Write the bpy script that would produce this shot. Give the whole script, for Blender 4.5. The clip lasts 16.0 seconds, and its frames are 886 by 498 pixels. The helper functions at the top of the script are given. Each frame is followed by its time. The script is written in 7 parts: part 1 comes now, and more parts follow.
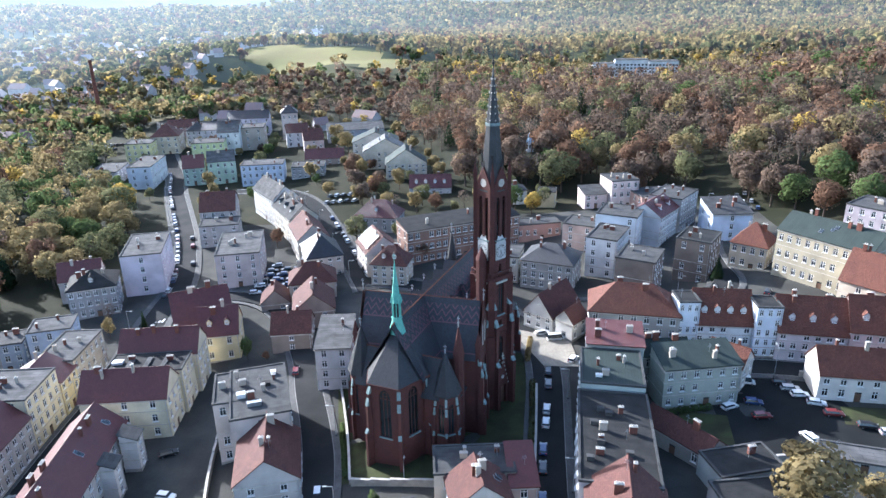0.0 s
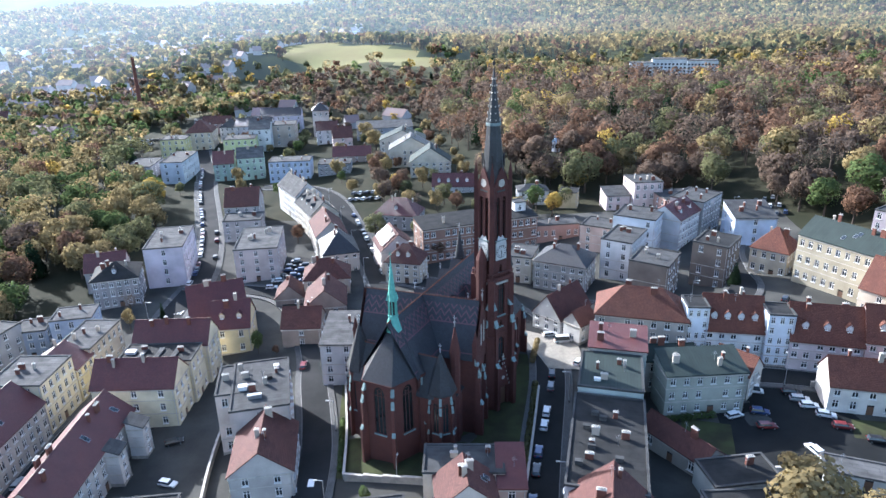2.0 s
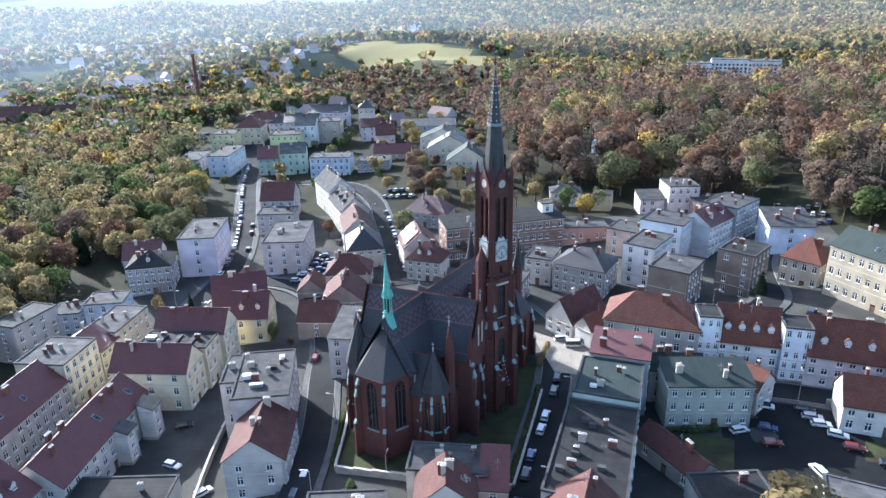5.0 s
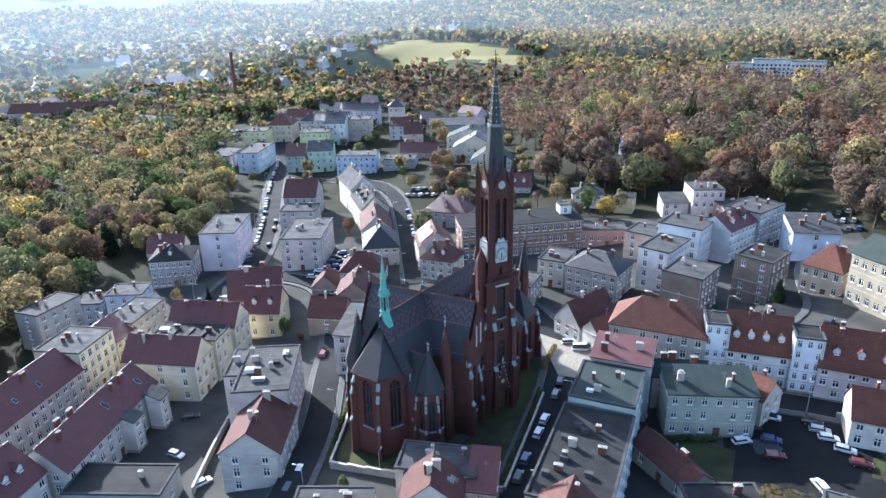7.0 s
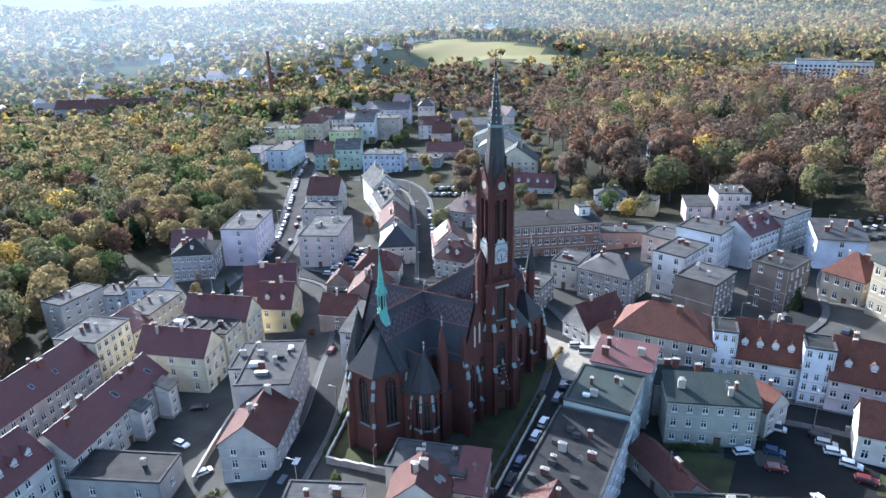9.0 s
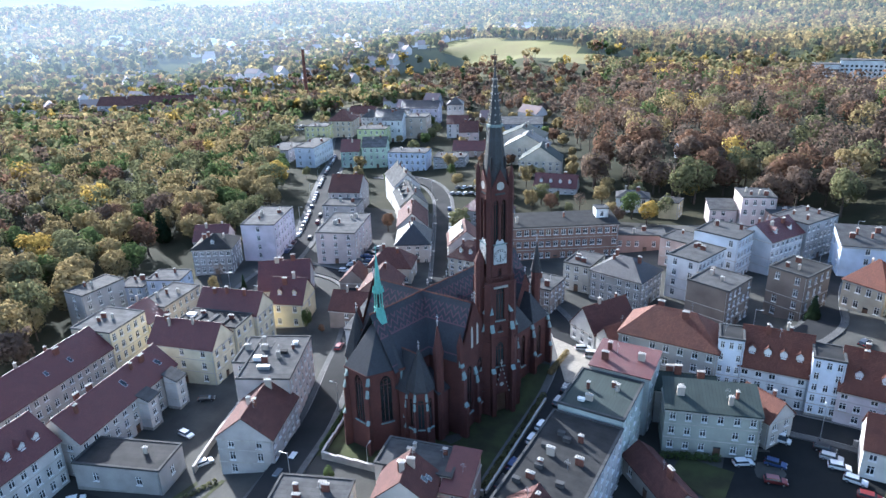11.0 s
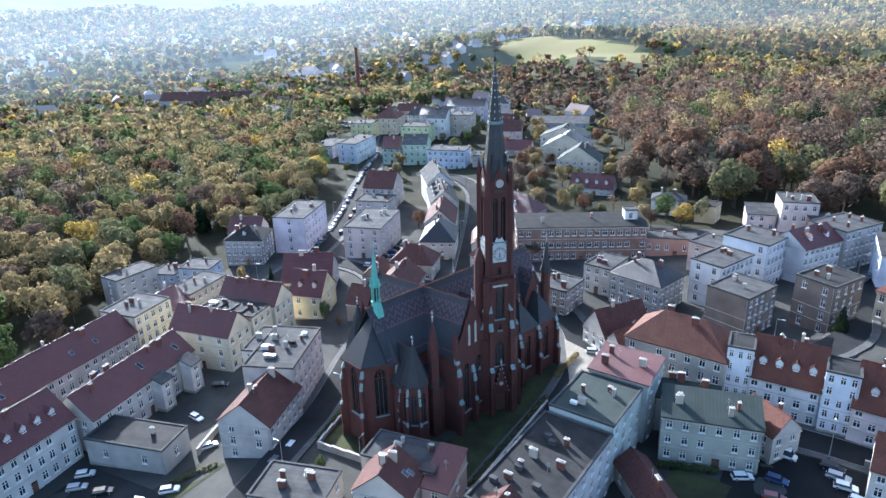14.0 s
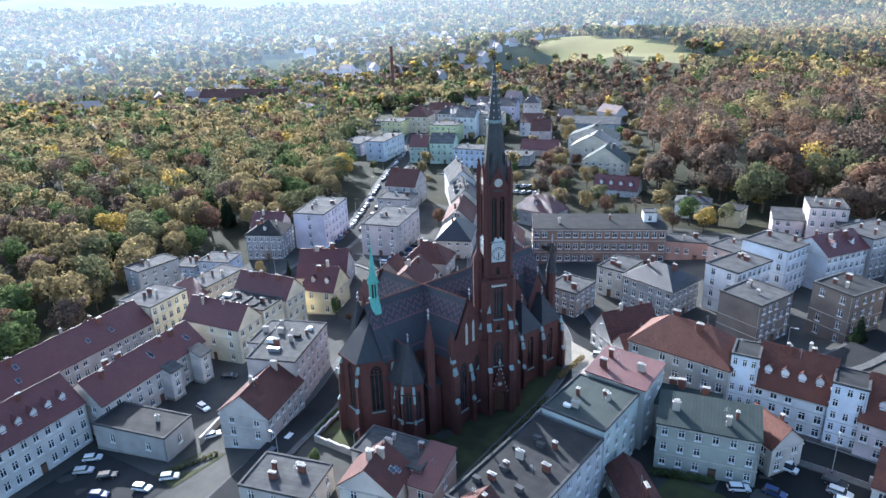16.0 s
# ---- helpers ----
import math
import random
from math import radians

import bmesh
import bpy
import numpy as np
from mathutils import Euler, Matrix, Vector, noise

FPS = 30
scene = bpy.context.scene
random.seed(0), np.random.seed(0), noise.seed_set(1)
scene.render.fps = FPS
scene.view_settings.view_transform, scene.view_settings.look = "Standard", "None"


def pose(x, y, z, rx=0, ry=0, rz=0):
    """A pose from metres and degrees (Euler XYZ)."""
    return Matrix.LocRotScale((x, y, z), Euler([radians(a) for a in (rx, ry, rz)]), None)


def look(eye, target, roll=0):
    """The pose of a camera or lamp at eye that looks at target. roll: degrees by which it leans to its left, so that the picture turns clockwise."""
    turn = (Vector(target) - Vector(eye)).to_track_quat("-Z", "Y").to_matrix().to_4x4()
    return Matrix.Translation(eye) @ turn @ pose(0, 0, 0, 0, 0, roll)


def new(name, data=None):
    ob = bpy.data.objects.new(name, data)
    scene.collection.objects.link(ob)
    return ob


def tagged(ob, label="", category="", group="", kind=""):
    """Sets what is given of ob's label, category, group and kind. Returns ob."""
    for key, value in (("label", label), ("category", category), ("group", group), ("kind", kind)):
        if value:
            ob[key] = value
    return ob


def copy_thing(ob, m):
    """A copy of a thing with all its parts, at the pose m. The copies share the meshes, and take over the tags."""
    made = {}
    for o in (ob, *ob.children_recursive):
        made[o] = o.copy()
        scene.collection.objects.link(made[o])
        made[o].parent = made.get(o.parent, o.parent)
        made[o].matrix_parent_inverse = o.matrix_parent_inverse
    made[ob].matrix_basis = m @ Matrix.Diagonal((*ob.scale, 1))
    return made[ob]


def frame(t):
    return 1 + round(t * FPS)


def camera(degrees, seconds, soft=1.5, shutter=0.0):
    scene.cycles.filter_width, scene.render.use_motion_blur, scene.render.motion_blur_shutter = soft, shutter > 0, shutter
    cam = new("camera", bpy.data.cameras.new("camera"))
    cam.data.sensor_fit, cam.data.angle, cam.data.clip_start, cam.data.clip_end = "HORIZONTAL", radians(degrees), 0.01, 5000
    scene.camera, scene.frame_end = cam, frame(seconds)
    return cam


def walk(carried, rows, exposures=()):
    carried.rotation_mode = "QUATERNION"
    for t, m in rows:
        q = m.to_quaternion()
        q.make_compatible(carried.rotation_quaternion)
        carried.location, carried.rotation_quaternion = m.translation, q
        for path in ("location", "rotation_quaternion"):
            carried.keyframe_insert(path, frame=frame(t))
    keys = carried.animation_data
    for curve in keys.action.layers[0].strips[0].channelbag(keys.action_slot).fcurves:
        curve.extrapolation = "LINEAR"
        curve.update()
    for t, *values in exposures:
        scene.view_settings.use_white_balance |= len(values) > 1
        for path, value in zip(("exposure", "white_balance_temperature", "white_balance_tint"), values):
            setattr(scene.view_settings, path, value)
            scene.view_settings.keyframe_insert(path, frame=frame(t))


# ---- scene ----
cam = camera(67.6, 16.0)
PATH = [
    (0, (-2.374, -123.431, 84.437), (-2.485, -121.56, 83.738), -1.1),
    (0.5, (-0.429, -123.337, 84.437), (-0.568, -121.469, 83.738), -1.1),
    (1, (1.491, -123.159, 84.486), (1.321, -121.294, 83.786), -1.2),
    (1.5, (3.295, -123.025, 84.503), (3.096, -121.163, 83.803), -1.2),
    (2, (5.111, -122.947, 84.52), (4.884, -121.088, 83.819), -1.2),
    (2.5, (6.951, -122.758, 84.53), (6.695, -120.903, 83.829), -1.2),
    (3, (8.911, -122.495, 84.459), (8.624, -120.644, 83.758), -1.2),
    (3.5, (10.717, -122.167, 84.548), (10.403, -120.321, 83.845), -1.2),
    (4, (12.561, -121.981, 84.545), (12.219, -120.14, 83.843), -1.2),
    (6.5, (21.704, -120.118, 84.701), (21.22, -118.31, 83.997), -1.3),
    (7, (23.542, -119.632, 84.665), (23.03, -117.831, 83.962), -1.3),
    (7.5, (25.36, -119.13, 84.68), (24.82, -117.337, 83.977), -1.3),
    (8, (27.123, -118.62, 84.741), (26.556, -116.836, 84.038), -1.4),
    (8.5, (28.982, -118.088, 84.672), (28.386, -116.313, 83.97), -1.4),
    (9, (30.703, -117.519, 84.702), (30.08, -115.753, 83.999), -1.4),
    (11.5, (39.4, -114.011, 84.559), (38.644, -112.299, 83.856), -1.5),
    (12, (41.101, -113.339, 84.459), (40.318, -111.638, 83.756), -1.5),
    (12.5, (42.862, -112.514, 84.281), (42.052, -110.826, 83.578), -1.6),
    (13, (44.569, -111.646, 84.099), (43.732, -109.971, 83.396), -1.6),
    (13.5, (46.3, -110.793, 83.895), (45.437, -109.131, 83.193), -1.6),
    (14, (47.975, -109.939, 83.821), (47.085, -108.291, 83.119), -1.7),
    (14.5, (49.611, -109.073, 83.698), (48.695, -107.439, 82.996), -1.7),
    (15, (51.284, -108.115, 83.628), (50.343, -106.496, 82.926), -1.7),
    (15.5, (52.913, -107.215, 83.54), (51.947, -105.611, 82.838), -1.7),
    (16, (54.602, -106.152, 83.445), (53.61, -104.563, 82.744), -1.7),
]
SIZE = 1.12  # metres for each unit of the plan below
walk(cam, [(t, look(Vector(eye) * SIZE, Vector(target) * SIZE, roll)) for t, eye, target, roll in PATH], [(0, 1.66, 5440, 12), (16, 1.68, 5340, 11)])

# ---- light ----
SUN_AZ, SUN_EL = radians(-55), radians(25)
world = bpy.data.worlds.new("sky")
scene.world = world
world.use_nodes = True
wn = world.node_tree
sky = wn.nodes.new("ShaderNodeTexSky")
sky.sky_type, sky.sun_disc = "NISHITA", False
sky.sun_elevation, sky.sun_rotation = SUN_EL, SUN_AZ
sky.dust_density, sky.air_density = 2.2, 1.1
wn.links.new(sky.outputs[0], wn.nodes["Background"].inputs[0])
wn.nodes["Background"].inputs[1].default_value = 0.15
sun = new("sun", bpy.data.lights.new("sun", "SUN"))
sun.data.energy, sun.data.angle, sun.data.color = 5.0, radians(0.6), (1.0, 0.94, 0.85)
sun.matrix_world = look((math.sin(SUN_AZ) * math.cos(SUN_EL) * 100, math.cos(SUN_AZ) * math.cos(SUN_EL) * 100, math.sin(SUN_EL) * 100), (0, 0, 0))


# ---- materials ----
def lin(c):
    return (*c, 1.0)


def material(name, col, col2=None, rough=0.85, scale=0.6, fine=9.0, bump=0.15, spec=0.25, metal=0.0, stain=0.35, island=0.0, random_amount=0.0, coords="Object"):
    """Two scales of variation between col and col2, stains, grain relief, and a shift from piece to piece."""
    m = bpy.data.materials.new(name)
    m.use_nodes = True
    n, l = m.node_tree.nodes, m.node_tree.links
    b = n["Principled BSDF"]
    b.inputs["Roughness"].default_value, b.inputs["Metallic"].default_value = rough, metal
    b.inputs["Specular IOR Level"].default_value = spec
    col2 = col2 or tuple(c * 0.72 for c in col)
    tc = n.new("ShaderNodeTexCoord")
    big, small = n.new("ShaderNodeTexNoise"), n.new("ShaderNodeTexNoise")
    big.inputs["Scale"].default_value, small.inputs["Scale"].default_value = scale, fine
    big.inputs["Detail"].default_value, small.inputs["Detail"].default_value = 5, 3
    for t in (big, small):
        l.new(tc.outputs[coords], t.inputs["Vector"])
    ramp = n.new("ShaderNodeMapRange")
    ramp.inputs[1].default_value, ramp.inputs[2].default_value = 0.35, 0.7
    l.new(big.outputs["Fac"], ramp.inputs[0])
    mul = n.new("ShaderNodeMath"); mul.operation = "MULTIPLY"; mul.inputs[1].default_value = stain * 2
    l.new(ramp.outputs[0], mul.inputs[0])
    add = n.new("ShaderNodeMath"); add.operation = "MULTIPLY_ADD"; add.inputs[1].default_value = 0.5
    l.new(small.outputs["Fac"], add.inputs[0]); l.new(mul.outputs[0], add.inputs[2])
    sub = n.new("ShaderNodeMath"); sub.operation = "SUBTRACT"; sub.inputs[1].default_value = 0.2; sub.use_clamp = True
    l.new(add.outputs[0], sub.inputs[0])
    mix = n.new("ShaderNodeMix"); mix.data_type = "RGBA"
    mix.inputs["A"].default_value, mix.inputs["B"].default_value = lin(col), lin(col2)
    l.new(sub.outputs[0], mix.inputs["Factor"])
    out = mix.outputs["Result"]
    if random_amount or island:
        hsv = n.new("ShaderNodeHueSaturation")
        src = n.new("ShaderNodeObjectInfo").outputs["Random"] if random_amount else n.new("ShaderNodeNewGeometry").outputs["Random Per Island"]
        amount = random_amount or island
        v = n.new("ShaderNodeMapRange"); v.inputs[3].default_value, v.inputs[4].default_value = 1 - amount, 1 + amount
        l.new(src, v.inputs[0]); l.new(v.outputs[0], hsv.inputs["Value"])
        l.new(out, hsv.inputs["Color"])
        out = hsv.outputs["Color"]
    l.new(out, b.inputs["Base Color"])
    if bump:
        bp = n.new("ShaderNodeBump"); bp.inputs["Strength"].default_value, bp.inputs["Distance"].default_value = bump, 0.05
        l.new(small.outputs["Fac"], bp.inputs["Height"]); l.new(bp.outputs[0], b.inputs["Normal"])
    return m


def courses(name, col, col2, mortar, bw, bh, gap=0.02, rough=0.8, var=0.5, bump=0.5, spec=0.25, stain=0.3):
    """Rows of pieces over the surface's own length and rise, in metres."""
    m = material(name, col, col2, rough, 0.35, 6.0, 0.1, spec, stain=stain, coords="UV")
    n, l = m.node_tree.nodes, m.node_tree.links
    b = n["Principled BSDF"]
    br = n.new("ShaderNodeTexBrick")
    br.inputs["Scale"].default_value = 1.0
    br.inputs["Brick Width"].default_value, br.inputs["Row Height"].default_value, br.inputs["Mortar Size"].default_value = bw, bh, gap
    br.inputs["Color1"].default_value, br.inputs["Color2"].default_value, br.inputs["Mortar"].default_value = lin((1, 1, 1)), lin((1 - var,) * 3), lin(mortar)
    tc = n.new("ShaderNodeTexCoord")
    l.new(tc.outputs["UV"], br.inputs["Vector"])
    old = b.inputs["Base Color"].links[0].from_socket
    mix = n.new("ShaderNodeMix"); mix.data_type, mix.blend_type = "RGBA", "MULTIPLY"
    mix.inputs["Factor"].default_value = 1.0
    l.new(old, mix.inputs["A"]); l.new(br.outputs["Color"], mix.inputs["B"]); l.new(mix.outputs["Result"], b.inputs["Base Color"])
    bp = n.new("ShaderNodeBump"); bp.inputs["Strength"].default_value, bp.inputs["Distance"].default_value = bump, 0.04; bp.invert = True
    l.new(br.outputs["Fac"], bp.inputs["Height"]); l.new(bp.outputs[0], b.inputs["Normal"])
    return m


def glass_dark(name, col=(0.035, 0.045, 0.055)):
    m = material(name, col, tuple(c * 0.5 for c in col), 0.08, 0.9, 3.0, 0.0, 0.6, random_amount=0.5)
    return m


STUCCO = {}


def stucco(col, kind="stucco"):
    if col not in STUCCO:
        STUCCO[col] = material(kind, col, tuple(c * 0.66 for c in col), 0.9, 0.22, 4.0, 0.12, 0.15, stain=0.45)
    return STUCCO[col]


CREAM, YELLOW, WHITE, GREY, LILAC, BLUE = (.62, .54, .38), (.60, .50, .30), (.66, .65, .62), (.33, .31, .29), (.58, .53, .58), (.42, .47, .56)
TAN, BROWN, PINK, GREEN, DARKGREY, SAND = (.44, .38, .31), (.20, .155, .125), (.58, .43, .38), (.44, .47, .38), (.22, .20, .185), (.50, .44, .33)
M_RED = courses("orange_red_roof_tiles", (.195, .075, .048), (.12, .048, .036), (.35, .3, .28), .26, .34, .035, .75, .35, .8)
M_BURG = courses("burgundy_metal_roof_tiles", (.135, .04, .036), (.095, .03, .03), (.45, .45, .45), .3, .38, .03, .5, .25, .7, .4)
M_BRICKRED = courses("weathered_red_roof_tiles", (.155, .066, .052), (.095, .045, .04), (.35, .3, .3), .26, .34, .035, .8, .4, .8)
M_SLATE = courses("dark_slate_roof", (.036, .037, .042), (.02, .021, .025), (.5, .5, .5), .3, .3, .02, .55, .4, .6, .4)
M_FELT = courses("grey_bitumen_felt", (.085, .085, .083), (.048, .048, .048), (.55, .55, .55), 8.0, 1.0, .03, .9, .18, .3, .12, stain=.5)
M_FELTDARK = courses("dark_bitumen_felt", (.034, .034, .033), (.02, .02, .02), (.6, .6, .6), 7.0, 1.0, .03, .85, .2, .3, .15, stain=.5)
M_FELTGREEN = courses("green_grey_metal_sheet", (.034, .047, .042), (.022, .03, .027), (.6, .6, .6), .6, 9.0, .03, .75, .12, .4, .2)
M_LIGHTROOF = courses("pale_grey_roof_sheet", (.13, .128, .125), (.07, .069, .067), (.6, .6, .6), 4.0, 1.0, .05, .95, .3, .3, .08, stain=.45)
M_BRICK = courses("dark_red_church_brick", (.125, .05, .042), (.08, .035, .032), (.6, .55, .5), .28, .085, .012, .85, .35, .3)
M_BRICKCH = courses("chimney_brick", (.21, .085, .06), (.12, .055, .045), (.6, .6, .55), .28, .09, .012, .9, .35, .3)
M_STONECAP = material("pale_copper_stone_cap", (.22, .275, .265), (.12, .16, .155), .85, 1.2, 8)
M_STONE = material("pale_stone_trim", (.46, .43, .38), (.28, .26, .23), .85, .8, 7)
M_COPPER = material("green_copper_patina", (.16, .42, .34), (.09, .28, .23), .6, 1.3, 8, spec=.4)
M_SPIRE = courses("dark_spire_sheet", (.042, .045, .05), (.024, .026, .03), (.4, .4, .4), .5, .8, .02, .5, .35, .5, .5)
M_WHITEPAINT = material("white_window_paint", (.72, .72, .70), (.55, .55, .53), .5, 2, 12)
M_BROWNPAINT = material("brown_door_paint", (.12, .07, .045), None, .6, 2, 12)
M_GLASS = glass_dark("dark_window_glass")
M_LEAD = glass_dark("leaded_church_glass", (.022, .03, .032))
M_SOLAR = material("solar_cells", (.10, .12, .15), (.07, .085, .11), .55, 2, 10, 0, .2)
M_METAL = material("galvanised_metal", (.42, .43, .44), (.28, .29, .3), .4, 2, 10, metal=.7)
M_DARKMETAL = material("dark_iron", (.04, .04, .042), None, .5, 2, 10, metal=.4)
M_GOLD = material("weathered_gilt", (.5, .42, .28), (.3, .26, .18), .45, 2, 8, metal=.6)
M_CLOCK = material("white_clock_dial", (.46, .46, .44), (.34, .34, .33), .6, 1, 6)
M_ASPHALT = material("worn_asphalt", (.032, .032, .032), (.02, .021, .021), .9, .12, 3.5, .2, .1, stain=.6)
M_COBBLE = courses("granite_setts", (.20, .19, .18), (.12, .115, .11), (.35, .33, .3), .2, .16, .03, .8, .4, .6)
M_PAVE = courses("concrete_paving", (.12, .118, .112), (.075, .074, .07), (.5, .5, .48), .5, .5, .02, .9, .25, .4)
M_KERB = material("granite_kerb", (.25, .245, .235), (.17, .165, .155), .8, 2, 9)
M_GRASS = material("autumn_grass", (.055, .062, .026), (.034, .034, .02), .95, .25, 5, .3, .1, stain=.55)
M_EARTH = material("dark_earth_and_litter", (.036, .034, .02), (.02, .022, .012), .95, .06, 1.5, .3, .1, stain=.7)
M_FIELD = material("pale_meadow", (.21, .20, .085), (.16, .125, .07), .95, .016, .3, .2, .1)
M_WALLSTONE = material("rough_garden_wall", (.30, .28, .25), (.17, .16, .145), .9, .8, 7, .3)
M_BARK = material("tree_bark", (.085, .065, .05), (.045, .036, .03), .95, 2, 14, .4)
M_RUBBER = material("black_tyre_rubber", (.02, .02, .02), None, .8, 3, 12)
M_LAMP = material("lamp_glass", (.5, .5, .46), None, .3, 3, 9)
M_MARK = material("white_road_paint", (.6, .6, .58), (.35, .35, .34), .8, 1.5, 8)


def muted(c):
    g = .35 * c[0] + .5 * c[1] + .15 * c[2]
    return tuple((k * .87 + g * .13) * 1.14 for k in c)


def leaf_material(name, col, col2):
    col, col2 = muted(col), muted(col2)
    m = material(name, col, col2, 1.0, .16, 1.1, 0, .0, island=.16)
    n, l = m.node_tree.nodes, m.node_tree.links
    b = n["Principled BSDF"]
    tr = n.new("ShaderNodeBsdfTranslucent")
    l.new(b.inputs["Base Color"].links[0].from_socket, tr.inputs["Color"])
    mx = n.new("ShaderNodeMixShader"); mx.inputs[0].default_value = 0.5
    l.new(b.outputs[0], mx.inputs[1]); l.new(tr.outputs[0], mx.inputs[2])
    l.new(mx.outputs[0], n["Material Output"].inputs["Surface"])
    return m


LEAVES = {
    "golden": leaf_material("golden_leaves", (.27, .205, .085), (.16, .125, .055)),
    "yellow": leaf_material("bright_yellow_leaves", (.40, .28, .05), (.26, .175, .03)),
    "rust": leaf_material("rust_brown_leaves", (.175, .10, .06), (.105, .064, .042)),
    "brown": leaf_material("brown_leaves", (.15, .105, .075), (.09, .066, .05)),
    "olive": leaf_material("olive_green_leaves", (.155, .152, .068), (.085, .09, .04)),
    "green": leaf_material("green_leaves", (.095, .13, .042), (.05, .075, .024)),
    "larch": leaf_material("pale_golden_larch_needles", (.27, .205, .07), (.17, .13, .045)),
    "conifer": leaf_material("dark_conifer_needles", (.03, .05, .024), (.016, .028, .014)),
    "bare": leaf_material("bare_grey_brown_twigs", (.14, .105, .08), (.085, .065, .05)),
}


# ---- mesh helpers ----
class Shape:
    """Collects faces, their places over the surface in metres, and a material number."""

    def __init__(self):
        self.v, self.f, self.m, self.uv = [], [], [], []

    def face(self, pts, mat=0, uv=None):
        i = len(self.v)
        pts = [Vector(p) for p in pts]
        self.v += [tuple(p) for p in pts]
        self.f.append(list(range(i, i + len(pts))))
        self.m.append(mat)
        if uv is None:
            nrm = Vector((0, 0, 0))
            for a, b in zip(pts, pts[1:] + pts[:1]):
                nrm += a.cross(b)
            nrm.normalize()
            ux = Vector((-nrm.y, nrm.x, 0))
            ux = ux.normalized() if ux.length > 0.05 else Vector((1, 0, 0))
            uy = nrm.cross(ux)
            uv = [(p.dot(ux), p.dot(uy)) for p in pts]
        self.uv += uv
        return self

    def box(self, x0, y0, z0, x1, y1, z1, mat=0):
        c = [(x, y, z) for z in (z0, z1) for x, y in ((x0, y0), (x1, y0), (x1, y1), (x0, y1))]
        for q in ((3, 2, 1, 0), (4, 5, 6, 7), (0, 1, 5, 4), (1, 2, 6, 5), (2, 3, 7, 6), (3, 0, 4, 7)):
            self.face([c[k] for k in q], mat)
        return self

    def prism(self, base, z0, z1, mat=0, top=None, cap=True):
        """Upright sides over a ring of (x, y), drawn in or out to the ring top."""
        top = top or base
        n = len(base)
        for k in range(n):
            a, b = base[k], base[(k + 1) % n]
            c, d = top[(k + 1) % n], top[k]
            self.face([(*a, z0), (*b, z0), (*c, z1), (*d, z1)], mat)
        if cap:
            self.face([(*p, z1) for p in top], mat)
            self.face([(*p, z0) for p in reversed(base)], mat)
        return self

    def cone(self, base, z0, tip, mat=0):
        n = len(base)
        for k in range(n):
            self.face([(*base[k], z0), (*base[(k + 1) % n], z0), tip], mat)
        return self

    def slab(self, pts, thick, mat=0):
        """A sheet of some thickness under the given corners."""
        low = [(p[0], p[1], p[2] - thick) for p in pts]
        self.face(pts, mat)
        self.face(low[::-1], mat)
        n = len(pts)
        for k in range(n):
            self.face([low[k], low[(k + 1) % n], pts[(k + 1) % n], pts[k]], mat)
        return self

    def mesh(self, name, mats):
        me = bpy.data.meshes.new(name)
        seen, pts, link = {}, [], []
        for p in self.v:
            key = (round(p[0], 3), round(p[1], 3), round(p[2], 3))
            if key not in seen:
                seen[key] = len(pts)
                pts.append(p)
            link.append(seen[key])
        faces = []
        for f in self.f:
            g = [link[i] for i in f]
            if len(set(g)) < len(g):
                pts += [self.v[i] for i in f]
                g = list(range(len(pts) - len(f), len(pts)))
            faces.append(g)
        me.from_pydata(pts, [], faces)
        me.polygons.foreach_set("material_index", self.m)
        lay = me.uv_layers.new(name="uv")
        lay.data.foreach_set("uv", np.array(self.uv, dtype=np.float32).ravel())
        for k in mats:
            me.materials.append(k)
        return me


def ring(r, n, start=0.0, cx=0.0, cy=0.0):
    return [(cx + r * math.cos(start + 2 * math.pi * k / n), cy + r * math.sin(start + 2 * math.pi * k / n)) for k in range(n)]


def part(name, shape, mats, parent, label="", at=None):
    data = shape.mesh(name, mats if isinstance(mats, (list, tuple)) else [mats]) if isinstance(shape, Shape) else shape
    ob = new(name, data)
    ob.parent = parent
    if at is not None:
        ob.matrix_basis = at
    return tagged(ob, label)


def thing(name, label, category, at, group="", kind=""):
    ob = new(name)
    ob.empty_display_size = 0.5
    ob.matrix_basis = at
    return tagged(ob, label, category, group, kind)


# ---- the lie of the land ----
NEAR_LAND = [(-60, -26, -2.6), (-50, -33, -2.2), (-70, -62, -2.8), (-95, -40, -2.8), (-112, 60, -.4), (-84, 0, -2.5), (-38, -30, .2), (-34, -8, 1.2), (-24, -30, 3.4),
             (-15, -25, 4), (11, -7, 4.2), (12, -45, 4), (16, 25, 4.8), (48, -6, 5.8), (65, -1, 6.8), (65, 9, 7.4), (60, -20, 6.9), (80, 38, 12.5), (72, 85, 9.8)]
MID_LAND = [(40, 60, 7.5), (15, 60, 6), (0, 95, 4.5), (-40, 110, 3), (-45, 75, 3), (-75, 90, 1), (-95, 130, 2.5), (-150, 190, 1.5), (-45, 180, 7), (20, 130, 7), (40, 125, 8.5),
            (120, 60, 19), (140, 150, 24), (100, 250, 26), (20, 200, 15), (-130, 20, -3), (-200, 60, -3), (-260, 200, 0), (-140, 260, 5), (-90, 285, 6), (-97, 371, 9), (60, 380, 17)]
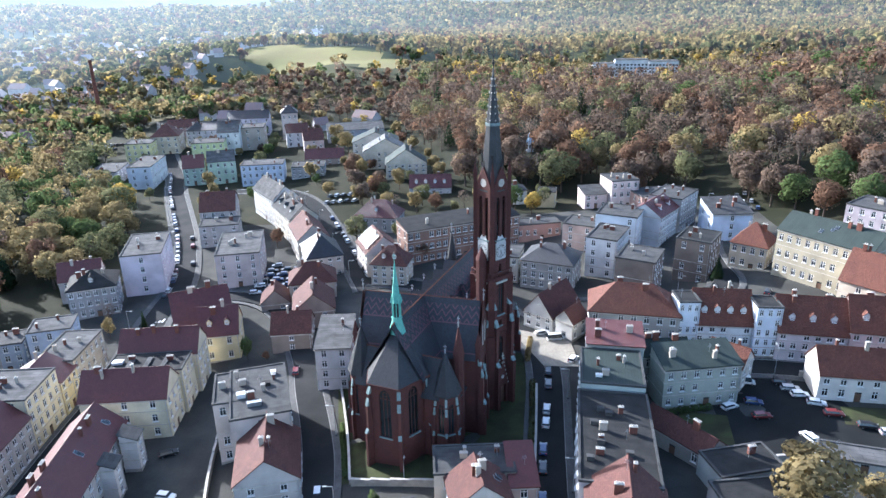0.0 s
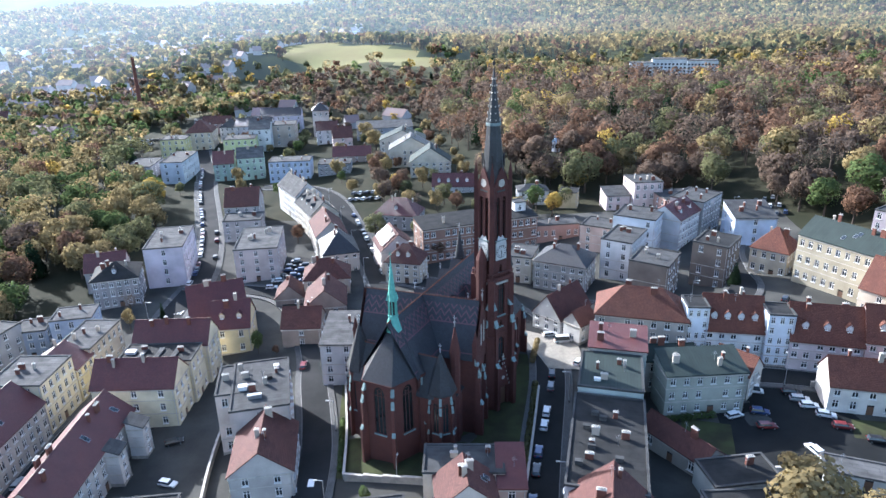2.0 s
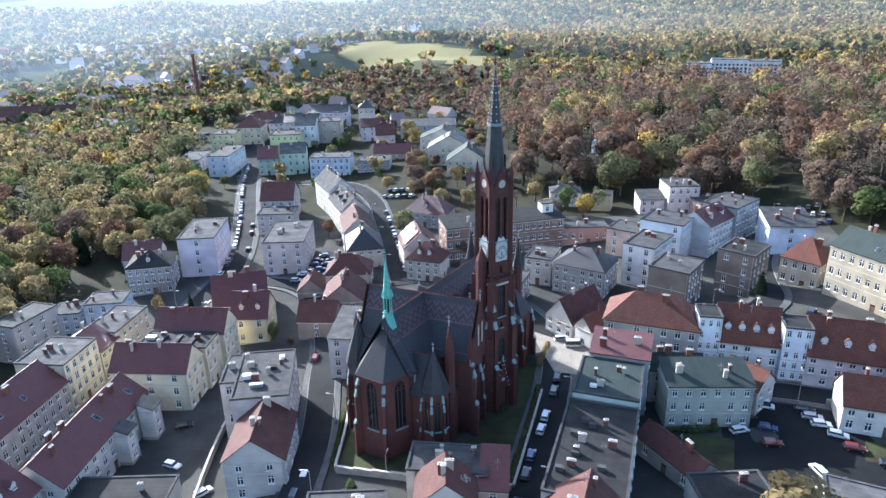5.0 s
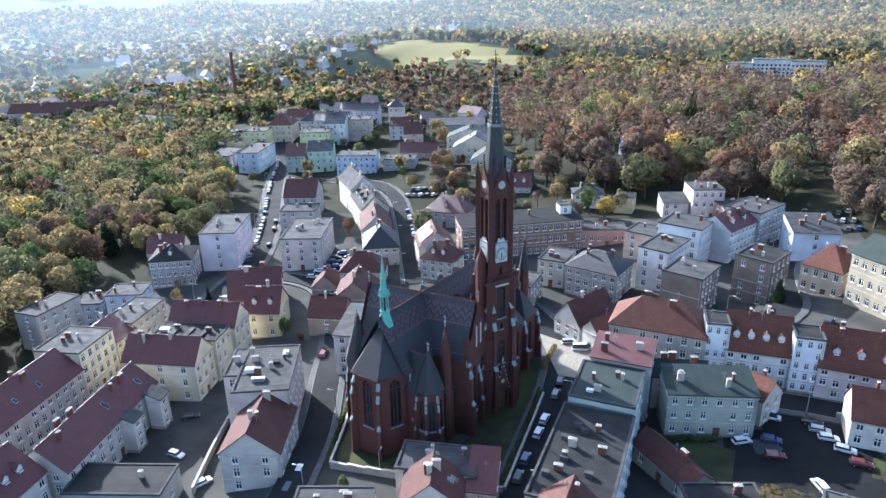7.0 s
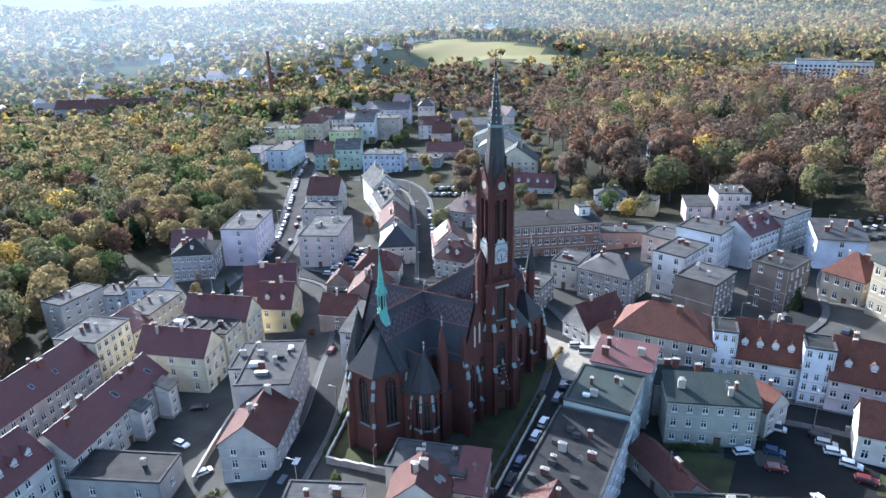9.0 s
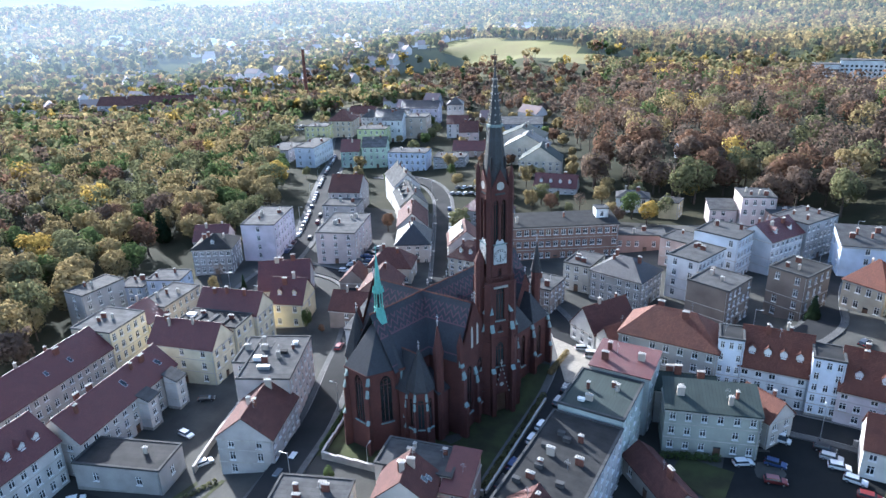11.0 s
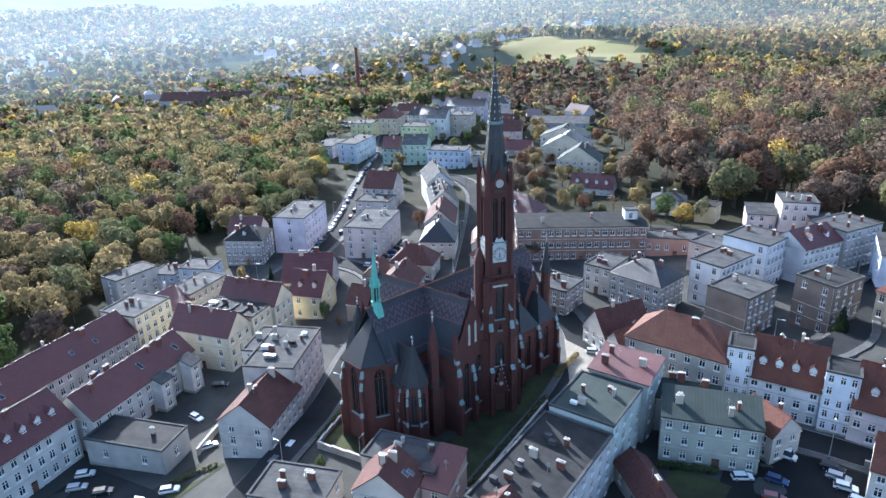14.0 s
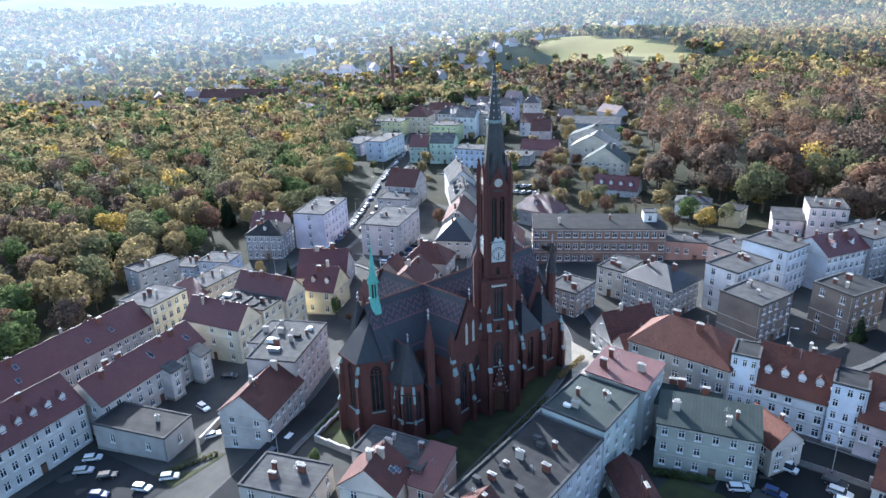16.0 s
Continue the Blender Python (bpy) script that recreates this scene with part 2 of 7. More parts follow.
FAR_LAND = [(100, 507, 15), (-301, 387, 3), (-266, 582, 36), (-140, 544, 30), (-165, 512, 20), (-236, 670, 43), (-150, 640, 40), (-78, 666, 37), (-340, 650, 33), (-420, 560, 16), (-230, 500, 13), (0, 560, 21), (300, 300, 42), (330, 600, 38), (-500, 500, 4), (-450, 250, -2), (-400, 0, -4), (-300, -150, -4), (0, -150, 3), (150, -100, 9), (300, 0, 30), (-100, -120, -2), (0, 640, 34), (150, 640, 36)]
LAND = np.array(NEAR_LAND + MID_LAND + FAR_LAND, dtype=float)


def ground_z(x, y):
    x, y = np.asarray(x, dtype=float), np.asarray(y, dtype=float)
    d2 = (x[..., None] - LAND[:, 0]) ** 2 + (y[..., None] - LAND[:, 1]) ** 2 + 60.0
    wgt = d2 ** -1.7
    near = (wgt * LAND[:, 2]).sum(-1) / wgt.sum(-1)
    r = np.hypot(x, y)
    lean = np.clip((x / (r + 1e-6) + 0.75) / 1.1, 0, 1)
    roll = 6 * np.sin(x / 170 + 1) * np.cos(y / 230) + 4 * np.sin(x / 71 + y / 93)
    far_r = np.interp(r, [500, 700, 950, 1300, 2000, 3000, 4800], [20, 33, 42, 52, 70, 130, 400])
    far_l = np.interp(r, [500, 800, 1200, 1800, 2600, 3400, 4800], [4, 16, 40, 62, 100, 190, 440])
    far = far_l + (far_r - far_l) * lean + roll * np.clip((r - 600) / 500, 0, 1) * np.clip(r / 1500, .4, 2.5)
    k = np.clip((r - 660) / 300, 0, 1)
    k = k * k * (3 - 2 * k)
    return near * (1 - k) + far * k


def gz(x, y):
    return float(ground_z(x, y))


def inside(poly, x, y):
    c, j = False, len(poly) - 1
    for i in range(len(poly)):
        (xi, yi), (xj, yj) = poly[i], poly[j]
        if (yi > y) != (yj > y) and x < (xj - xi) * (y - yi) / (yj - yi) + xi:
            c = not c
        j = i
    return c


# ---- houses ----
WINDOWS = {}
FOOT = []


def window_meshes(w, h, style):
    """A casement of that size: frame with sill, and its pane."""
    key = (round(w, 1), round(h, 1), style)
    if key not in WINDOWS:
        f, t = Shape(), 0.09
        fw = M_WHITEPAINT if style != "brown" else M_BROWNPAINT
        f.box(-w / 2, -.04, -h / 2, -w / 2 + t, .05, h / 2).box(w / 2 - t, -.04, -h / 2, w / 2, .05, h / 2)
        f.box(-w / 2 + t, -.04, h / 2 - t, w / 2 - t, .05, h / 2).box(-w / 2 + t, -.04, -h / 2, w / 2 - t, .05, -h / 2 + t)
        f.box(-.05, -.03, -h / 2 + t, .05, .04, h / 2 - t)
        f.box(-w / 2 + t, -.035, h * .16, -.05, .04, h * .16 + .08).box(.05, -.035, h * .16, w / 2 - t, .04, h * .16 + .08)
        f.box(-w / 2 - .08, -.3, -h / 2 - .09, w / 2 + .08, .02, -h / 2 - .005)
        p = Shape().box(-w / 2 + .05, .052, -h / 2 + .05, w / 2 - .05, .08, h / 2 - .05)
        j = Shape()
        j.v, j.f, j.m, j.uv = list(f.v), list(f.f), list(f.m), list(f.uv)
        j.box(-w / 2 + .05, .052, -h / 2 + .05, w / 2 - .05, .08, h / 2 - .05, 1)
        WINDOWS[key] = (f.mesh("window", [fw]), p.mesh("pane", [M_GLASS]), j.mesh("window", [fw, M_GLASS]))
    return WINDOWS[key]


def facade(s, p0, p1, zb, zt, wins, depth=0.2, mat=0):
    """A wall from p0 to p1 (its outside to the right of that way), with openings (u0, u1, z0, z1, pointed) that go in by depth."""
    p0, p1 = Vector(p0), Vector(p1)
    length = (p1 - p0).length
    e = (p1 - p0) / length
    inward = Vector((-e.y, e.x))

    def at(u, z, d=0.0):
        q = p0 + e * u + inward * d
        return (q.x, q.y, z)

    us = sorted({0.0, length, *[round(k, 4) for w in wins for k in w[:2]]})
    zs = sorted({zb, zt, *[round(k, 4) for w in wins for k in w[2:4]]})
    for j in range(len(zs) - 1):
        zc, start = (zs[j] + zs[j + 1]) / 2, None
        for i in range(len(us) - 1):
            uc = (us[i] + us[i + 1]) / 2
            hole = any(w[0] < uc < w[1] and w[2] < zc < w[3] for w in wins)
            if not hole and start is None:
                start = us[i]
            if start is not None and (hole or i == len(us) - 2):
                end = us[i] if hole else us[i + 1]
                s.face([at(start, zs[j]), at(end, zs[j]), at(end, zs[j + 1]), at(start, zs[j + 1])], mat, [(start, zs[j]), (end, zs[j]), (end, zs[j + 1]), (start, zs[j + 1])])
                start = None
    for u0, u1, z0, z1, pointed in wins:
        if pointed:
            hw, rise = (u1 - u0) / 2, (u1 - u0) * 0.85
            zs0 = z1 - rise
            arc = [(u0 + hw * (1 - math.cos(a * math.pi / 10)) * 1.0, zs0 + rise * math.sin(a * math.pi / 10) ** 0.9) for a in range(6)]
            arc_r = [(u0 + u1 - u, z) for u, z in arc]
            s.face([at(u0, z1)] + [at(*q) for q in arc], mat)
            s.face([at(u1, z1)] + [at(*q) for q in reversed(arc_r)][::1], mat)
            for a, b in zip(arc, arc[1:]):
                s.face([at(*a), at(*a, depth), at(*b, depth), at(*b)], mat)
            for a, b in zip(arc_r, arc_r[1:]):
                s.face([at(*a), at(*b), at(*b, depth), at(*a, depth)], mat)
            top = zs0
        else:
            top = z1
            s.face([at(u0, z1), at(u0, z1, depth), at(u1, z1, depth), at(u1, z1)], mat)
        s.face([at(u0, z0), at(u0, z0, depth), at(u0, top, depth), at(u0, top)], mat)
        s.face([at(u1, z0), at(u1, top), at(u1, top, depth), at(u1, z0, depth)], mat)
        s.face([at(u0, z0), at(u1, z0), at(u1, z0, depth), at(u0, z0, depth)], mat)


def house(label, cx, cy, rot, w, d, ze, roof="gable", rise=4.0, ridge="x", wall=WHITE, roofing=None, floors=3, bays=(4, 3, 4, 3), chim=2, z0=None,
          win=(1.2, 1.85), name="house", category="house", group="", far=False, dormers=0, skylights=0, attic=False, doors=True, seed=1, cornice=True, shops=False, back=0.0, style="white"):
    """A house of w by d metres, eaves at ze. bays: windows in a row on its four sides, the first facing local -y, then round by +x."""
    rnd = random.Random(seed * 977 + int(cx * 13) + int(cy * 7))
    corners = [pose(cx, cy, 0, 0, 0, rot) @ Vector((sx * w / 2, sy * d / 2, 0)) for sx in (-1, 1) for sy in (-1, 1)]
    low = min(gz(c.x, c.y) for c in corners) if z0 is None else z0
    base_z = low - 0.6
    FOOT.append((cx, cy, radians(rot), w, d))
    ob = thing(name, label, category, pose(cx, cy, base_z, 0, 0, rot), group)
    top, h0 = ze - base_z, 0.6
    roofing = roofing or M_RED
    fl = (top - h0 - 0.6) / floors
    ww, wh = win
    wh = min(wh, fl * 0.62)
    walls = Shape()
    cs = [(-w / 2, -d / 2), (w / 2, -d / 2), (w / 2, d / 2), (-w / 2, d / 2)]
    placed = []
    near = math.hypot(cx - 5, cy + 12) < 62
    for side in range(4):
        ang = radians(rot + side * 90 - 90)
        out = Vector((math.cos(ang), math.sin(ang)))
        if max(out.dot(Vector((ex - cx, ey - cy)) - out * (w / 2 if side % 2 else d / 2)) for ex, ey in ((-3, -124), (55, -106))) < 3:
            facade(walls, cs[side], cs[(side + 1) % 4], 0, top, [])
            continue
        a, b = cs[side], cs[(side + 1) % 4]
        length, n, holes = (w if side % 2 == 0 else d), bays[side], []
        for k in range(n):
            u = length * (k + 0.5) / n + (rnd.uniform(-.08, .08) if n else 0)
            for f in range(floors):
                zc = h0 + 0.35 + fl * (f + 0.55)
                if f == 0 and doors and side in (0, 1) and n > 2 and k == n // 2:
                    holes.append((u - .65, u + .65, h0 + .02, h0 + 2.35, 0)); placed.append((side, u, h0 + 1.185, 1.3, 2.33, "door"))
                    continue
                if rnd.random() < 0.05:
                    continue
                w2 = ww * (1.6 if shops and f == 0 else 1)
                holes.append((u - w2 / 2, u + w2 / 2, zc - wh / 2, zc + wh / 2, 0)); placed.append((side, u, zc, w2, wh, "window"))
        facade(walls, a, b, 0, top, holes)
    # gable ends
    along_x = ridge == "x"
    half, span = (d / 2, w) if along_x else (w / 2, d)

    def q(a, b, z):
        return (a, b, z) if along_x else (-b, a, z)

    if roof == "gable":
        for sgn in (-1, 1):
            tri = [q(sgn * span / 2, -half * sgn, top), q(sgn * span / 2, half * sgn, top), q(sgn * span / 2, 0, top + rise)]
            walls.face(tri)
    elif roof == "mono":
        walls.face([(w / 2, -d / 2, top), (w / 2, d / 2, top), (w / 2, d / 2, top + rise)])
        walls.face([(-w / 2, d / 2, top), (-w / 2, -d / 2, top), (-w / 2, d / 2, top + rise)])
        walls.face([(w / 2, d / 2, top), (-w / 2, d / 2, top), (-w / 2, d / 2, top + rise), (w / 2, d / 2, top + rise)])
    part("wall", walls, stucco(wall) if isinstance(wall, tuple) else wall, ob)
    # roof
    r, o, eo = Shape(), 0.4, 0.25
    drop = o * rise / half if half else 0

    def roof_height(x, y):
        a, b = (x, y) if along_x else (y, -x)
        if roof == "flat":
            return top
        if roof == "mono":
            return top + rise * (y + d / 2) / d
        if roof == "hip":
            return top + rise * min(1, (half - abs(b)) / half, (span / 2 - abs(a)) / half)
        return top + rise * (half - abs(b)) / half

    if roof == "gable":
        for sg in (-1, 1):
            r.slab([q(-sg * (span / 2 + eo), -sg * (half + o), top - drop + .12),
                    q(sg * (span / 2 + eo), -sg * (half + o), top - drop + .12), q(sg * (span / 2 + eo), 0, top + rise + .12), q(-sg * (span / 2 + eo), 0, top + rise + .12)], .2)
        rc = Shape()
        a = span / 2 + eo
        rc.prism([q(-a, -.16, 0)[:2], q(a, -.16, 0)[:2], q(a, .16, 0)[:2], q(-a, .16, 0)[:2]], top + rise + .06, top + rise + .24, 0,
                 [q(-a, -.05, 0)[:2], q(a, -.05, 0)[:2], q(a, .05, 0)[:2], q(-a, .05, 0)[:2]])
        part("ridge_cap", rc, roofing, ob)
    elif roof == "hip":
        i = min(half, span / 2 - .3)
        e1, zl, zt = half + o, top - drop + .12, top + rise + .12
        A, B, C, D = q(-span / 2 - o, -e1, zl), q(span / 2 + o, -e1, zl), q(span / 2 + o, e1, zl), q(-span / 2 - o, e1, zl)
        R0, R1 = q(-span / 2 + i, 0, zt), q(span / 2 - i, 0, zt)
        r.slab([A, B, R1, R0], .2).slab([C, D, R0, R1], .2).slab([B, C, R1], .2).slab([D, A, R0], .2)
    elif roof == "mono":
        k = rise / d
        r.slab([(-w / 2 - eo, -d / 2 - o, top - o * k + .12), (w / 2 + eo, -d / 2 - o, top - o * k + .12), (w / 2 + eo, d / 2 + eo, top + rise + eo * k + .12), (-w / 2 - eo, d / 2 + eo, top + rise + eo * k + .12)], .22)
    else:
        r.slab([(-w / 2 + .3, -d / 2 + .3, top), (w / 2 - .3, -d / 2 + .3, top), (w / 2 - .3, d / 2 - .3, top + .12), (-w / 2 + .3, d / 2 - .3, top + .12)], .25)
        cp = Shape()
        x, y, t = w / 2 + .12, d / 2 + .12, .42
        cp.box(-x, -y, top - .12, x, -y + t, top + .3).box(-x, y - t, top - .12, x, y, top + .3).box(-x, -y + t, top - .12, -x + t, y - t, top + .3).box(x - t, -y + t, top - .12, x, y - t, top + .3)
        part("parapet_coping", cp, M_LIGHTROOF if roofing is M_LIGHTROOF else M_FELT, ob)
    part("roof", r, roofing, ob)
    if cornice and roof != "flat" and not far:
        c = Shape()
        x, y = w / 2 + .16, d / 2 + .16
        zc = top - drop - .28
        c.box(-x, -y, zc - .25, x, -y + .158, zc).box(-x, y - .158, zc - .25, x, y, zc).box(-x, -y + .158, zc - .25, -x + .158, y - .158, zc).box(x - .158, -y + .158, zc - .25, x, y - .158, zc)
        part("cornice", c, M_STONE, ob)
    # plinth and bands
    if near or math.hypot(cx, cy) < 110:
        for nm, zc, hh, oo, mt in (("plinth", 0, h0 + .75, .05, M_WALLSTONE), ("string_course", h0 + .35 + fl * 1.02, .16, .07, M_STONE), ("string_course", h0 + .35 + fl * 2.02, .14, .06, M_STONE)):
            if zc + hh > top - 1.2 or (nm != "plinth" and floors < 3):
                continue
            x, y = w / 2 + oo, d / 2 + oo
            t = Shape().box(-x, -y, zc, x, -y + oo - .002, zc + hh).box(-x, y - oo + .002, zc, x, y, zc + hh).box(-x, -y + oo, zc, -x + oo - .002, y - oo, zc + hh).box(x - oo + .002, -y + oo, zc, x, y - oo, zc + hh)
            if nm == "plinth" and any(p[5] == "door" for p in placed):
                continue
            part(nm, t, mt, ob)
    # windows and doors
    for side, u, zc, w2, h2, what in placed:
        a = Vector(cs[side]); b = Vector(cs[(side + 1) % 4])
        e = (b - a).normalized(); inn = Vector((-e.y, e.x))
        p = a + e * u + inn * 0.12
        at = pose(p.x, p.y, zc, 0, 0, side * 90)
        if what == "door":
            dm = Shape().box(-w2 / 2, 0, -h2 / 2, w2 / 2, .06, h2 / 2 - .4).box(-w2 / 2 + .1, -.02, -h2 / 2 + .2, -.06, 0, h2 / 2 - .6).box(.06, -.02, -h2 / 2 + .2, w2 / 2 - .1, 0, h2 / 2 - .6)
            dm.box(-w2 / 2, .01, h2 / 2 - .4, w2 / 2, .05, h2 / 2, 1)
            part("door", dm, [M_BROWNPAINT, M_GLASS], ob, at=at)
            continue
        fm, pm, jm = window_meshes(w2, h2, style)
        wo = part("window", fm if near else jm, None, ob, at=at)
        if near:
            part("pane", pm, None, wo)
    # on the roof
    for k in range(chim):
        a = (rnd.uniform(.12, .42) + (k % 2) * .46 - .5) * (span - 2) if chim > 1 else 0.2 * span
        b = rnd.uniform(-.55, .55) * half if roof == "flat" or roof == "mono" else rnd.uniform(-.3, .3) * half
        x, y, _ = q(a, b, 0)
        zb = roof_height(x, y)
        ht = rnd.uniform(1.1, 1.7) + (0.3 if roof != "flat" else 0)
        lx, ly = rnd.choice(((.8, .45), (1.3, .5), (.5, .5)))
        s = Shape().box(x - lx / 2, y - ly / 2, zb - .7, x + lx / 2, y + ly / 2, zb + ht)
        ch = part("chimney", s, M_BRICKCH if rnd.random() < .6 else stucco(TAN), ob)
        cap = Shape().box(x - lx / 2 - .08, y - ly / 2 - .08, zb + ht, x + lx / 2 + .08, y + ly / 2 + .08, zb + ht + .1)
        for j in range(max(1, int(lx / .4))):
            cap.prism(ring(.1, 6, 0, x - lx / 2 + .25 + j * .4, y), zb + ht + .1, zb + ht + .4)
        part("chimney_cap", cap, M_STONE, ch)
    if roof in ("gable", "hip") and dormers:
        for k in range(dormers):
            a = span * ((k + .5) / dormers - .5) * (.9 if roof == "gable" else .6)
            b = -half * .62
            zb = top + rise * .3
            dr = Shape()
            bx = [q(a - .65, b - .25, 0), q(a + .65, b - .25, 0), q(a + .65, b + half * .55, 0), q(a - .65, b + half * .55, 0)]
            dr.prism([v[:2] for v in bx], zb, zb + 1.25)
            dr.face([q(a - .65, b - .25, zb + 1.25), q(a + .65, b - .25, zb + 1.25), q(a, b - .25, zb + 1.85)])
            dd = part("dormer", dr, stucco(wall) if isinstance(wall, tuple) else wall, ob)
            rf = Shape()
            for sg in (-1, 1):
                pts = [q(a + sg * .85, b - .45, zb + 1.1), q(a, b - .45, zb + 1.98), q(a, b + half * .7, zb + 1.98), q(a + sg * .85, b + half * .7, zb + 1.1)]
                rf.slab(pts if sg < 0 else pts[::-1], .12)
            part("dormer_roof", rf, roofing, dd)
            jm = window_meshes(.8, 1.0, "white")[2]
            pos = q(a, b - .3, zb + .68)
            wo = part("dormer_window", jm, None, dd, at=pose(*pos, 0, 0, 0 if along_x else 90))
    for k in range(skylights):
        a = span * (rnd.random() - .5) * .8
        b = -half * rnd.uniform(.25, .75)
        x, y, _ = q(a, b, 0)
        zb = roof_height(x, y) + (.14 if roof != "flat" else .05)
        tilt = math.degrees(math.atan2(rise, half)) if roof in ("gable", "hip") else (math.degrees(math.atan2(rise, d)) if roof == "mono" else 0)
        sk = Shape().box(-.45, -.65, 0, .45, .65, .1).box(-.37, -.57, .1, .37, .57, .13, 1)
        part("skylight", sk, [M_METAL, M_GLASS], ob, at=pose(x, y, zb, tilt, 0, 0) if along_x else pose(x, y, zb, 0, 0, 90) @ pose(0, 0, 0, tilt))
    # aerials
    for k in range(1 if near else 0):
        x, y, _ = q(rnd.uniform(-.3, .3) * span, rnd.uniform(-.2, .2) * half, 0)
        zb = roof_height(x, y)
        ae = Shape().prism(ring(.03, 5, 0, x, y), zb - .3, zb + 2.2)
        for j in range(3):
            ae.box(x - .5 + .1 * j, y - .012, zb + 1.5 + .25 * j, x + .5 - .1 * j, y + .012, zb + 1.53 + .25 * j)
        part("aerial", ae, M_METAL, ob)
    # rainwater pipe on a street corner
    if not far:
        g = Shape().prism(ring(.07, 6, 0, w / 2 - .3, -d / 2 - .12), .5, top - .4)
        part("drainpipe", g, M_METAL, ob)
    return ob


def roof_box(label, house_ob, x, y, z, w, d, h, mat, name="roof_vent"):
    part(name, Shape().box(x - w / 2, y - d / 2, z, x + w / 2, y + d / 2, z + h).box(x - w / 2 - .06, y - d / 2 - .06, z + h, x + w / 2 + .06, y + d / 2 + .06, z + h + .08), mat, house_ob, label)


TER = "terraced houses along the western street"
house("long grey-beige terrace with burgundy tiled roof", -97.6, -40, 95.5, 52, 12, 6.7, "gable", 4.9, wall=(.46, .42, .38), roofing=M_BURG, floors=3, bays=(22, 3, 16, 3), chim=7, skylights=5, name="terraced_house", group=TER)
house("cream four-storey house with pale flat roof", -101.2, -7.4, 6.5, 11.8, 12.6, 10.2, "flat", wall=CREAM, roofing=M_LIGHTROOF, floors=4, bays=(2, 5, 3, 4), chim=3, name="terraced_house", group=TER)
house("narrow yellow house with burgundy pitched roof", -102.2, 2.8, 6.5, 12, 7.6, 6.6, "gable", 3.6, ridge="y", wall=YELLOW, roofing=M_BURG, floors=3, bays=(0, 3, 0, 3), chim=1, name="terraced_house", group=TER)
house("tan three-storey house with pale flat roof", -102, 14, 6.0, 9, 15.6, 7.9, "flat", wall=TAN, roofing=M_LIGHTROOF, floors=3, bays=(0, 6, 3, 5), chim=3, name="terraced_house", group=TER)
house("pale blue house with light sheet roof", -114.6, 27, 19, 10.5, 8.5, 7.0, "flat", wall=BLUE, roofing=M_LIGHTROOF, floors=3, bays=(3, 2, 3, 2), chim=2)
house("grey-blue house with low dark roof", -123.4, 22, 19, 8, 8, 5.4, "flat", wall=(.3, .34, .4), roofing=M_FELT, floors=3, bays=(3, 2, 3, 2), chim=2)
house("bare grey concrete block with flat roof", -128, 11.3, -4, 8, 14, 8.2, "flat", wall=(.36, .35, .34), roofing=M_FELT, floors=4, bays=(1, 4, 2, 4), chim=2)
# school with two gabled wings and a low link
house("pale yellow school wing with burgundy gabled roof", -77.4, -4.4, 7.7, 17.8, 9.0, 8.1, "gable", 4.6, wall=(.64, .58, .42), roofing=M_BURG, floors=3, bays=(3, 3, 0, 2), chim=3, name="school_wing", category="school", win=(1.2, 1.8))
house("pale yellow school wing with burgundy gabled roof", -77.8, 12.9, 7.7, 17.8, 8.6, 9.0, "gable", 4.5, wall=(.64, .58, .42), roofing=M_BURG, floors=3, bays=(0, 3, 5, 2), chim=3, name="school_wing", category="school", win=(1.2, 1.8))
link = house("low dark-roofed link between the school wings", -77.4, 4.3, 7.7, 17.2, 8.2, 9.2, "flat", wall=(.64, .58, .42), roofing=M_FELTDARK, floors=3, bays=(0, 3, 0, 2), chim=2, name="school_link", category="school", win=(1.2, 1.8))
for kx in (-3.6, 0.2, 4.0):
    roof_box("pale skylight upstand", link, kx, -.6, 11.9, 1.0, 4.6, .7, M_LIGHTROOF, "roof_light")
roof_box("white ventilation unit", link, -6.5, 0, 11.9, 2.2, 1.4, 1.0, M_WHITEPAINT)
# flat-roofed hall and gabled house by the church
hall = house("long hall with grey felt flat roof and pink street front", -46.3, -11.8, 19.5, 11.2, 18.4, 12.6, "flat", wall=(.58, .5, .44), roofing=M_FELT, floors=4, bays=(1, 7, 3, 5), chim=4, name="hall_building", category="building")
house("west block of the hall with grey felt roof", -52.4, -10.6, 18, 6.6, 11.4, 12.45, "flat", wall=(.58, .5, .44), roofing=M_FELT, floors=4, bays=(2, 0, 2, 4), chim=2, name="hall_building", category="building")
roof_box("white air unit", hall, -3.4, -1.5, 14.4, 1.6, 1.2, .9, M_WHITEPAINT)
roof_box("bright duct", hall, -1.0, -5.2, 14.4, 2.6, .8, .8, M_METAL)
roof_box("grey roof hatch", hall, 1.6, 1.4, 14.4, 1.4, 1.0, .8, M_FELTDARK)
roof_box("white air unit", hall, 3.1, 5.4, 14.4, 1.0, .9, .8, M_WHITEPAINT)
house("grey rendered gable house with weathered red roof", -40.6, -26.2, 15, 11, 14.4, 8.2, "gable", 4.3, ridge="y", wall=(.46, .43, .40), roofing=M_BRICKRED, floors=3, bays=(2, 6, 2, 4), chim=3)
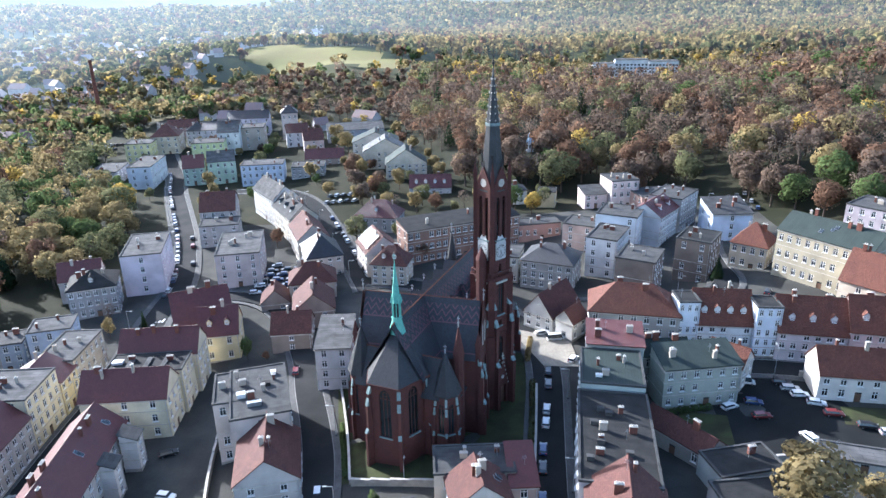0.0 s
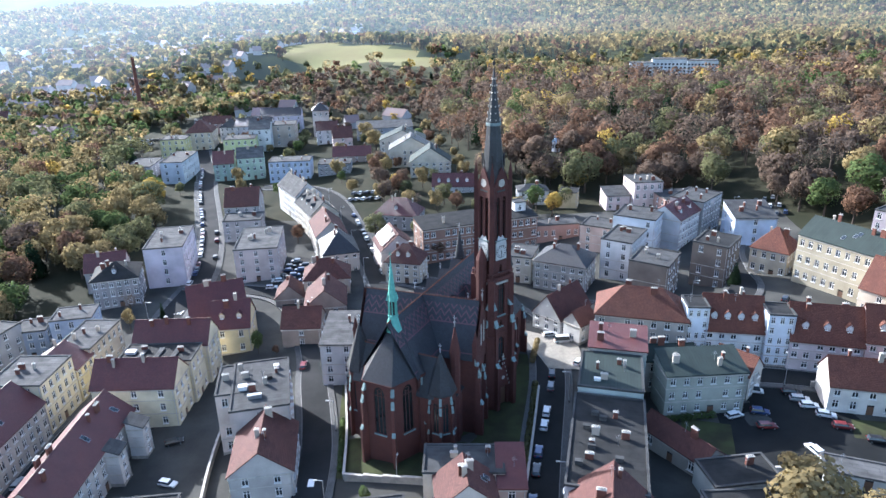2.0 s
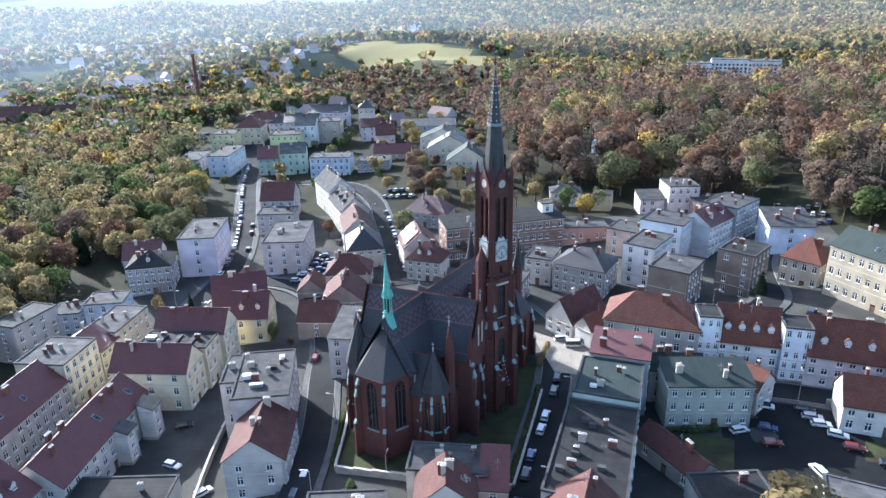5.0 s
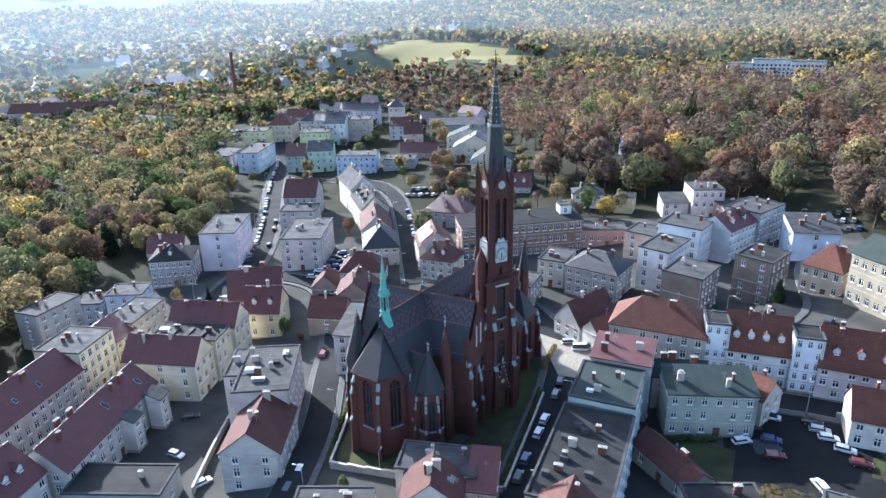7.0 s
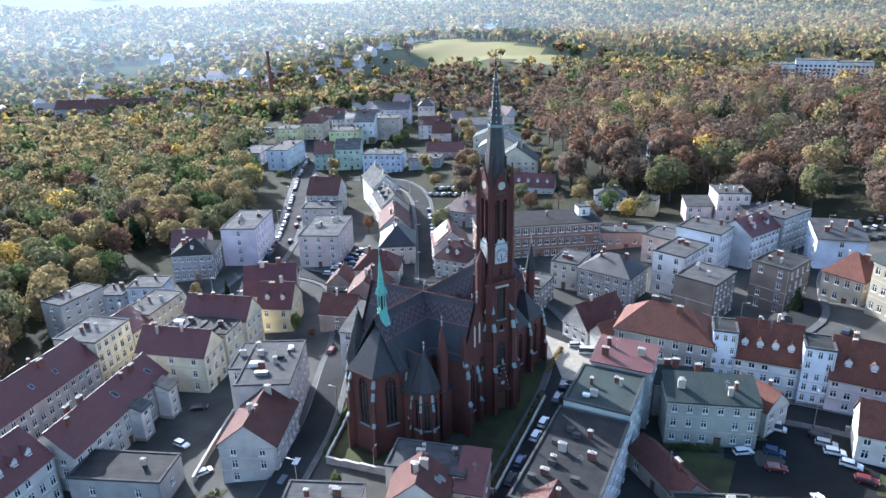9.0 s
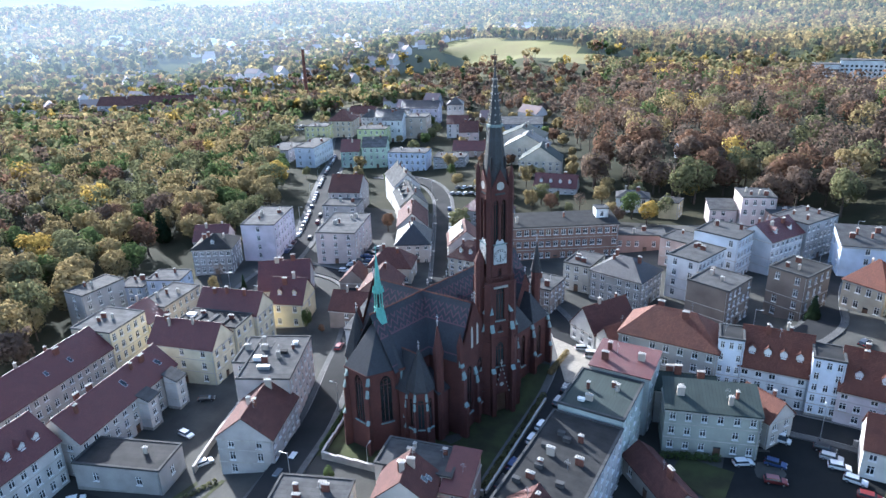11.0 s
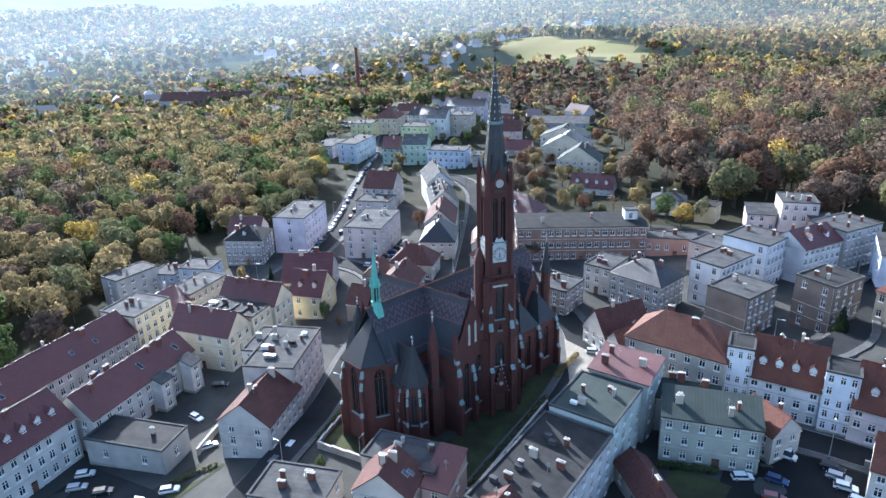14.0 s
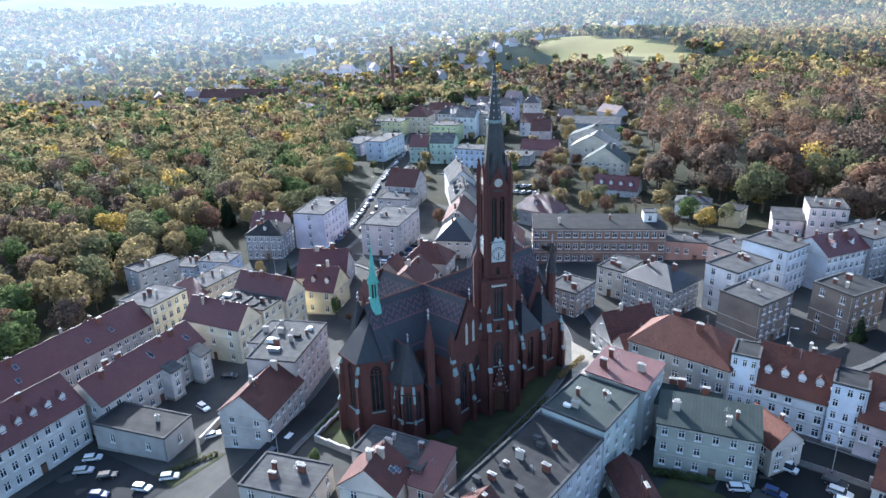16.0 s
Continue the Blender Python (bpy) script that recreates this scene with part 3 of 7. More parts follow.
# courtyard terrace and its neighbours
COURT = "houses round the western courtyard"
house("long grey courtyard terrace with burgundy roof", -77.2, -29.3, 98, 30.5, 10.6, 6.2, "gable", 4.5, wall=(.47, .44, .41), roofing=M_BURG, floors=3, bays=(11, 3, 10, 2), chim=5, skylights=4, name="terraced_house", group=COURT)
for (ux, uy) in ((-71.3, -17.2), (-71.4, -25.5)):
    house("grey stair annex with low roof", ux, uy, 98, 3.4, 3.2, gz(ux, uy) + 7.6, "mono", 1.2, wall=(.5, .47, .44), roofing=M_FELT, floors=3, bays=(1, 0, 0, 0), chim=0, name="annex", category="annex", group=COURT, doors=False)
house("grey-white town house with burgundy roof and dormers", -77.8, -58, 95, 24, 12.5, 7.4, "gable", 5.2, wall=(.55, .53, .50), roofing=M_BURG, floors=3, bays=(10, 3, 9, 3), chim=3, dormers=7, group=COURT)
house("low grey workshop with patched flat roof", -61.2, -40.6, 13, 18, 8.2, 3.8, "flat", wall=(.36, .34, .32), roofing=M_FELTDARK, floors=1, bays=(2, 1, 4, 0), chim=1, name="workshop", category="workshop")
# houses on the street right of the church
RS = "houses along the church street"
r1 = house("long house with dark grey felt roof", 20.6, -28.6, -7.6, 12.4, 25.6, 15.8, "flat", wall=(.50, .47, .46), roofing=M_FELTDARK, floors=4, bays=(3, 8, 0, 8), chim=5, group=RS)
for kx, ky in ((-2.4, 6.4), (-1.0, 5.2), (-3.6, 2.2), (-2.6, -3.0), (1.8, -5.5), (-4.4, -7.5)):
    roof_box("grey roof vent", r1, kx, ky, 12.3, 1.2, .7, .9, M_FELT)
r2 = house("green-grey rendered house with dark sheet roof", 23.4, -8.6, -7.6, 11.8, 13.4, 17.0, "flat", wall=(.46, .50, .46), roofing=M_FELTGREEN, floors=4, bays=(0, 4, 0, 5), chim=4, group=RS)
roof_box("white roof unit", r2, -2.5, -4.0, 13.2, 1.2, .7, .6, M_WHITEPAINT)
house("house with burgundy sheet roof and grey walls", 26.0, 2.6, -7.6, 11.4, 8.4, 18.0, "mono", 1.4, wall=(.44, .46, .43), roofing=M_BURG, floors=4, bays=(0, 2, 3, 3), chim=3, group=RS)
house("grey-green tenement with white painted stair bay", 41.9, -1.6, 10, 16.2, 7.2, 15.2, "mono", 1.9, wall=(.36, .37, .32), roofing=M_FELTGREEN, floors=3, bays=(6, 2, 6, 0), chim=4, name="tenement", win=(1.05, 1.5))
house("small brown-roofed shed beside the tenement", 37, 6.5, 8, 11, 6.5, 13.2, "gable", 2.0, wall=(.34, .32, .29), roofing=M_FELTGREEN, floors=2, bays=(3, 1, 0, 1), chim=3, name="shed", category="outbuilding")
house("red-tiled outbuilding behind the tenement", 51.2, 4.8, -40, 8, 6.5, 12.2, "gable", 3.0, wall=(.42, .4, .37), roofing=M_RED, floors=2, bays=(2, 2, 0, 1), chim=1, name="outbuilding", category="outbuilding")
house("long hall with orange tiled hipped roof", 33.6, 20, -9, 20, 11.6, 17.6, "hip", 4.9, wall=(.38, .36, .33), roofing=M_RED, floors=4, bays=(7, 3, 7, 3), chim=2)
WR = "white and red-roofed street row"
house("white stair tower block with flat roof", 44.8, 17.1, 1, 4.7, 6.2, 20.4, "flat", wall=(.60, .64, .70), roofing=M_FELTDARK, floors=5, bays=(3, 2, 0, 2), chim=0, name="stair_tower", category="tower block", group=WR, win=(.8, 1.5), doors=False)
house("white town house with red tiled mansard roof", 53.3, 19.2, -4, 12.6, 10.6, 15.2, "gable", 6.2, wall=(.66, .66, .65), roofing=M_RED, floors=3, bays=(5, 0, 5, 0), chim=4, dormers=4, group=WR)
house("white stair tower block with flat roof", 62.0, 15.4, -3, 5.4, 6.4, 20.0, "flat", wall=(.60, .64, .70), roofing=M_FELTDARK, floors=5, bays=(3, 2, 0, 2), chim=0, name="stair_tower", category="tower block", group=WR, win=(.9, 1.5), doors=False)
house("pale lilac town house with red tiled roof", 71.7, 15.6, -9, 14.2, 10.6, 14.9, "gable", 6.4, wall=(.58, .52, .52), roofing=M_RED, floors=3, bays=(6, 0, 6, 0), chim=3, dormers=3, group=WR)
house("pink town house with red tiled roof", 86.5, 13, -11, 15, 10.6, 16.2, "gable", 6.2, wall=(.60, .48, .45), roofing=M_RED, floors=3, bays=(6, 3, 6, 0), chim=3, dormers=3, group=WR)
house("corner house with red gabled roof", 92, 27, -50, 12, 10, 20.5, "gable", 6.5, wall=(.55, .48, .38), roofing=M_RED, floors=3, bays=(4, 3, 4, 3), chim=3, group=WR)
house("white-gabled house with red tiled roof by the car park", 74.5, -.2, -7, 15.5, 8.4, 12.9, "gable", 4.2, wall=(.58, .55, .5), roofing=M_RED, floors=2, bays=(5, 2, 5, 0), chim=2)
house("annex with red tiled roof by the car park", 90, -3.5, -7, 15, 9, 13.5, "gable", 4.0, wall=(.52, .48, .42), roofing=M_RED, floors=2, bays=(5, 2, 5, 0), chim=2)
# front, at the foot of the church
house("low flat-roofed house with pink gable parapet", -3.4, -30.4, 5, 13.6, 7.4, 11.6, "flat", wall=(.55, .47, .38), roofing=M_FELT, floors=2, bays=(3, 2, 3, 2), chim=3)
house("small house with pale-edged red roof", -2.5, -37.4, 12, 9.5, 7.6, 11.3, "gable", 3.9, ridge="y", wall=(.60, .54, .47), roofing=M_BRICKRED, floors=2, bays=(2, 2, 0, 2), chim=3, skylights=2)
house("red-roofed lean-to against the garden wall", 4.6, -31.4, 5, 4.6, 8.5, 10.6, "mono", 2.2, wall=(.40, .30, .26), roofing=M_BURG, floors=2, bays=(1, 1, 0, 0), chim=0, name="lean_to", category="outbuilding", doors=False)
house("grey felt-roofed house with brick chimneys", -18, -42.5, 14, 13, 9, 8.6, "flat", wall=(.42, .38, .34), roofing=M_FELT, floors=2, bays=(3, 2, 3, 2), chim=4)
house("house with pale red gabled roof at the street corner", 19.2, -44.5, -8, 11.6, 9, 15.0, "gable", 5.2, ridge="y", wall=(.55, .48, .47), roofing=M_BRICKRED, floors=4, bays=(3, 3, 3, 3), chim=2, group=RS)
house("garage row with weathered brown-red roof", 35.2, -18.2, -52, 14, 5.6, 9.2, "gable", 2.2, wall=(.32, .29, .26), roofing=M_BRICKRED, floors=1, bays=(3, 1, 0, 0), chim=1, name="garage_row", category="garage")
house("flat-roofed garage with pale coping", 42.5, -27.5, 14, 12, 7, 10.2, "flat", wall=(.36, .38, .36), roofing=M_FELTDARK, floors=1, bays=(4, 1, 0, 0), chim=1, name="garage", category="garage")
house("low dark shed with blue-grey roof", 42.2, -36.5, 8, 14, 7, 10.8, "flat", wall=(.3, .29, .28), roofing=M_FELTDARK, floors=1, bays=(3, 1, 0, 0), chim=0, name="shed", category="outbuilding")
house("low grey garage by the car park", 64, -24.5, -14, 13, 5, 9.4, "flat", wall=(.40, .40, .38), roofing=M_LIGHTROOF, floors=1, bays=(3, 1, 0, 0), chim=0, name="garage", category="garage")
# the square and beyond
house("white gabled house on the square", 16.6, 35.4, 52, 13.4, 8.4, 9.6, "gable", 5.2, wall=(.68, .66, .62), roofing=M_BRICKRED, floors=2, bays=(4, 2, 3, 3), chim=2)
house("small white house with curved pediment", 20.6, 27.2, 48, 6.4, 5, 10.4, "gable", 2.6, ridge="x", wall=(.66, .63, .58), roofing=M_BRICKRED, floors=2, bays=(2, 1, 0, 1), chim=0)
house("grey town house with hipped slate roof", 18.6, 58.2, -20, 15, 12, 14.7, "hip", 3.8, wall=(.32, .31, .29), roofing=M_SLATE, floors=3, bays=(6, 5, 5, 4), chim=4)
house("pale plastered house with grey roof", 6.2, 64, -12, 8, 11, 14.0, "flat", wall=(.48, .45, .38), roofing=M_FELT, floors=3, bays=(3, 3, 3, 3), chim=3)
house("brown house with flat roof behind the church", -2.0, 48, -10, 9, 10, 12.4, "flat", wall=(.30, .25, .21), roofing=M_FELT, floors=3, bays=(4, 4, 3, 3), chim=3)
house("tall white house with grey felt roof", 36.0, 66, -26, 9, 14.4, 19.2, "flat", wall=(.64, .63, .62), roofing=M_FELT, floors=4, bays=(2, 7, 2, 2), chim=3)
house("white and pale blue house with flat roof", 43.0, 83.2, -24, 13, 12.5, 20.6, "flat", wall=(.60, .64, .69), roofing=M_FELT, floors=4, bays=(3, 6, 3, 2), chim=3)
house("pink low house with grey roof", 32, 88, -24, 11, 10, 15.4, "flat", wall=(.48, .36, .31), roofing=M_FELT, floors=3, bays=(2, 3, 3, 1), chim=2)
house("pale house with red mansard roof and blue skylight", 55.0, 89.6, 54, 15, 11, 19.2, "gable", 3.6, wall=(.56, .58, .60), roofing=M_BURG, floors=4, bays=(7, 0, 5, 0), chim=3, dormers=2)
house("grey tenement at the end of the row", 64.6, 102, 54, 15.6, 11.5, 21.4, "flat", wall=(.36, .36, .36), roofing=M_FELT, floors=4, bays=(7, 4, 5, 0), chim=4)
house("dark brick house with grey felt roof", 42.1, 50.6, -26, 10.6, 12, 18.2, "flat", wall=(.20, .165, .14), roofing=M_FELT, floors=4, bays=(0, 5, 3, 2), chim=3)
house("dark brown tenement with flat roof", 60.2, 58.6, -32, 9.6, 11.4, 20.8, "flat", wall=(.185, .15, .125), roofing=M_FELTDARK, floors=4, bays=(2, 4, 3, 3), chim=3)
house("long brick factory with grey roof and piers", -9.5, 90.2, 26, 41, 10.5, 15.6, "mono", 1.4, wall=(.22, .14, .11), roofing=M_FELTDARK, floors=3, bays=(17, 2, 14, 2), chim=2, name="factory", category="factory", win=(1.5, 1.9))
house("white stair head on the factory roof", 4.5, 98.5, 26, 4, 4, 19.4, "flat", wall=(.62, .62, .6), roofing=M_FELT, floors=4, bays=(1, 1, 0, 0), chim=0, name="rooftop_hut", category="rooftop hut", doors=False)
house("low brick annex with flat roof", 17.5, 101, 14, 16, 7, 11.2, "flat", wall=(.34, .22, .18), roofing=M_FELT, floors=1, bays=(6, 1, 0, 0), chim=2, name="annex", category="annex")
house("white and brick villa with dark roof", 52.0, 131, 12, 11, 12, 19.4, "flat", wall=(.60, .50, .47), roofing=M_FELT, floors=3, bays=(4, 4, 3, 3), chim=4, name="villa")
house("low brick wing with sloping roof", 41.5, 129, 12, 9, 8, 14.2, "mono", 1.6, wall=(.56, .46, .44), roofing=M_FELT, floors=2, bays=(3, 2, 3, 0), chim=0, name="villa_wing", category="villa")
house("flat-roofed brick wing with skylights", 63, 124, 14, 14, 12, 15.4, "flat", wall=(.40, .27, .23), roofing=M_FELT, floors=2, bays=(4, 3, 3, 3), chim=4, name="villa_wing", category="villa")
house("yellow plastered cube house with dark roof", 24.5, 134, -10, 7, 7, 13.6, "flat", wall=(.60, .50, .30), roofing=M_FELTDARK, floors=2, bays=(0, 2, 2, 2), chim=0)
house("white villa among the trees", 10, 139, 8, 12, 8, 13.0, "hip", 1.8, wall=(.66, .66, .64), roofing=M_FELT, floors=2, bays=(3, 2, 3, 2), chim=2, name="villa")
house("white and blue house with stepped roof", 78.6, 90, 5, 13, 11, 19.0, "mono", 2.6, wall=(.58, .64, .74), roofing=M_FELT, floors=3, bays=(1, 3, 3, 2), chim=4)
house("plastered house with orange tiled hipped roof", 77.3, 62.4, -36, 10, 10, 18.2, "hip", 5.2, wall=(.50, .44, .34), roofing=M_RED, floors=2, bays=(4, 4, 3, 3), chim=2)
house("long beige office building with grey roof", 90.2, 44.6, -54, 24, 12, 25.6, "gable", 3.8, wall=(.35, .31, .225), roofing=M_FELTGREEN, floors=3, bays=(10, 4, 8, 3), chim=4, name="office_building", category="office", skylights=3)
house("pinkish villa with parapet roof", 117, 68, -50, 18, 14, 26.5, "flat", wall=(.46, .40, .42), roofing=M_FELT, floors=3, bays=(6, 4, 5, 3), chim=5, name="villa")
# west of the church, across the street
house("pale grey house with flat sheet roof beside the church", -36.2, 14.0, 6, 8, 15, 12.0, "mono", 1.0, wall=(.54, .53, .52), roofing=M_LIGHTROOF, floors=4, bays=(2, 4, 2, 2), chim=1)
house("yellow house with steep red roof", -69.4, 27.2, 14, 9.6, 10.4, 7.0, "gable", 5.4, wall=(.60, .52, .33), roofing=M_BURG, floors=2, bays=(2, 1, 2, 1), chim=2, dormers=2)
house("broad house with burgundy tiled roof", -79.2, 38.4, 28, 15, 14, 5.8, "gable", 6.4, wall=(.50, .44, .38), roofing=M_BURG, floors=2, bays=(4, 2, 4, 2), chim=3)
house("brown brick house with red roof", -51, 29, 8, 10, 9, 6.4, "gable", 3.8, wall=(.27, .22, .185), roofing=M_BRICKRED, floors=2, bays=(1, 3, 2, 2), chim=2)
house("brick house with patched red roof", -48.5, 42, 14, 11, 13, 7.4, "gable", 4.6, ridge="y", wall=(.30, .24, .20), roofing=M_BRICKRED, floors=2, bays=(2, 3, 2, 2), chim=2)
house("cream house with red hipped roof", -52.5, 57.5, 14, 13.5, 10, 8.2, "hip", 4.6, wall=(.50, .45, .38), roofing=M_BRICKRED, floors=2, bays=(4, 3, 3, 3), chim=3)
house("small brown house with red gabled roof", -62, 50.5, 14, 8, 8, 4.4, "gable", 3.8, ridge="y", wall=(.30, .25, .21), roofing=M_BRICKRED, floors=1, bays=(2, 2, 2, 2), chim=1)
solar = house("cream house with solar panels on its roof", -35.2, 76.6, -66, 13, 11.4, 11.2, "gable", 4.8, wall=(.56, .48, .42), roofing=M_BRICKRED, floors=3, bays=(4, 3, 4, 3), chim=1, skylights=0)
for i in range(5):
    for j in range(3):
        x, f = -4.4 + i * 2.2, .2 + j * .26
        tilt = math.degrees(math.atan2(4.8, 5.7))
        y, z = -5.7 * (1 - f), 11.2 - gz(-35.2, 76.6) + 1.4 + 4.8 * f
        part("solar_panel", Shape().box(-1.0, -.78, 0, 1.0, .78, .06).box(-.94, -.72, .06, .94, .72, .075, 1), [M_METAL, M_SOLAR], solar, "blue-grey solar panel", pose(x, y, z, tilt))
house("cream house with red tiled roof and dormers", -29.5, 66, -8, 11, 9, 10.4, "hip", 4.4, wall=(.52, .46, .37), roofing=M_BRICKRED, floors=3, bays=(4, 3, 4, 3), chim=2, dormers=2)
house("white four-storey block with pale flat roof", -110.2, 72.2, 17, 12, 21.6, 13.0, "flat", wall=LILAC, roofing=M_LIGHTROOF, floors=4, bays=(1, 7, 2, 5), chim=5, name="apartment_block", category="apartment block")
house("dark grey corner house with low hipped roof", -117.5, 52.4, 24, 13, 12.5, 8.6, "hip", 3.4, wall=(.27, .26, .26), roofing=M_FELTDARK, floors=3, bays=(6, 5, 4, 4), chim=3, dormers=1)
house("red-roofed house behind the corner house", -127, 62, 24, 12, 10, 6.8, "gable", 4.2, wall=(.40, .36, .33), roofing=M_BURG, floors=2, bays=(3, 2, 3, 2), chim=2)
house("pale plastered block with white flat roof", -80.4, 75.6, 14, 13.6, 22, 12.2, "flat", wall=(.52, .45, .42), roofing=M_LIGHTROOF, floors=4, bays=(3, 5, 3, 7), chim=5)
house("old house with white patched red roof", -103.8, 119.5, 14, 13, 15, 11.8, "gable", 5.4, wall=(.42, .39, .37), roofing=M_BRICKRED, floors=3, bays=(4, 3, 3, 3), chim=2)
house("grey flat-topped house front", -98.6, 105.5, 14, 14, 10, 9.6, "flat", wall=(.40, .38, .36), roofing=M_FELT, floors=3, bays=(4, 3, 0, 3), chim=2)
MID = "terrace along the middle street"
house("white terrace with grey pitched roof", -85.6, 133.4, -53, 23, 10.6, 13.4, "gable", 4.6, wall=(.60, .58, .55), roofing=M_LIGHTROOF, floors=4, bays=(8, 3, 8, 3), chim=5, group=MID)
house("cream terrace with pale parapets and dark roof", -72.6, 114, -57, 22, 10.6, 11.6, "gable", 4.6, wall=(.52, .47, .38), roofing=M_FELT, floors=4, bays=(9, 3, 8, 3), chim=6, group=MID, dormers=3)
house("plastered terrace with pink-grey roof", -62.4, 94, -66, 19, 10.6, 10.2, "gable", 4.8, wall=(.50, .45, .39), roofing=M_BRICKRED, floors=3, bays=(7, 3, 7, 3), chim=3, group=MID)
house("terrace end house with dark hipped roof", -54.2, 77.2, -68, 15, 11.4, 9.6, "hip", 5.2, wall=(.44, .40, .36), roofing=M_SLATE, floors=3, bays=(5, 4, 6, 4), chim=3, group=MID)
house("grey villa with dark hipped roof and dormer", -41, 118, -8, 17, 11, 9.2, "hip", 5.2, wall=(.36, .35, .34), roofing=M_BURG, floors=2, bays=(5, 3, 4, 3), chim=3, dormers=1, name="villa")
SC = "old school buildings with green roofs"
house("ornate cream school with grey-green sheet roof", -37.5, 184, 8, 19, 13, 14.6, "gable", 6.4, ridge="y", wall=(.56, .51, .40), roofing=M_FELTGREEN, floors=3, bays=(6, 5, 5, 5), chim=2, name="school", category="school", group=SC)
house("cream school with grey-green gabled roof", -50, 205, 8, 22, 14, 16.0, "gable", 6.0, ridge="y", wall=(.50, .46, .38), roofing=M_SLATE, floors=3, bays=(7, 5, 5, 5), chim=2, name="school", category="school", group=SC)
house("school with dull green sheet roof", -58, 226, 8, 24, 14, 16.5, "gable", 5.0, ridge="y", wall=(.48, .45, .40), roofing=M_FELTGREEN, floors=3, bays=(7, 5, 5, 5), chim=2, name="school", category="school", group=SC)
house("long white house with dark red roof", -24, 158, 3, 18, 9, 9.6, "gable", 4.4, wall=(.60, .58, .55), roofing=M_BURG, floors=2, bays=(6, 2, 5, 2), chim=1, dormers=4)
house("low hall with white sheet roof", -80, 284, 14, 34, 24, 13.4, "gable", 2.6, wall=(.4, .4, .42), roofing=M_LIGHTROOF, floors=2, bays=(8, 4, 6, 4), chim=0, name="sports_hall", category="hall", far=True)
# along the far end of the western street
FARW = "far houses along the western street"
for row in (
    ("long white house with grey roof", -169, 194, 10, 11, 27, 12.4, "flat", 0, (.56, .58, .62), M_FELT, (2, 8, 2, 6)),
    ("grey plastered house with low felt roof", -190, 196, 12, 13, 22, 8.8, "flat", 0, (.34, .33, .35), M_FELT, (3, 4, 2, 4)),
    ("yellow house with grey flat roof", -194, 239, 12, 14, 14, 13.5, "flat", 0, (.56, .52, .28), M_FELT, (4, 3, 3, 3)),
    ("cream house with red turret roof", -186, 256, 14, 15, 18, 15, "hip", 6, (.5, .44, .34), M_BRICKRED, (4, 4, 3, 4)),
    ("mint green house with curved roof", -132, 197, 20, 13, 14, 13.0, "gable", 4, (.44, .54, .42), M_LIGHTROOF, (4, 3, 3, 3)),
    ("green house with burgundy roof", -145, 194, 20, 10, 13, 10.5, "gable", 5, (.38, .46, .38), M_BURG, (3, 3, 3, 3)),
    ("lime green house with flat roof", -152, 233, 14, 17, 14, 15, "flat", 0, (.50, .54, .30), M_FELT, (5, 3, 3, 3)),
    ("white house with pale pitched roof", -146, 249, 14, 12, 15, 18, "gable", 4, (.62, .62, .60), M_LIGHTROOF, (3, 3, 3, 3)),
    ("pale blue house with white roof", -108, 189, 10, 20, 12, 12.8, "flat", 0, (.50, .55, .64), M_LIGHTROOF, (7, 3, 5, 3)),
    ("tan plastered block with flat grey roof", -136, 262, 12, 13, 15, 18, "flat", 0, (.42, .36, .30), M_FELT, (2, 3, 3, 3)),
    ("grey house with flat roof", -87, 194, 10, 16, 12, 10.6, "flat", 0, (.36, .36, .36), M_FELT, (6, 3, 5, 3)),
    ("long grey barn with burgundy roof", -84, 217, 10, 20, 9, 9.5, "gable", 4, (.36, .3, .26), M_BURG, (4, 2, 3, 2)),
    ("pink house with steep gable", -98, 250, 18, 11, 14, 13, "gable", 5, (.58, .46, .42), M_BRICKRED, (3, 3, 3, 3)),
    ("white house with weathered pink roof", -112, 268, 18, 13, 14, 14, "gable", 4, (.60, .58, .56), M_BRICKRED, (3, 3, 3, 3)),
    ("tall grey house with slate hipped roof", -122, 290, 16, 10, 12, 22, "hip", 4, (.48, .42, .38), M_SLATE, (3, 3, 3, 3)),
    ("pale plastered house with grey slate roof", -160, 275, 12, 22, 14, 15, "gable", 4, (.5, .5, .52), M_SLATE, (6, 3, 5, 3)),
    ("white corner house with grey hipped roof", -176, 276, 12, 12, 12, 14, "hip", 4, (.55, .55, .55), M_FELT, (4, 3, 3, 3)),
    ("lilac apartment house with slate pitched roof", -152, 302, 12, 26, 13, 17, "gable", 4, (.46, .45, .52), M_SLATE, (8, 3, 6, 3)),
    ("far brick house with red pitched roof", -196, 300, 12, 18, 12, 12, "gable", 4, (.36, .27, .24), M_BRICKRED, (5, 3, 5, 3)),
):
    lab, x, y, rt, w, d, ze, rf, ri, wl, rm, by = row
    house(lab, x, y, rt, w, d, ze, rf, ri, wall=wl, roofing=rm, floors=3, bays=by, chim=2, group=FARW, far=True)


# ---- the church ----
CX, CY, CZ = -13.5, -5.0, 4.0
church = thing("church", "neo-gothic dark red brick church with slate roofs and tall spire", "church", pose(CX, CY, CZ, 0, 0, -19))
EAVE, RIDGE = 17.0, 26.4


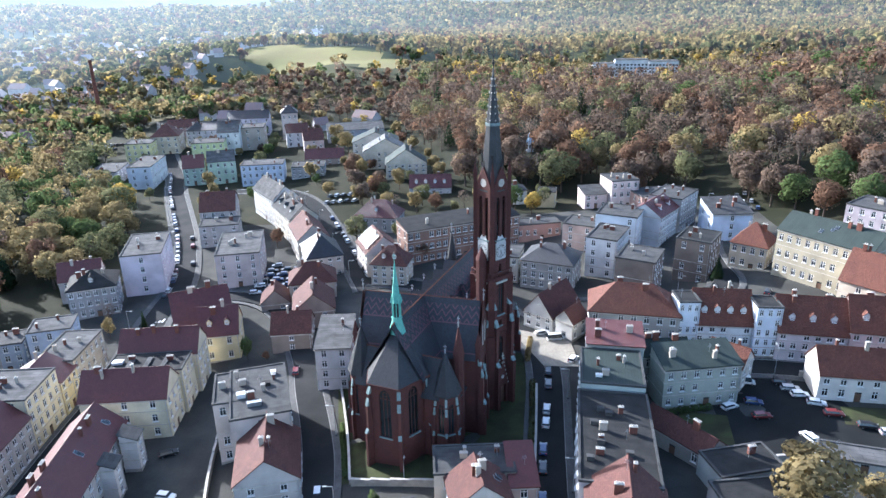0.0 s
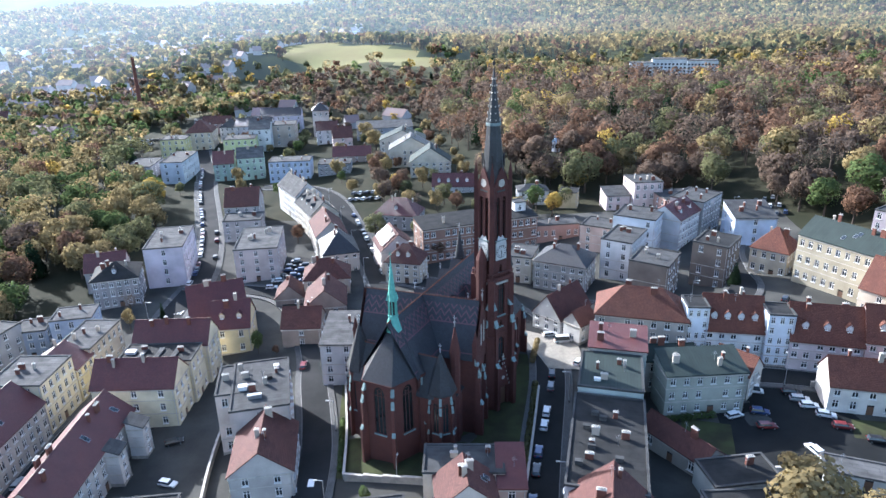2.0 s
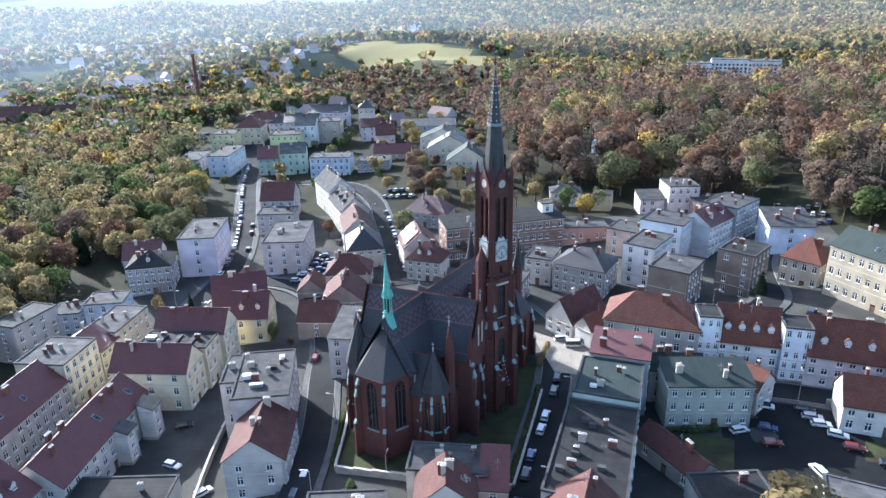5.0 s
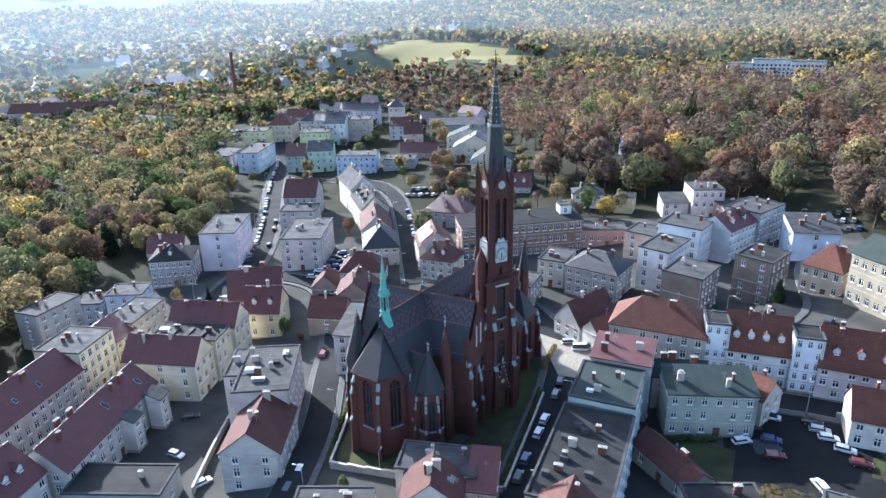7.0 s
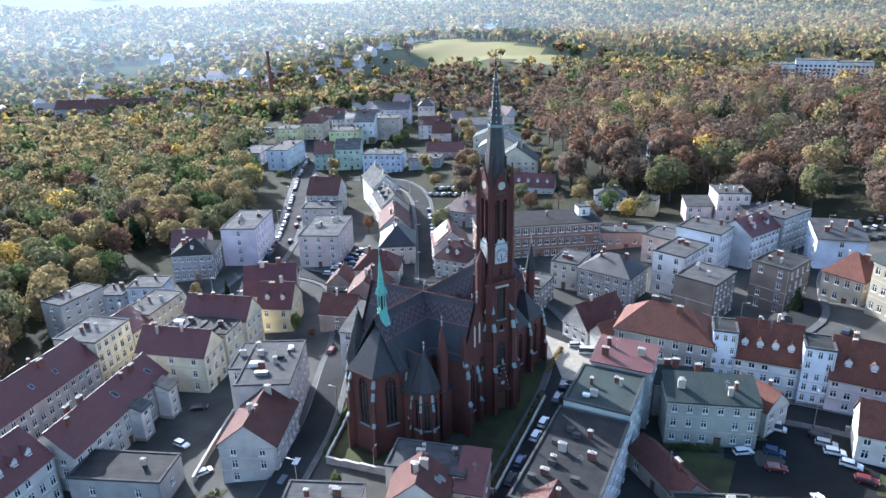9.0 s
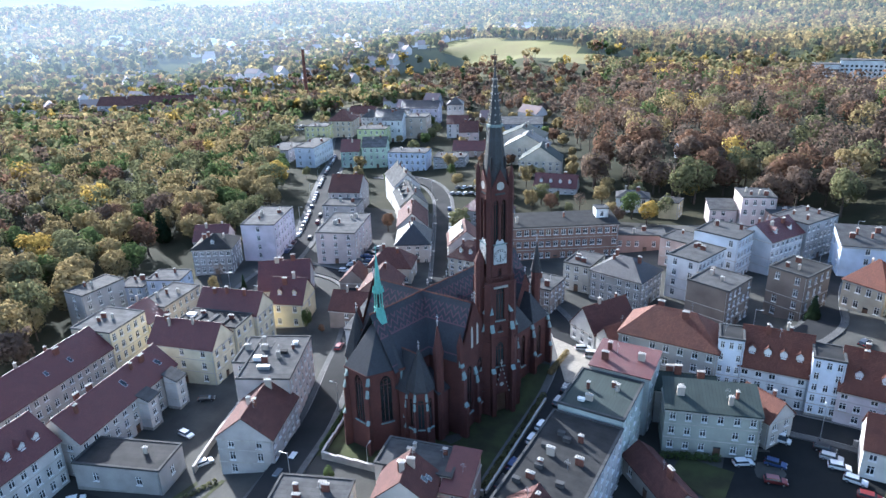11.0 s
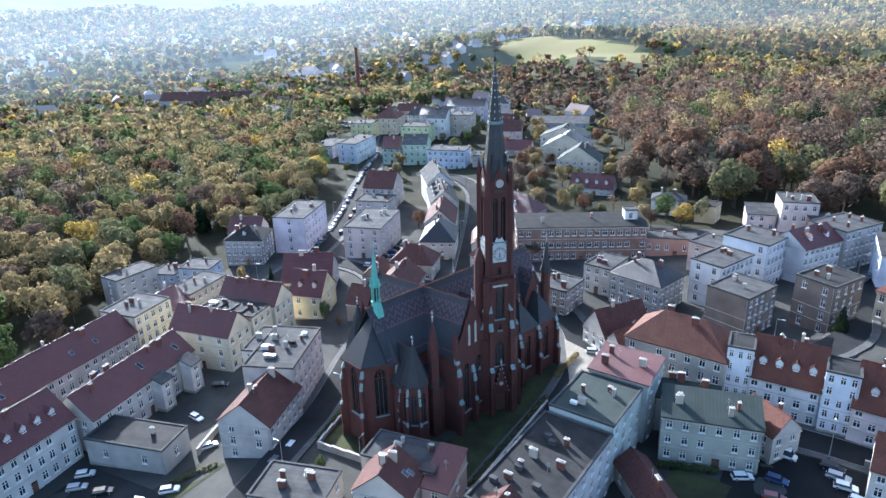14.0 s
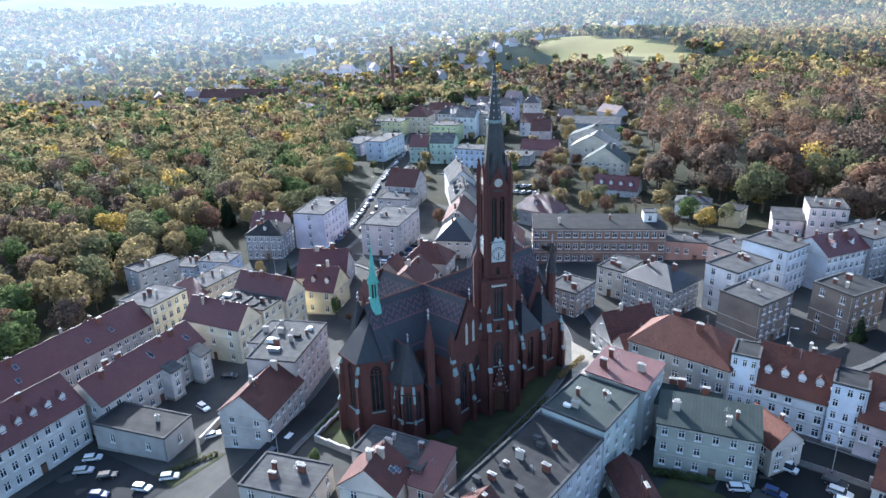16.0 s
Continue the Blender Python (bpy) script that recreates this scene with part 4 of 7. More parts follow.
def zigzag_slate():
    m = courses("patterned_church_slate", (.034, .036, .044), (.02, .021, .028), (.5, .5, .5), .28, .28, .02, .55, .4, .6, .45)
    n, l = m.node_tree.nodes, m.node_tree.links
    b = n["Principled BSDF"]
    old = b.inputs["Base Color"].links[0].from_socket
    tc, sep = n.new("ShaderNodeTexCoord"), n.new("ShaderNodeSeparateXYZ")
    l.new(tc.outputs["UV"], sep.inputs[0])

    def calc(op, a, c=None, k=None):
        q = n.new("ShaderNodeMath"); q.operation = op
        for i, val in enumerate((a, c, k)):
            if val is None:
                continue
            if isinstance(val, (int, float)):
                q.inputs[i].default_value = val
            else:
                l.new(val, q.inputs[i])
        return q.outputs[0]

    tri = calc("ABSOLUTE", calc("SUBTRACT", calc("FRACT", calc("DIVIDE", sep.outputs[0], 1.7)), 0.5))
    lift = calc("ADD", sep.outputs[1], calc("MULTIPLY", tri, 2.6))
    stripe = calc("LESS_THAN", calc("FRACT", calc("DIVIDE", lift, 1.5)), 0.3)
    band = calc("MULTIPLY", calc("GREATER_THAN", sep.outputs[1], 6.9), calc("LESS_THAN", sep.outputs[1], 10.3))
    rim = calc("LESS_THAN", calc("ABSOLUTE", calc("SUBTRACT", sep.outputs[1], 6.75)), 0.14)
    low = calc("LESS_THAN", calc("ABSOLUTE", calc("SUBTRACT", sep.outputs[1], 1.2)), 0.12)
    mask = calc("MAXIMUM", calc("MULTIPLY", stripe, band), calc("MAXIMUM", rim, low))
    mix = n.new("ShaderNodeMix"); mix.data_type = "RGBA"
    mix.inputs["B"].default_value = lin((.10, .04, .05))
    l.new(mask, mix.inputs["Factor"]); l.new(old, mix.inputs["A"]); l.new(mix.outputs["Result"], b.inputs["Base Color"])
    return m


M_ZIG = zigzag_slate()


def lancet_pane(parent, a, b, u, z0, z1, w, depth=0.35, name="lancet_window", mat=None, lights=2):
    """Leaded glass with mullions, set into a pointed opening of the wall from a to b."""
    a, b = Vector(a), Vector(b)
    e = (b - a).normalized()
    inn = Vector((-e.y, e.x))
    p = a + e * u + inn * (depth - .1)
    rise = w * .85
    s = Shape()
    zs = z1 - rise
    prof = [(-w / 2, z0), (w / 2, z0), (w / 2, zs)] + [(w / 2 - w / 2 * (1 - math.cos(k * math.pi / 10)), zs + rise * math.sin(k * math.pi / 10) ** .9) for k in range(1, 6)]
    prof += [(-x, z) for x, z in reversed(prof[2:-1])]
    s.face([(x, 0, z) for x, z in prof], 0)
    s.face([(x, .06, z) for x, z in reversed(prof)], 0)
    ob = part(name, s, [mat or M_LEAD], parent, at=pose(p.x, p.y, 0, 0, 0, math.degrees(math.atan2(e.y, e.x))))
    t = Shape()
    for k in range(1, lights):
        x = -w / 2 + w * k / lights
        t.box(x - .06, -.12, z0, x + .06, -.005, zs + rise * .45)
    t.box(-w / 2, -.11, zs - .06, w / 2, -.006, zs + .06)
    for k in range(8):
        ang = k * math.pi / 4
        cx, cz, rr = 0, zs + rise * .5, w * .17
        x0, zz0, x1, zz1 = cx + rr * math.cos(ang), cz + rr * math.sin(ang), cx + rr * math.cos(ang + .8), cz + rr * math.sin(ang + .8)
        t.face([(x0, -.09, zz0), (x1, -.09, zz1), (x1 * 1.35, -.09, cz + (zz1 - cz) * 1.35), (x0 * 1.35, -.09, cz + (zz0 - cz) * 1.35)])
    part("tracery", t, M_BRICK, ob)
    return ob


def lancet_wall(parent, walls, a, b, zb, zt, wins, depth=.4):
    """wins: (u, z0, z1, width)"""
    facade(walls, a, b, zb, zt, [(u - w / 2, u + w / 2, z0, z1, 1) for u, z0, z1, w in wins], depth)
    for u, z0, z1, w in wins:
        lancet_pane(parent, a, b, u, z0, z1, w, depth, lights=3 if w > 1.6 else 2)
        e = (Vector(b) - Vector(a)).normalized()
        inn = Vector((-e.y, e.x))
        p = Vector(a) + e * u - inn * .1
        part("window_sill", Shape().box(-w / 2 - .2, -.18, z0 - .22, w / 2 + .2, .22, z0 - .02), M_STONECAP, parent, at=pose(p.x, p.y, 0, 0, 0, math.degrees(math.atan2(e.y, e.x))))


def buttress(parent, x, y, ang, h, deep=1.5, wide=.8, caps=2):
    """A stepped pier that leans on a wall at (x, y) and points along ang, with pale sloped caps."""
    s, caps_made = Shape(), []
    s.box(0, -wide / 2, -.8, deep, wide / 2, h * .42)
    s.box(0, -wide / 2 + .04, h * .42, deep * .68, wide / 2 - .04, h * .78)
    s.box(0, -wide / 2 + .08, h * .78, deep * .4, wide / 2 - .08, h * .93)
    for z, d0, d1, hh in ((h * .42, deep * .68, deep, .8), (h * .78, deep * .4, deep * .68, 1.5), (h * .93, 0, deep * .4, 1.5)):
        w2 = wide / 2 + .03
        c = Shape()
        caps_made.append(c)
        c.face([(d1 + .05, -w2, z), (d1 + .05, w2, z), (d0, w2, z + hh), (d0, -w2, z + hh)])
        c.face([(d1 + .05, -w2, z), (d0, -w2, z + hh), (d0, -w2, z)])
        c.face([(d1 + .05, w2, z), (d0, w2, z), (d0, w2, z + hh)])
    ob = part("buttress", s, M_BRICK, parent, at=pose(x, y, 0, 0, 0, ang))
    for c in caps_made:
        part("buttress_cap", c, M_STONECAP, ob, "pale weathered cap")
    return ob


def finial(parent, x, y, z, h=1.6, mat=None, cross=True):
    s = Shape().prism(ring(.12, 6, 0, x, y), z - .5, z + h * .55).prism(ring(.22, 6, 0, x, y), z + h * .35, z + h * .45)
    if cross:
        s.box(x - .05, y - .05, z + h * .5, x + .05, y + .05, z + h * 1.15).box(x - .3, y - .05, z + h * .85, x + .3, y + .05, z + h * .93)
    return part("finial", s, mat or M_METAL, parent)


def gabled(parent, cx, cy, rot, length, half, zr=RIDGE, ze=EAVE, material_roof=None, walls_mat=True, name="roof"):
    """A steep roof along local x over a body of that length; returns the pose."""
    m = pose(cx, cy, 0, 0, 0, rot)
    r = Shape()
    o = .35
    drop = o * (zr - ze) / half
    sl = math.hypot(half + o, zr - ze + drop)
    for sg in (-1, 1):
        pts = [(-sg * length / 2, -sg * (half + o), ze - drop), (sg * length / 2, -sg * (half + o), ze - drop), (sg * length / 2, 0, zr), (-sg * length / 2, 0, zr)]
        r.face(pts, 0, [(0, 0), (length, 0), (length, sl), (0, sl)])
        r.face([(p[0], p[1], p[2] - .25) for p in reversed(pts)], 0)
    for sx in (-1, 1):
        r.face([(sx * length / 2, -half - o, ze - drop - .25), (sx * length / 2, -half - o, ze - drop), (sx * length / 2, 0, zr), (sx * length / 2, 0, zr - .3)])
        r.face([(sx * length / 2, half + o, ze - drop - .25), (sx * length / 2, 0, zr - .3), (sx * length / 2, 0, zr), (sx * length / 2, half + o, ze - drop)])
    ob = part(name, r, material_roof or M_ZIG, parent, at=m)
    cr = Shape()
    k = -length / 2
    while k < length / 2 - .3:
        cr.box(k, -.07, zr - .05, k + .30, .07, zr + .14).box(k + .1, -.04, zr + .14, k + .2, .04, zr + .3)
        k += .42
    part("ridge_crest", cr, M_BRICKCH, ob, "pierced brick ridge crest")
    return m


H = -.8
# nave with its south aisle of hipped chapels
NAVE_H, NAVE_END = 5.6, 31.0
walls = Shape()
naw = [(3.6 + 5.4 * k, 9.5, 15.8, 1.6) for k in range(5)]
lancet_wall(church, walls, (NAVE_H, 3), (NAVE_H, NAVE_END), H, EAVE, [(u, 11.8, 16.2, 1.5) for u, *_ in naw])
lancet_wall(church, walls, (NAVE_H, NAVE_END), (-NAVE_H, NAVE_END), H, EAVE, [(5.6, 5.0, 14.5, 3.0)])
facade(walls, (-NAVE_H, NAVE_END), (-NAVE_H, -13.5), H, EAVE, [])
facade(walls, (NAVE_H, -13.5), (NAVE_H, 3), H, EAVE, [])
walls.face([(NAVE_H, NAVE_END, EAVE), (-NAVE_H, NAVE_END, EAVE), (0, NAVE_END, RIDGE)])
part("nave_wall", walls, M_BRICK, church)
gabled(church, 0, 8.6, 90, 45.6, NAVE_H, name="nave_roof")
for sx in (1, -1):
    aw = Shape()
    A = [(sx * NAVE_H, 5), (sx * 10.4, 5), (sx * 10.4, 30), (sx * NAVE_H, 30)]
    if sx < 0:
        A = A[::-1]
    for k in range(4):
        a, b = A[k], A[(k + 1) % 4]
        ln = (Vector(a) - Vector(b)).length
        lancet_wall(church, aw, a, b, H, 13.0, [(ln * (j + .5) / 4, 3.5, 11.2, 1.7) for j in range(4)] if ln > 20 else ([] if k in (3,) else [(ln / 2, 3.5, 10.6, 1.6)]))
    part("aisle_wall", aw, M_BRICK, church)
    for j in range(4):
        y0, y1 = 5 + j * 6.25, 5 + (j + 1) * 6.25
        x0, x1, xm, ym = sx * (NAVE_H - 1), sx * 10.8, sx * 7.6, (y0 + y1) / 2
        rr = Shape()
        pts = [(x1, y0, 12.8), (x1, y1, 12.8), (xm, ym, 18.6)]
        p2 = [(x0, y0, 12.8), (x1, y0, 12.8), (xm, ym, 18.6), (x0, ym, 18.6)]
        p3 = [(x1, y1, 12.8), (x0, y1, 12.8), (x0, ym, 18.6), (xm, ym, 18.6)]
        for p in (pts, p2, p3):
            rr.face(p if sx > 0 else p[::-1])
        part("chapel_roof", rr, M_SLATE, church)
        finial(church, xm, ym, 18.6, 1.6)
        buttress(church, sx * 10.4, y0, 0 if sx > 0 else 180, 12.5)
    buttress(church, sx * 10.4, 30, 0 if sx > 0 else 180, 12.5)
# cross gables above the aisles
for sx in (-1, 1):
    for j in range(4):
        ym = 5 + (j + .5) * 6.25
        g = Shape()
        for sg in (-1, 1):
            pts = [(sx * 2.2, ym, 23.4), (sx * 6.4, ym, 23.4), (sx * 6.4, ym + sg * 2.7, 17.4), (sx * 5.2, ym + sg * 2.7, 17.4)]
            g.face(pts if sg * sx < 0 else pts[::-1], 0, [(0, 9.6), (4, 9.6), (4, 3), (1, 3)])
        part("cross_gable_roof", g, M_ZIG, church)
        w_ = Shape()
        w_.face([(sx * 6.2, ym - sx * 2.6, 12.6), (sx * 6.2, ym + sx * 2.6, 12.6), (sx * 6.2, ym + sx * 2.6, 17.6), (sx * 6.2, ym, 23.2), (sx * 6.2, ym - sx * 2.6, 17.6)])
        part("cross_gable_wall", w_, M_BRICK, church)
        finial(church, sx * 6.2, ym, 23.2, 1.2)
# west turrets
for sx in (-1, 1):
    x, y = sx * 6.2, 31.4
    t = part("west_turret", Shape().prism(ring(1.1, 8, .39, x, y), H, 22), M_BRICK, church)
    part("turret_spirelet", Shape().prism(ring(1.35, 8, .39, x, y), 22, 22.4).cone(ring(1.2, 8, .39, x, y), 22.4, (x, y, 29.5)), M_SLATE, t)
    finial(church, x, y, 29.4, 1.4)
# transept
TR, TL = 8.0, 24.6
tm = pose(-.2, 0, 0, 0, 0, TR)
tw = Shape()


def tp(x, y):
    v = tm @ Vector((x, y, 0))
    return (v.x, v.y)


TH = 5.3
ends = [tp(-TL / 2, -TH), tp(TL / 2, -TH), tp(TL / 2, TH), tp(-TL / 2, TH)]
lancet_wall(church, tw, ends[1], ends[2], H, EAVE, [(3.3, 3.2, 13.8, 2.0), (7.3, 3.2, 13.8, 2.0)])
facade(tw, ends[0], ends[1], H, EAVE, [])
facade(tw, ends[2], ends[3], H, EAVE, [])
lancet_wall(church, tw, ends[3], ends[0], H, EAVE, [(3.3, 3.2, 13.8, 2.0), (7.3, 3.2, 13.8, 2.0)])
for sx in (-1, 1):
    x = sx * (TL / 2)
    for xx in (x, x - sx * .5):
        g = [(*tp(xx, -TH * sx), EAVE), (*tp(xx, TH * sx), EAVE), (*tp(xx, 0), RIDGE + .6)]
        tw.face(g if xx == x else g[::-1])
part("transept_wall", tw, M_BRICK, church)
gabled(church, -.2, 0, TR, TL - .9, TH, name="transept_roof")
for sx in (-1, 1):
    for k, (yy, zz) in enumerate(((-1.0, 17.4), (1.0, 17.4))):
        p = tp(sx * (TL / 2 + .03), yy)
        part("blind_lancet", Shape().box(-.3, -.06, zz, .3, .06, zz + 3.9).cone([(-.3, -.06), (.3, -.06), (.3, .06), (-.3, .06)], zz + 3.9, (0, 0, zz + 4.7)), M_STONE, church, "pale blind lancet panel", pose(*p, 0, 0, 0, TR + 90))
    for yy in (-TH, TH):
        p = tp(sx * TL / 2, yy)
        buttress(church, *p, TR + (0 if sx > 0 else 180), 16.5, 1.6, 1.0)
        pin = part("pinnacle", Shape().prism(ring(.6, 4, .785, *p), EAVE - 1, EAVE + 2.4).cone(ring(.75, 4, .785, *p), EAVE + 2.4, (*p, EAVE + 5.6)), M_BRICK, church)
    p = tp(sx * TL / 2, 0)
    finial(church, *p, RIDGE + .6, 1.8)
    p = tp(sx * TL / 2, 0)
    buttress(church, *p, TR + (0 if sx > 0 else 180), 12.0, 1.2, .8)
# choir and apse
ap = [(5.7, -12.2), (2.9, -18.2), (-2.9, -18.2), (-5.7, -12.2)]
aw = Shape()
lancet_wall(church, aw, ap[1], ap[0], H, EAVE, [(3.3, 5.6, 15.6, 2.3)])
lancet_wall(church, aw, ap[2], ap[1], H, EAVE, [(2.9, 5.6, 15.6, 2.3)])
lancet_wall(church, aw, ap[3], ap[2], H, EAVE, [(3.3, 5.6, 15.6, 2.3)])
part("apse_wall", aw, M_BRICK, church)
ar = Shape()
apex = (0, -11.6, RIDGE - .1)
ring_e = [(x * 1.08, (y + 11.6) * 1.07 - 11.6) for x, y in [(5.7, -11.6)] + ap + [(-5.7, -11.6)]]
for k in range(5):
    a, b = ring_e[k + 1], ring_e[k]
    ar.face([(*a, EAVE - .3), (*b, EAVE - .3), apex])
part("apse_roof", ar, M_SLATE, church)
bd = Shape()
for k in range(5):
    a, b = Vector(ring_e[k + 1]), Vector(ring_e[k])
    e = (b - a).normalized()
    out = Vector((e.y, -e.x)) * .12
    bd.prism([tuple(a + out), tuple(b + out), tuple(b - out * 4), tuple(a - out * 4)], EAVE - .75, EAVE - .32)
part("eaves_frieze", bd, M_BRICK, church)
for (x, y), ang in zip(ap, (-40, -68, -112, -140)):
    buttress(church, x, y, ang, 15.6, 1.5, .6)
for x, y, z in ((1.8, -14.6, 20.4), (-1.8, -14.6, 20.4)):
    part("vent_dormer", Shape().cone([(x - .35, y - .5), (x + .35, y - .5), (x + .35, y + .6), (x - .35, y + .6)], z - .2, (x, y, z + .9)), M_METAL, church)
# side chapels with pyramid roofs
for cx, cy, r, tip, ev in ((8.9, -10.8, 2.7, 21.2, 13.4), (-8.6, -10.2, 2.8, 23.5, 14.0)):
    pts = ring(r, 8, math.pi / 8, cx, cy)
    cw = Shape()
    ch = part("chapel", Shape().box(min(cx, 0) * .9 + .5, cy - 2, H, max(cx, 0) * .9 + .5, cy + 2.5, 12.6), M_BRICK, church)
    for k in range(8):
        a, b = pts[k], pts[(k + 1) % 8]
        ln = (Vector(a) - Vector(b)).length
        outward = (Vector(a) + Vector(b)) / 2 - Vector((cx, cy))
        vis = outward.y < .5 * r and outward.x * cx > -2
        lancet_wall(church, cw, a, b, H, ev, [(ln / 2, 5.2, 11.6, 1.1)] if vis else [])
        if vis:
            buttress(church, *a, math.degrees(math.atan2(a[1] - cy, a[0] - cx)), 12.2, .8, .4)
    part("chapel_wall", cw, M_BRICK, church)
    rp = ring(r + .3, 8, math.pi / 8, cx, cy)
    part("chapel_roof", Shape().prism(rp, ev - .3, ev).cone(rp, ev, (cx, cy, tip)), M_SLATE, church)
    finial(church, cx, cy, tip - .2, 1.5)
# gabled links from the choir to the chapels, low vestries and stair turret
for sx in (1, -1):
    part("link_wall", Shape().box(min(sx * 5, sx * 8.4), -13.2, H, max(sx * 5, sx * 8.4), -7.6, 13.6), M_BRICK, church)
    gabled(church, sx * 5.0, -10.4, 0, 7.4, 2.9, 19.4, 13.4, M_SLATE, name="link_roof")
    vs = Shape().box(min(sx * 5, sx * 10.4), -7.6, H, max(sx * 5, sx * 10.4), -4.6, 10.4)
    part("vestry_wall", vs, M_BRICK, church)
    part("vestry_roof", Shape().slab([(sx * 5.4, -7.9, 13.4), (sx * 5.4, -4.4, 13.4), (sx * 10.8, -4.4, 10.5), (sx * 10.8, -7.9, 10.5)][::-sx], .2), M_SLATE, church)
tx, ty = 9.9, -6.6
tt = part("stair_turret", Shape().prism(ring(1.0, 8, .39, tx, ty), H, 18.5).prism(ring(1.12, 8, .39, tx, ty), 18.5, 18.9), M_BRICK, church)
part("turret_spirelet", Shape().cone(ring(1.1, 8, .39, tx, ty), 18.9, (tx, ty, 25.0)), M_BRICK, tt)
finial(church, tx, ty, 24.6, 1.8)
# copper ridge turret over the choir
sx_, sy_ = 0.0, -11.8
sp = part("ridge_turret", Shape().prism(ring(1.55, 8, .39, sx_, sy_), 24.2, 27.0, 0, ring(.85, 8, .39, sx_, sy_)).prism(ring(1.0, 8, .39, sx_, sy_), 27.0, 27.3), M_COPPER, church, "green copper ridge turret")
for k in range(8):
    a = .39 + k * math.pi / 4
    part("column", Shape().prism(ring(.11, 6, 0, sx_ + .75 * math.cos(a), sy_ + .75 * math.sin(a)), 27.3, 30.4), M_COPPER, sp)
    gx, gy = sx_ + .82 * math.cos(a + .39), sy_ + .82 * math.sin(a + .39)
    part("gablet", Shape().cone(ring(.36, 4, a + .39, gx, gy), 30.3, (gx, gy, 31.8)), M_COPPER, sp)
part("core", Shape().prism(ring(.5, 8, .39, sx_, sy_), 27.3, 30.4), M_DARKMETAL, sp)
part("needle", Shape().prism(ring(.92, 8, .39, sx_, sy_), 30.4, 30.7).cone(ring(.78, 8, .39, sx_, sy_), 30.7, (sx_, sy_, 38.6)), M_COPPER, sp)
part("turret_cross", Shape().box(sx_ - .04, sy_ - .04, 38.2, sx_ + .04, sy_ + .04, 39.6).box(sx_ - .28, sy_ - .04, 39.0, sx_ + .28, sy_ + .04, 39.1), M_COPPER, sp)

# ---- bell tower ----
tower = thing("bell_tower", "tall brick bell tower with clock faces and dark slate spire", "tower", pose(0, 0, 4.0, 0, 0, -45.5 + 90))
S0, S1 = 2.65, 2.3
SQ0, SQ1 = ring(S0 * math.sqrt(2), 4, -3 * math.pi / 4), ring(S1 * math.sqrt(2), 4, -3 * math.pi / 4)
tw = Shape()
for k in range(4):
    a, b = SQ0[k], SQ0[(k + 1) % 4]
    ln = 2 * S0
    low = [(ln / 2, 10.6, 16.0, 1.9), (ln / 2, 18.5, 19.8, .7), (ln / 2, 21.0, 28.2, 1.8)]
    lancet_wall(tower, tw, a, b, H, 29.4, low, .55)
    a, b = SQ1[k], SQ1[(k + 1) % 4]
    lancet_wall(tower, tw, a, b, 29.4, 47.4, [(S1, 30.2, 31.9, .75), (S1 - .78, 37.0, 45.6, .95), (S1 + .78, 37.0, 45.6, .95)], .5)
part("tower_wall", tw, M_BRICK, tower)
part("string_course", Shape().prism(ring(S0 * 1.414 + .25, 4, -3 * math.pi / 4), 16.6, 17.0).prism(ring(S0 * 1.414 + .25, 4, -3 * math.pi / 4), 20.2, 20.5), M_BRICK, tower)
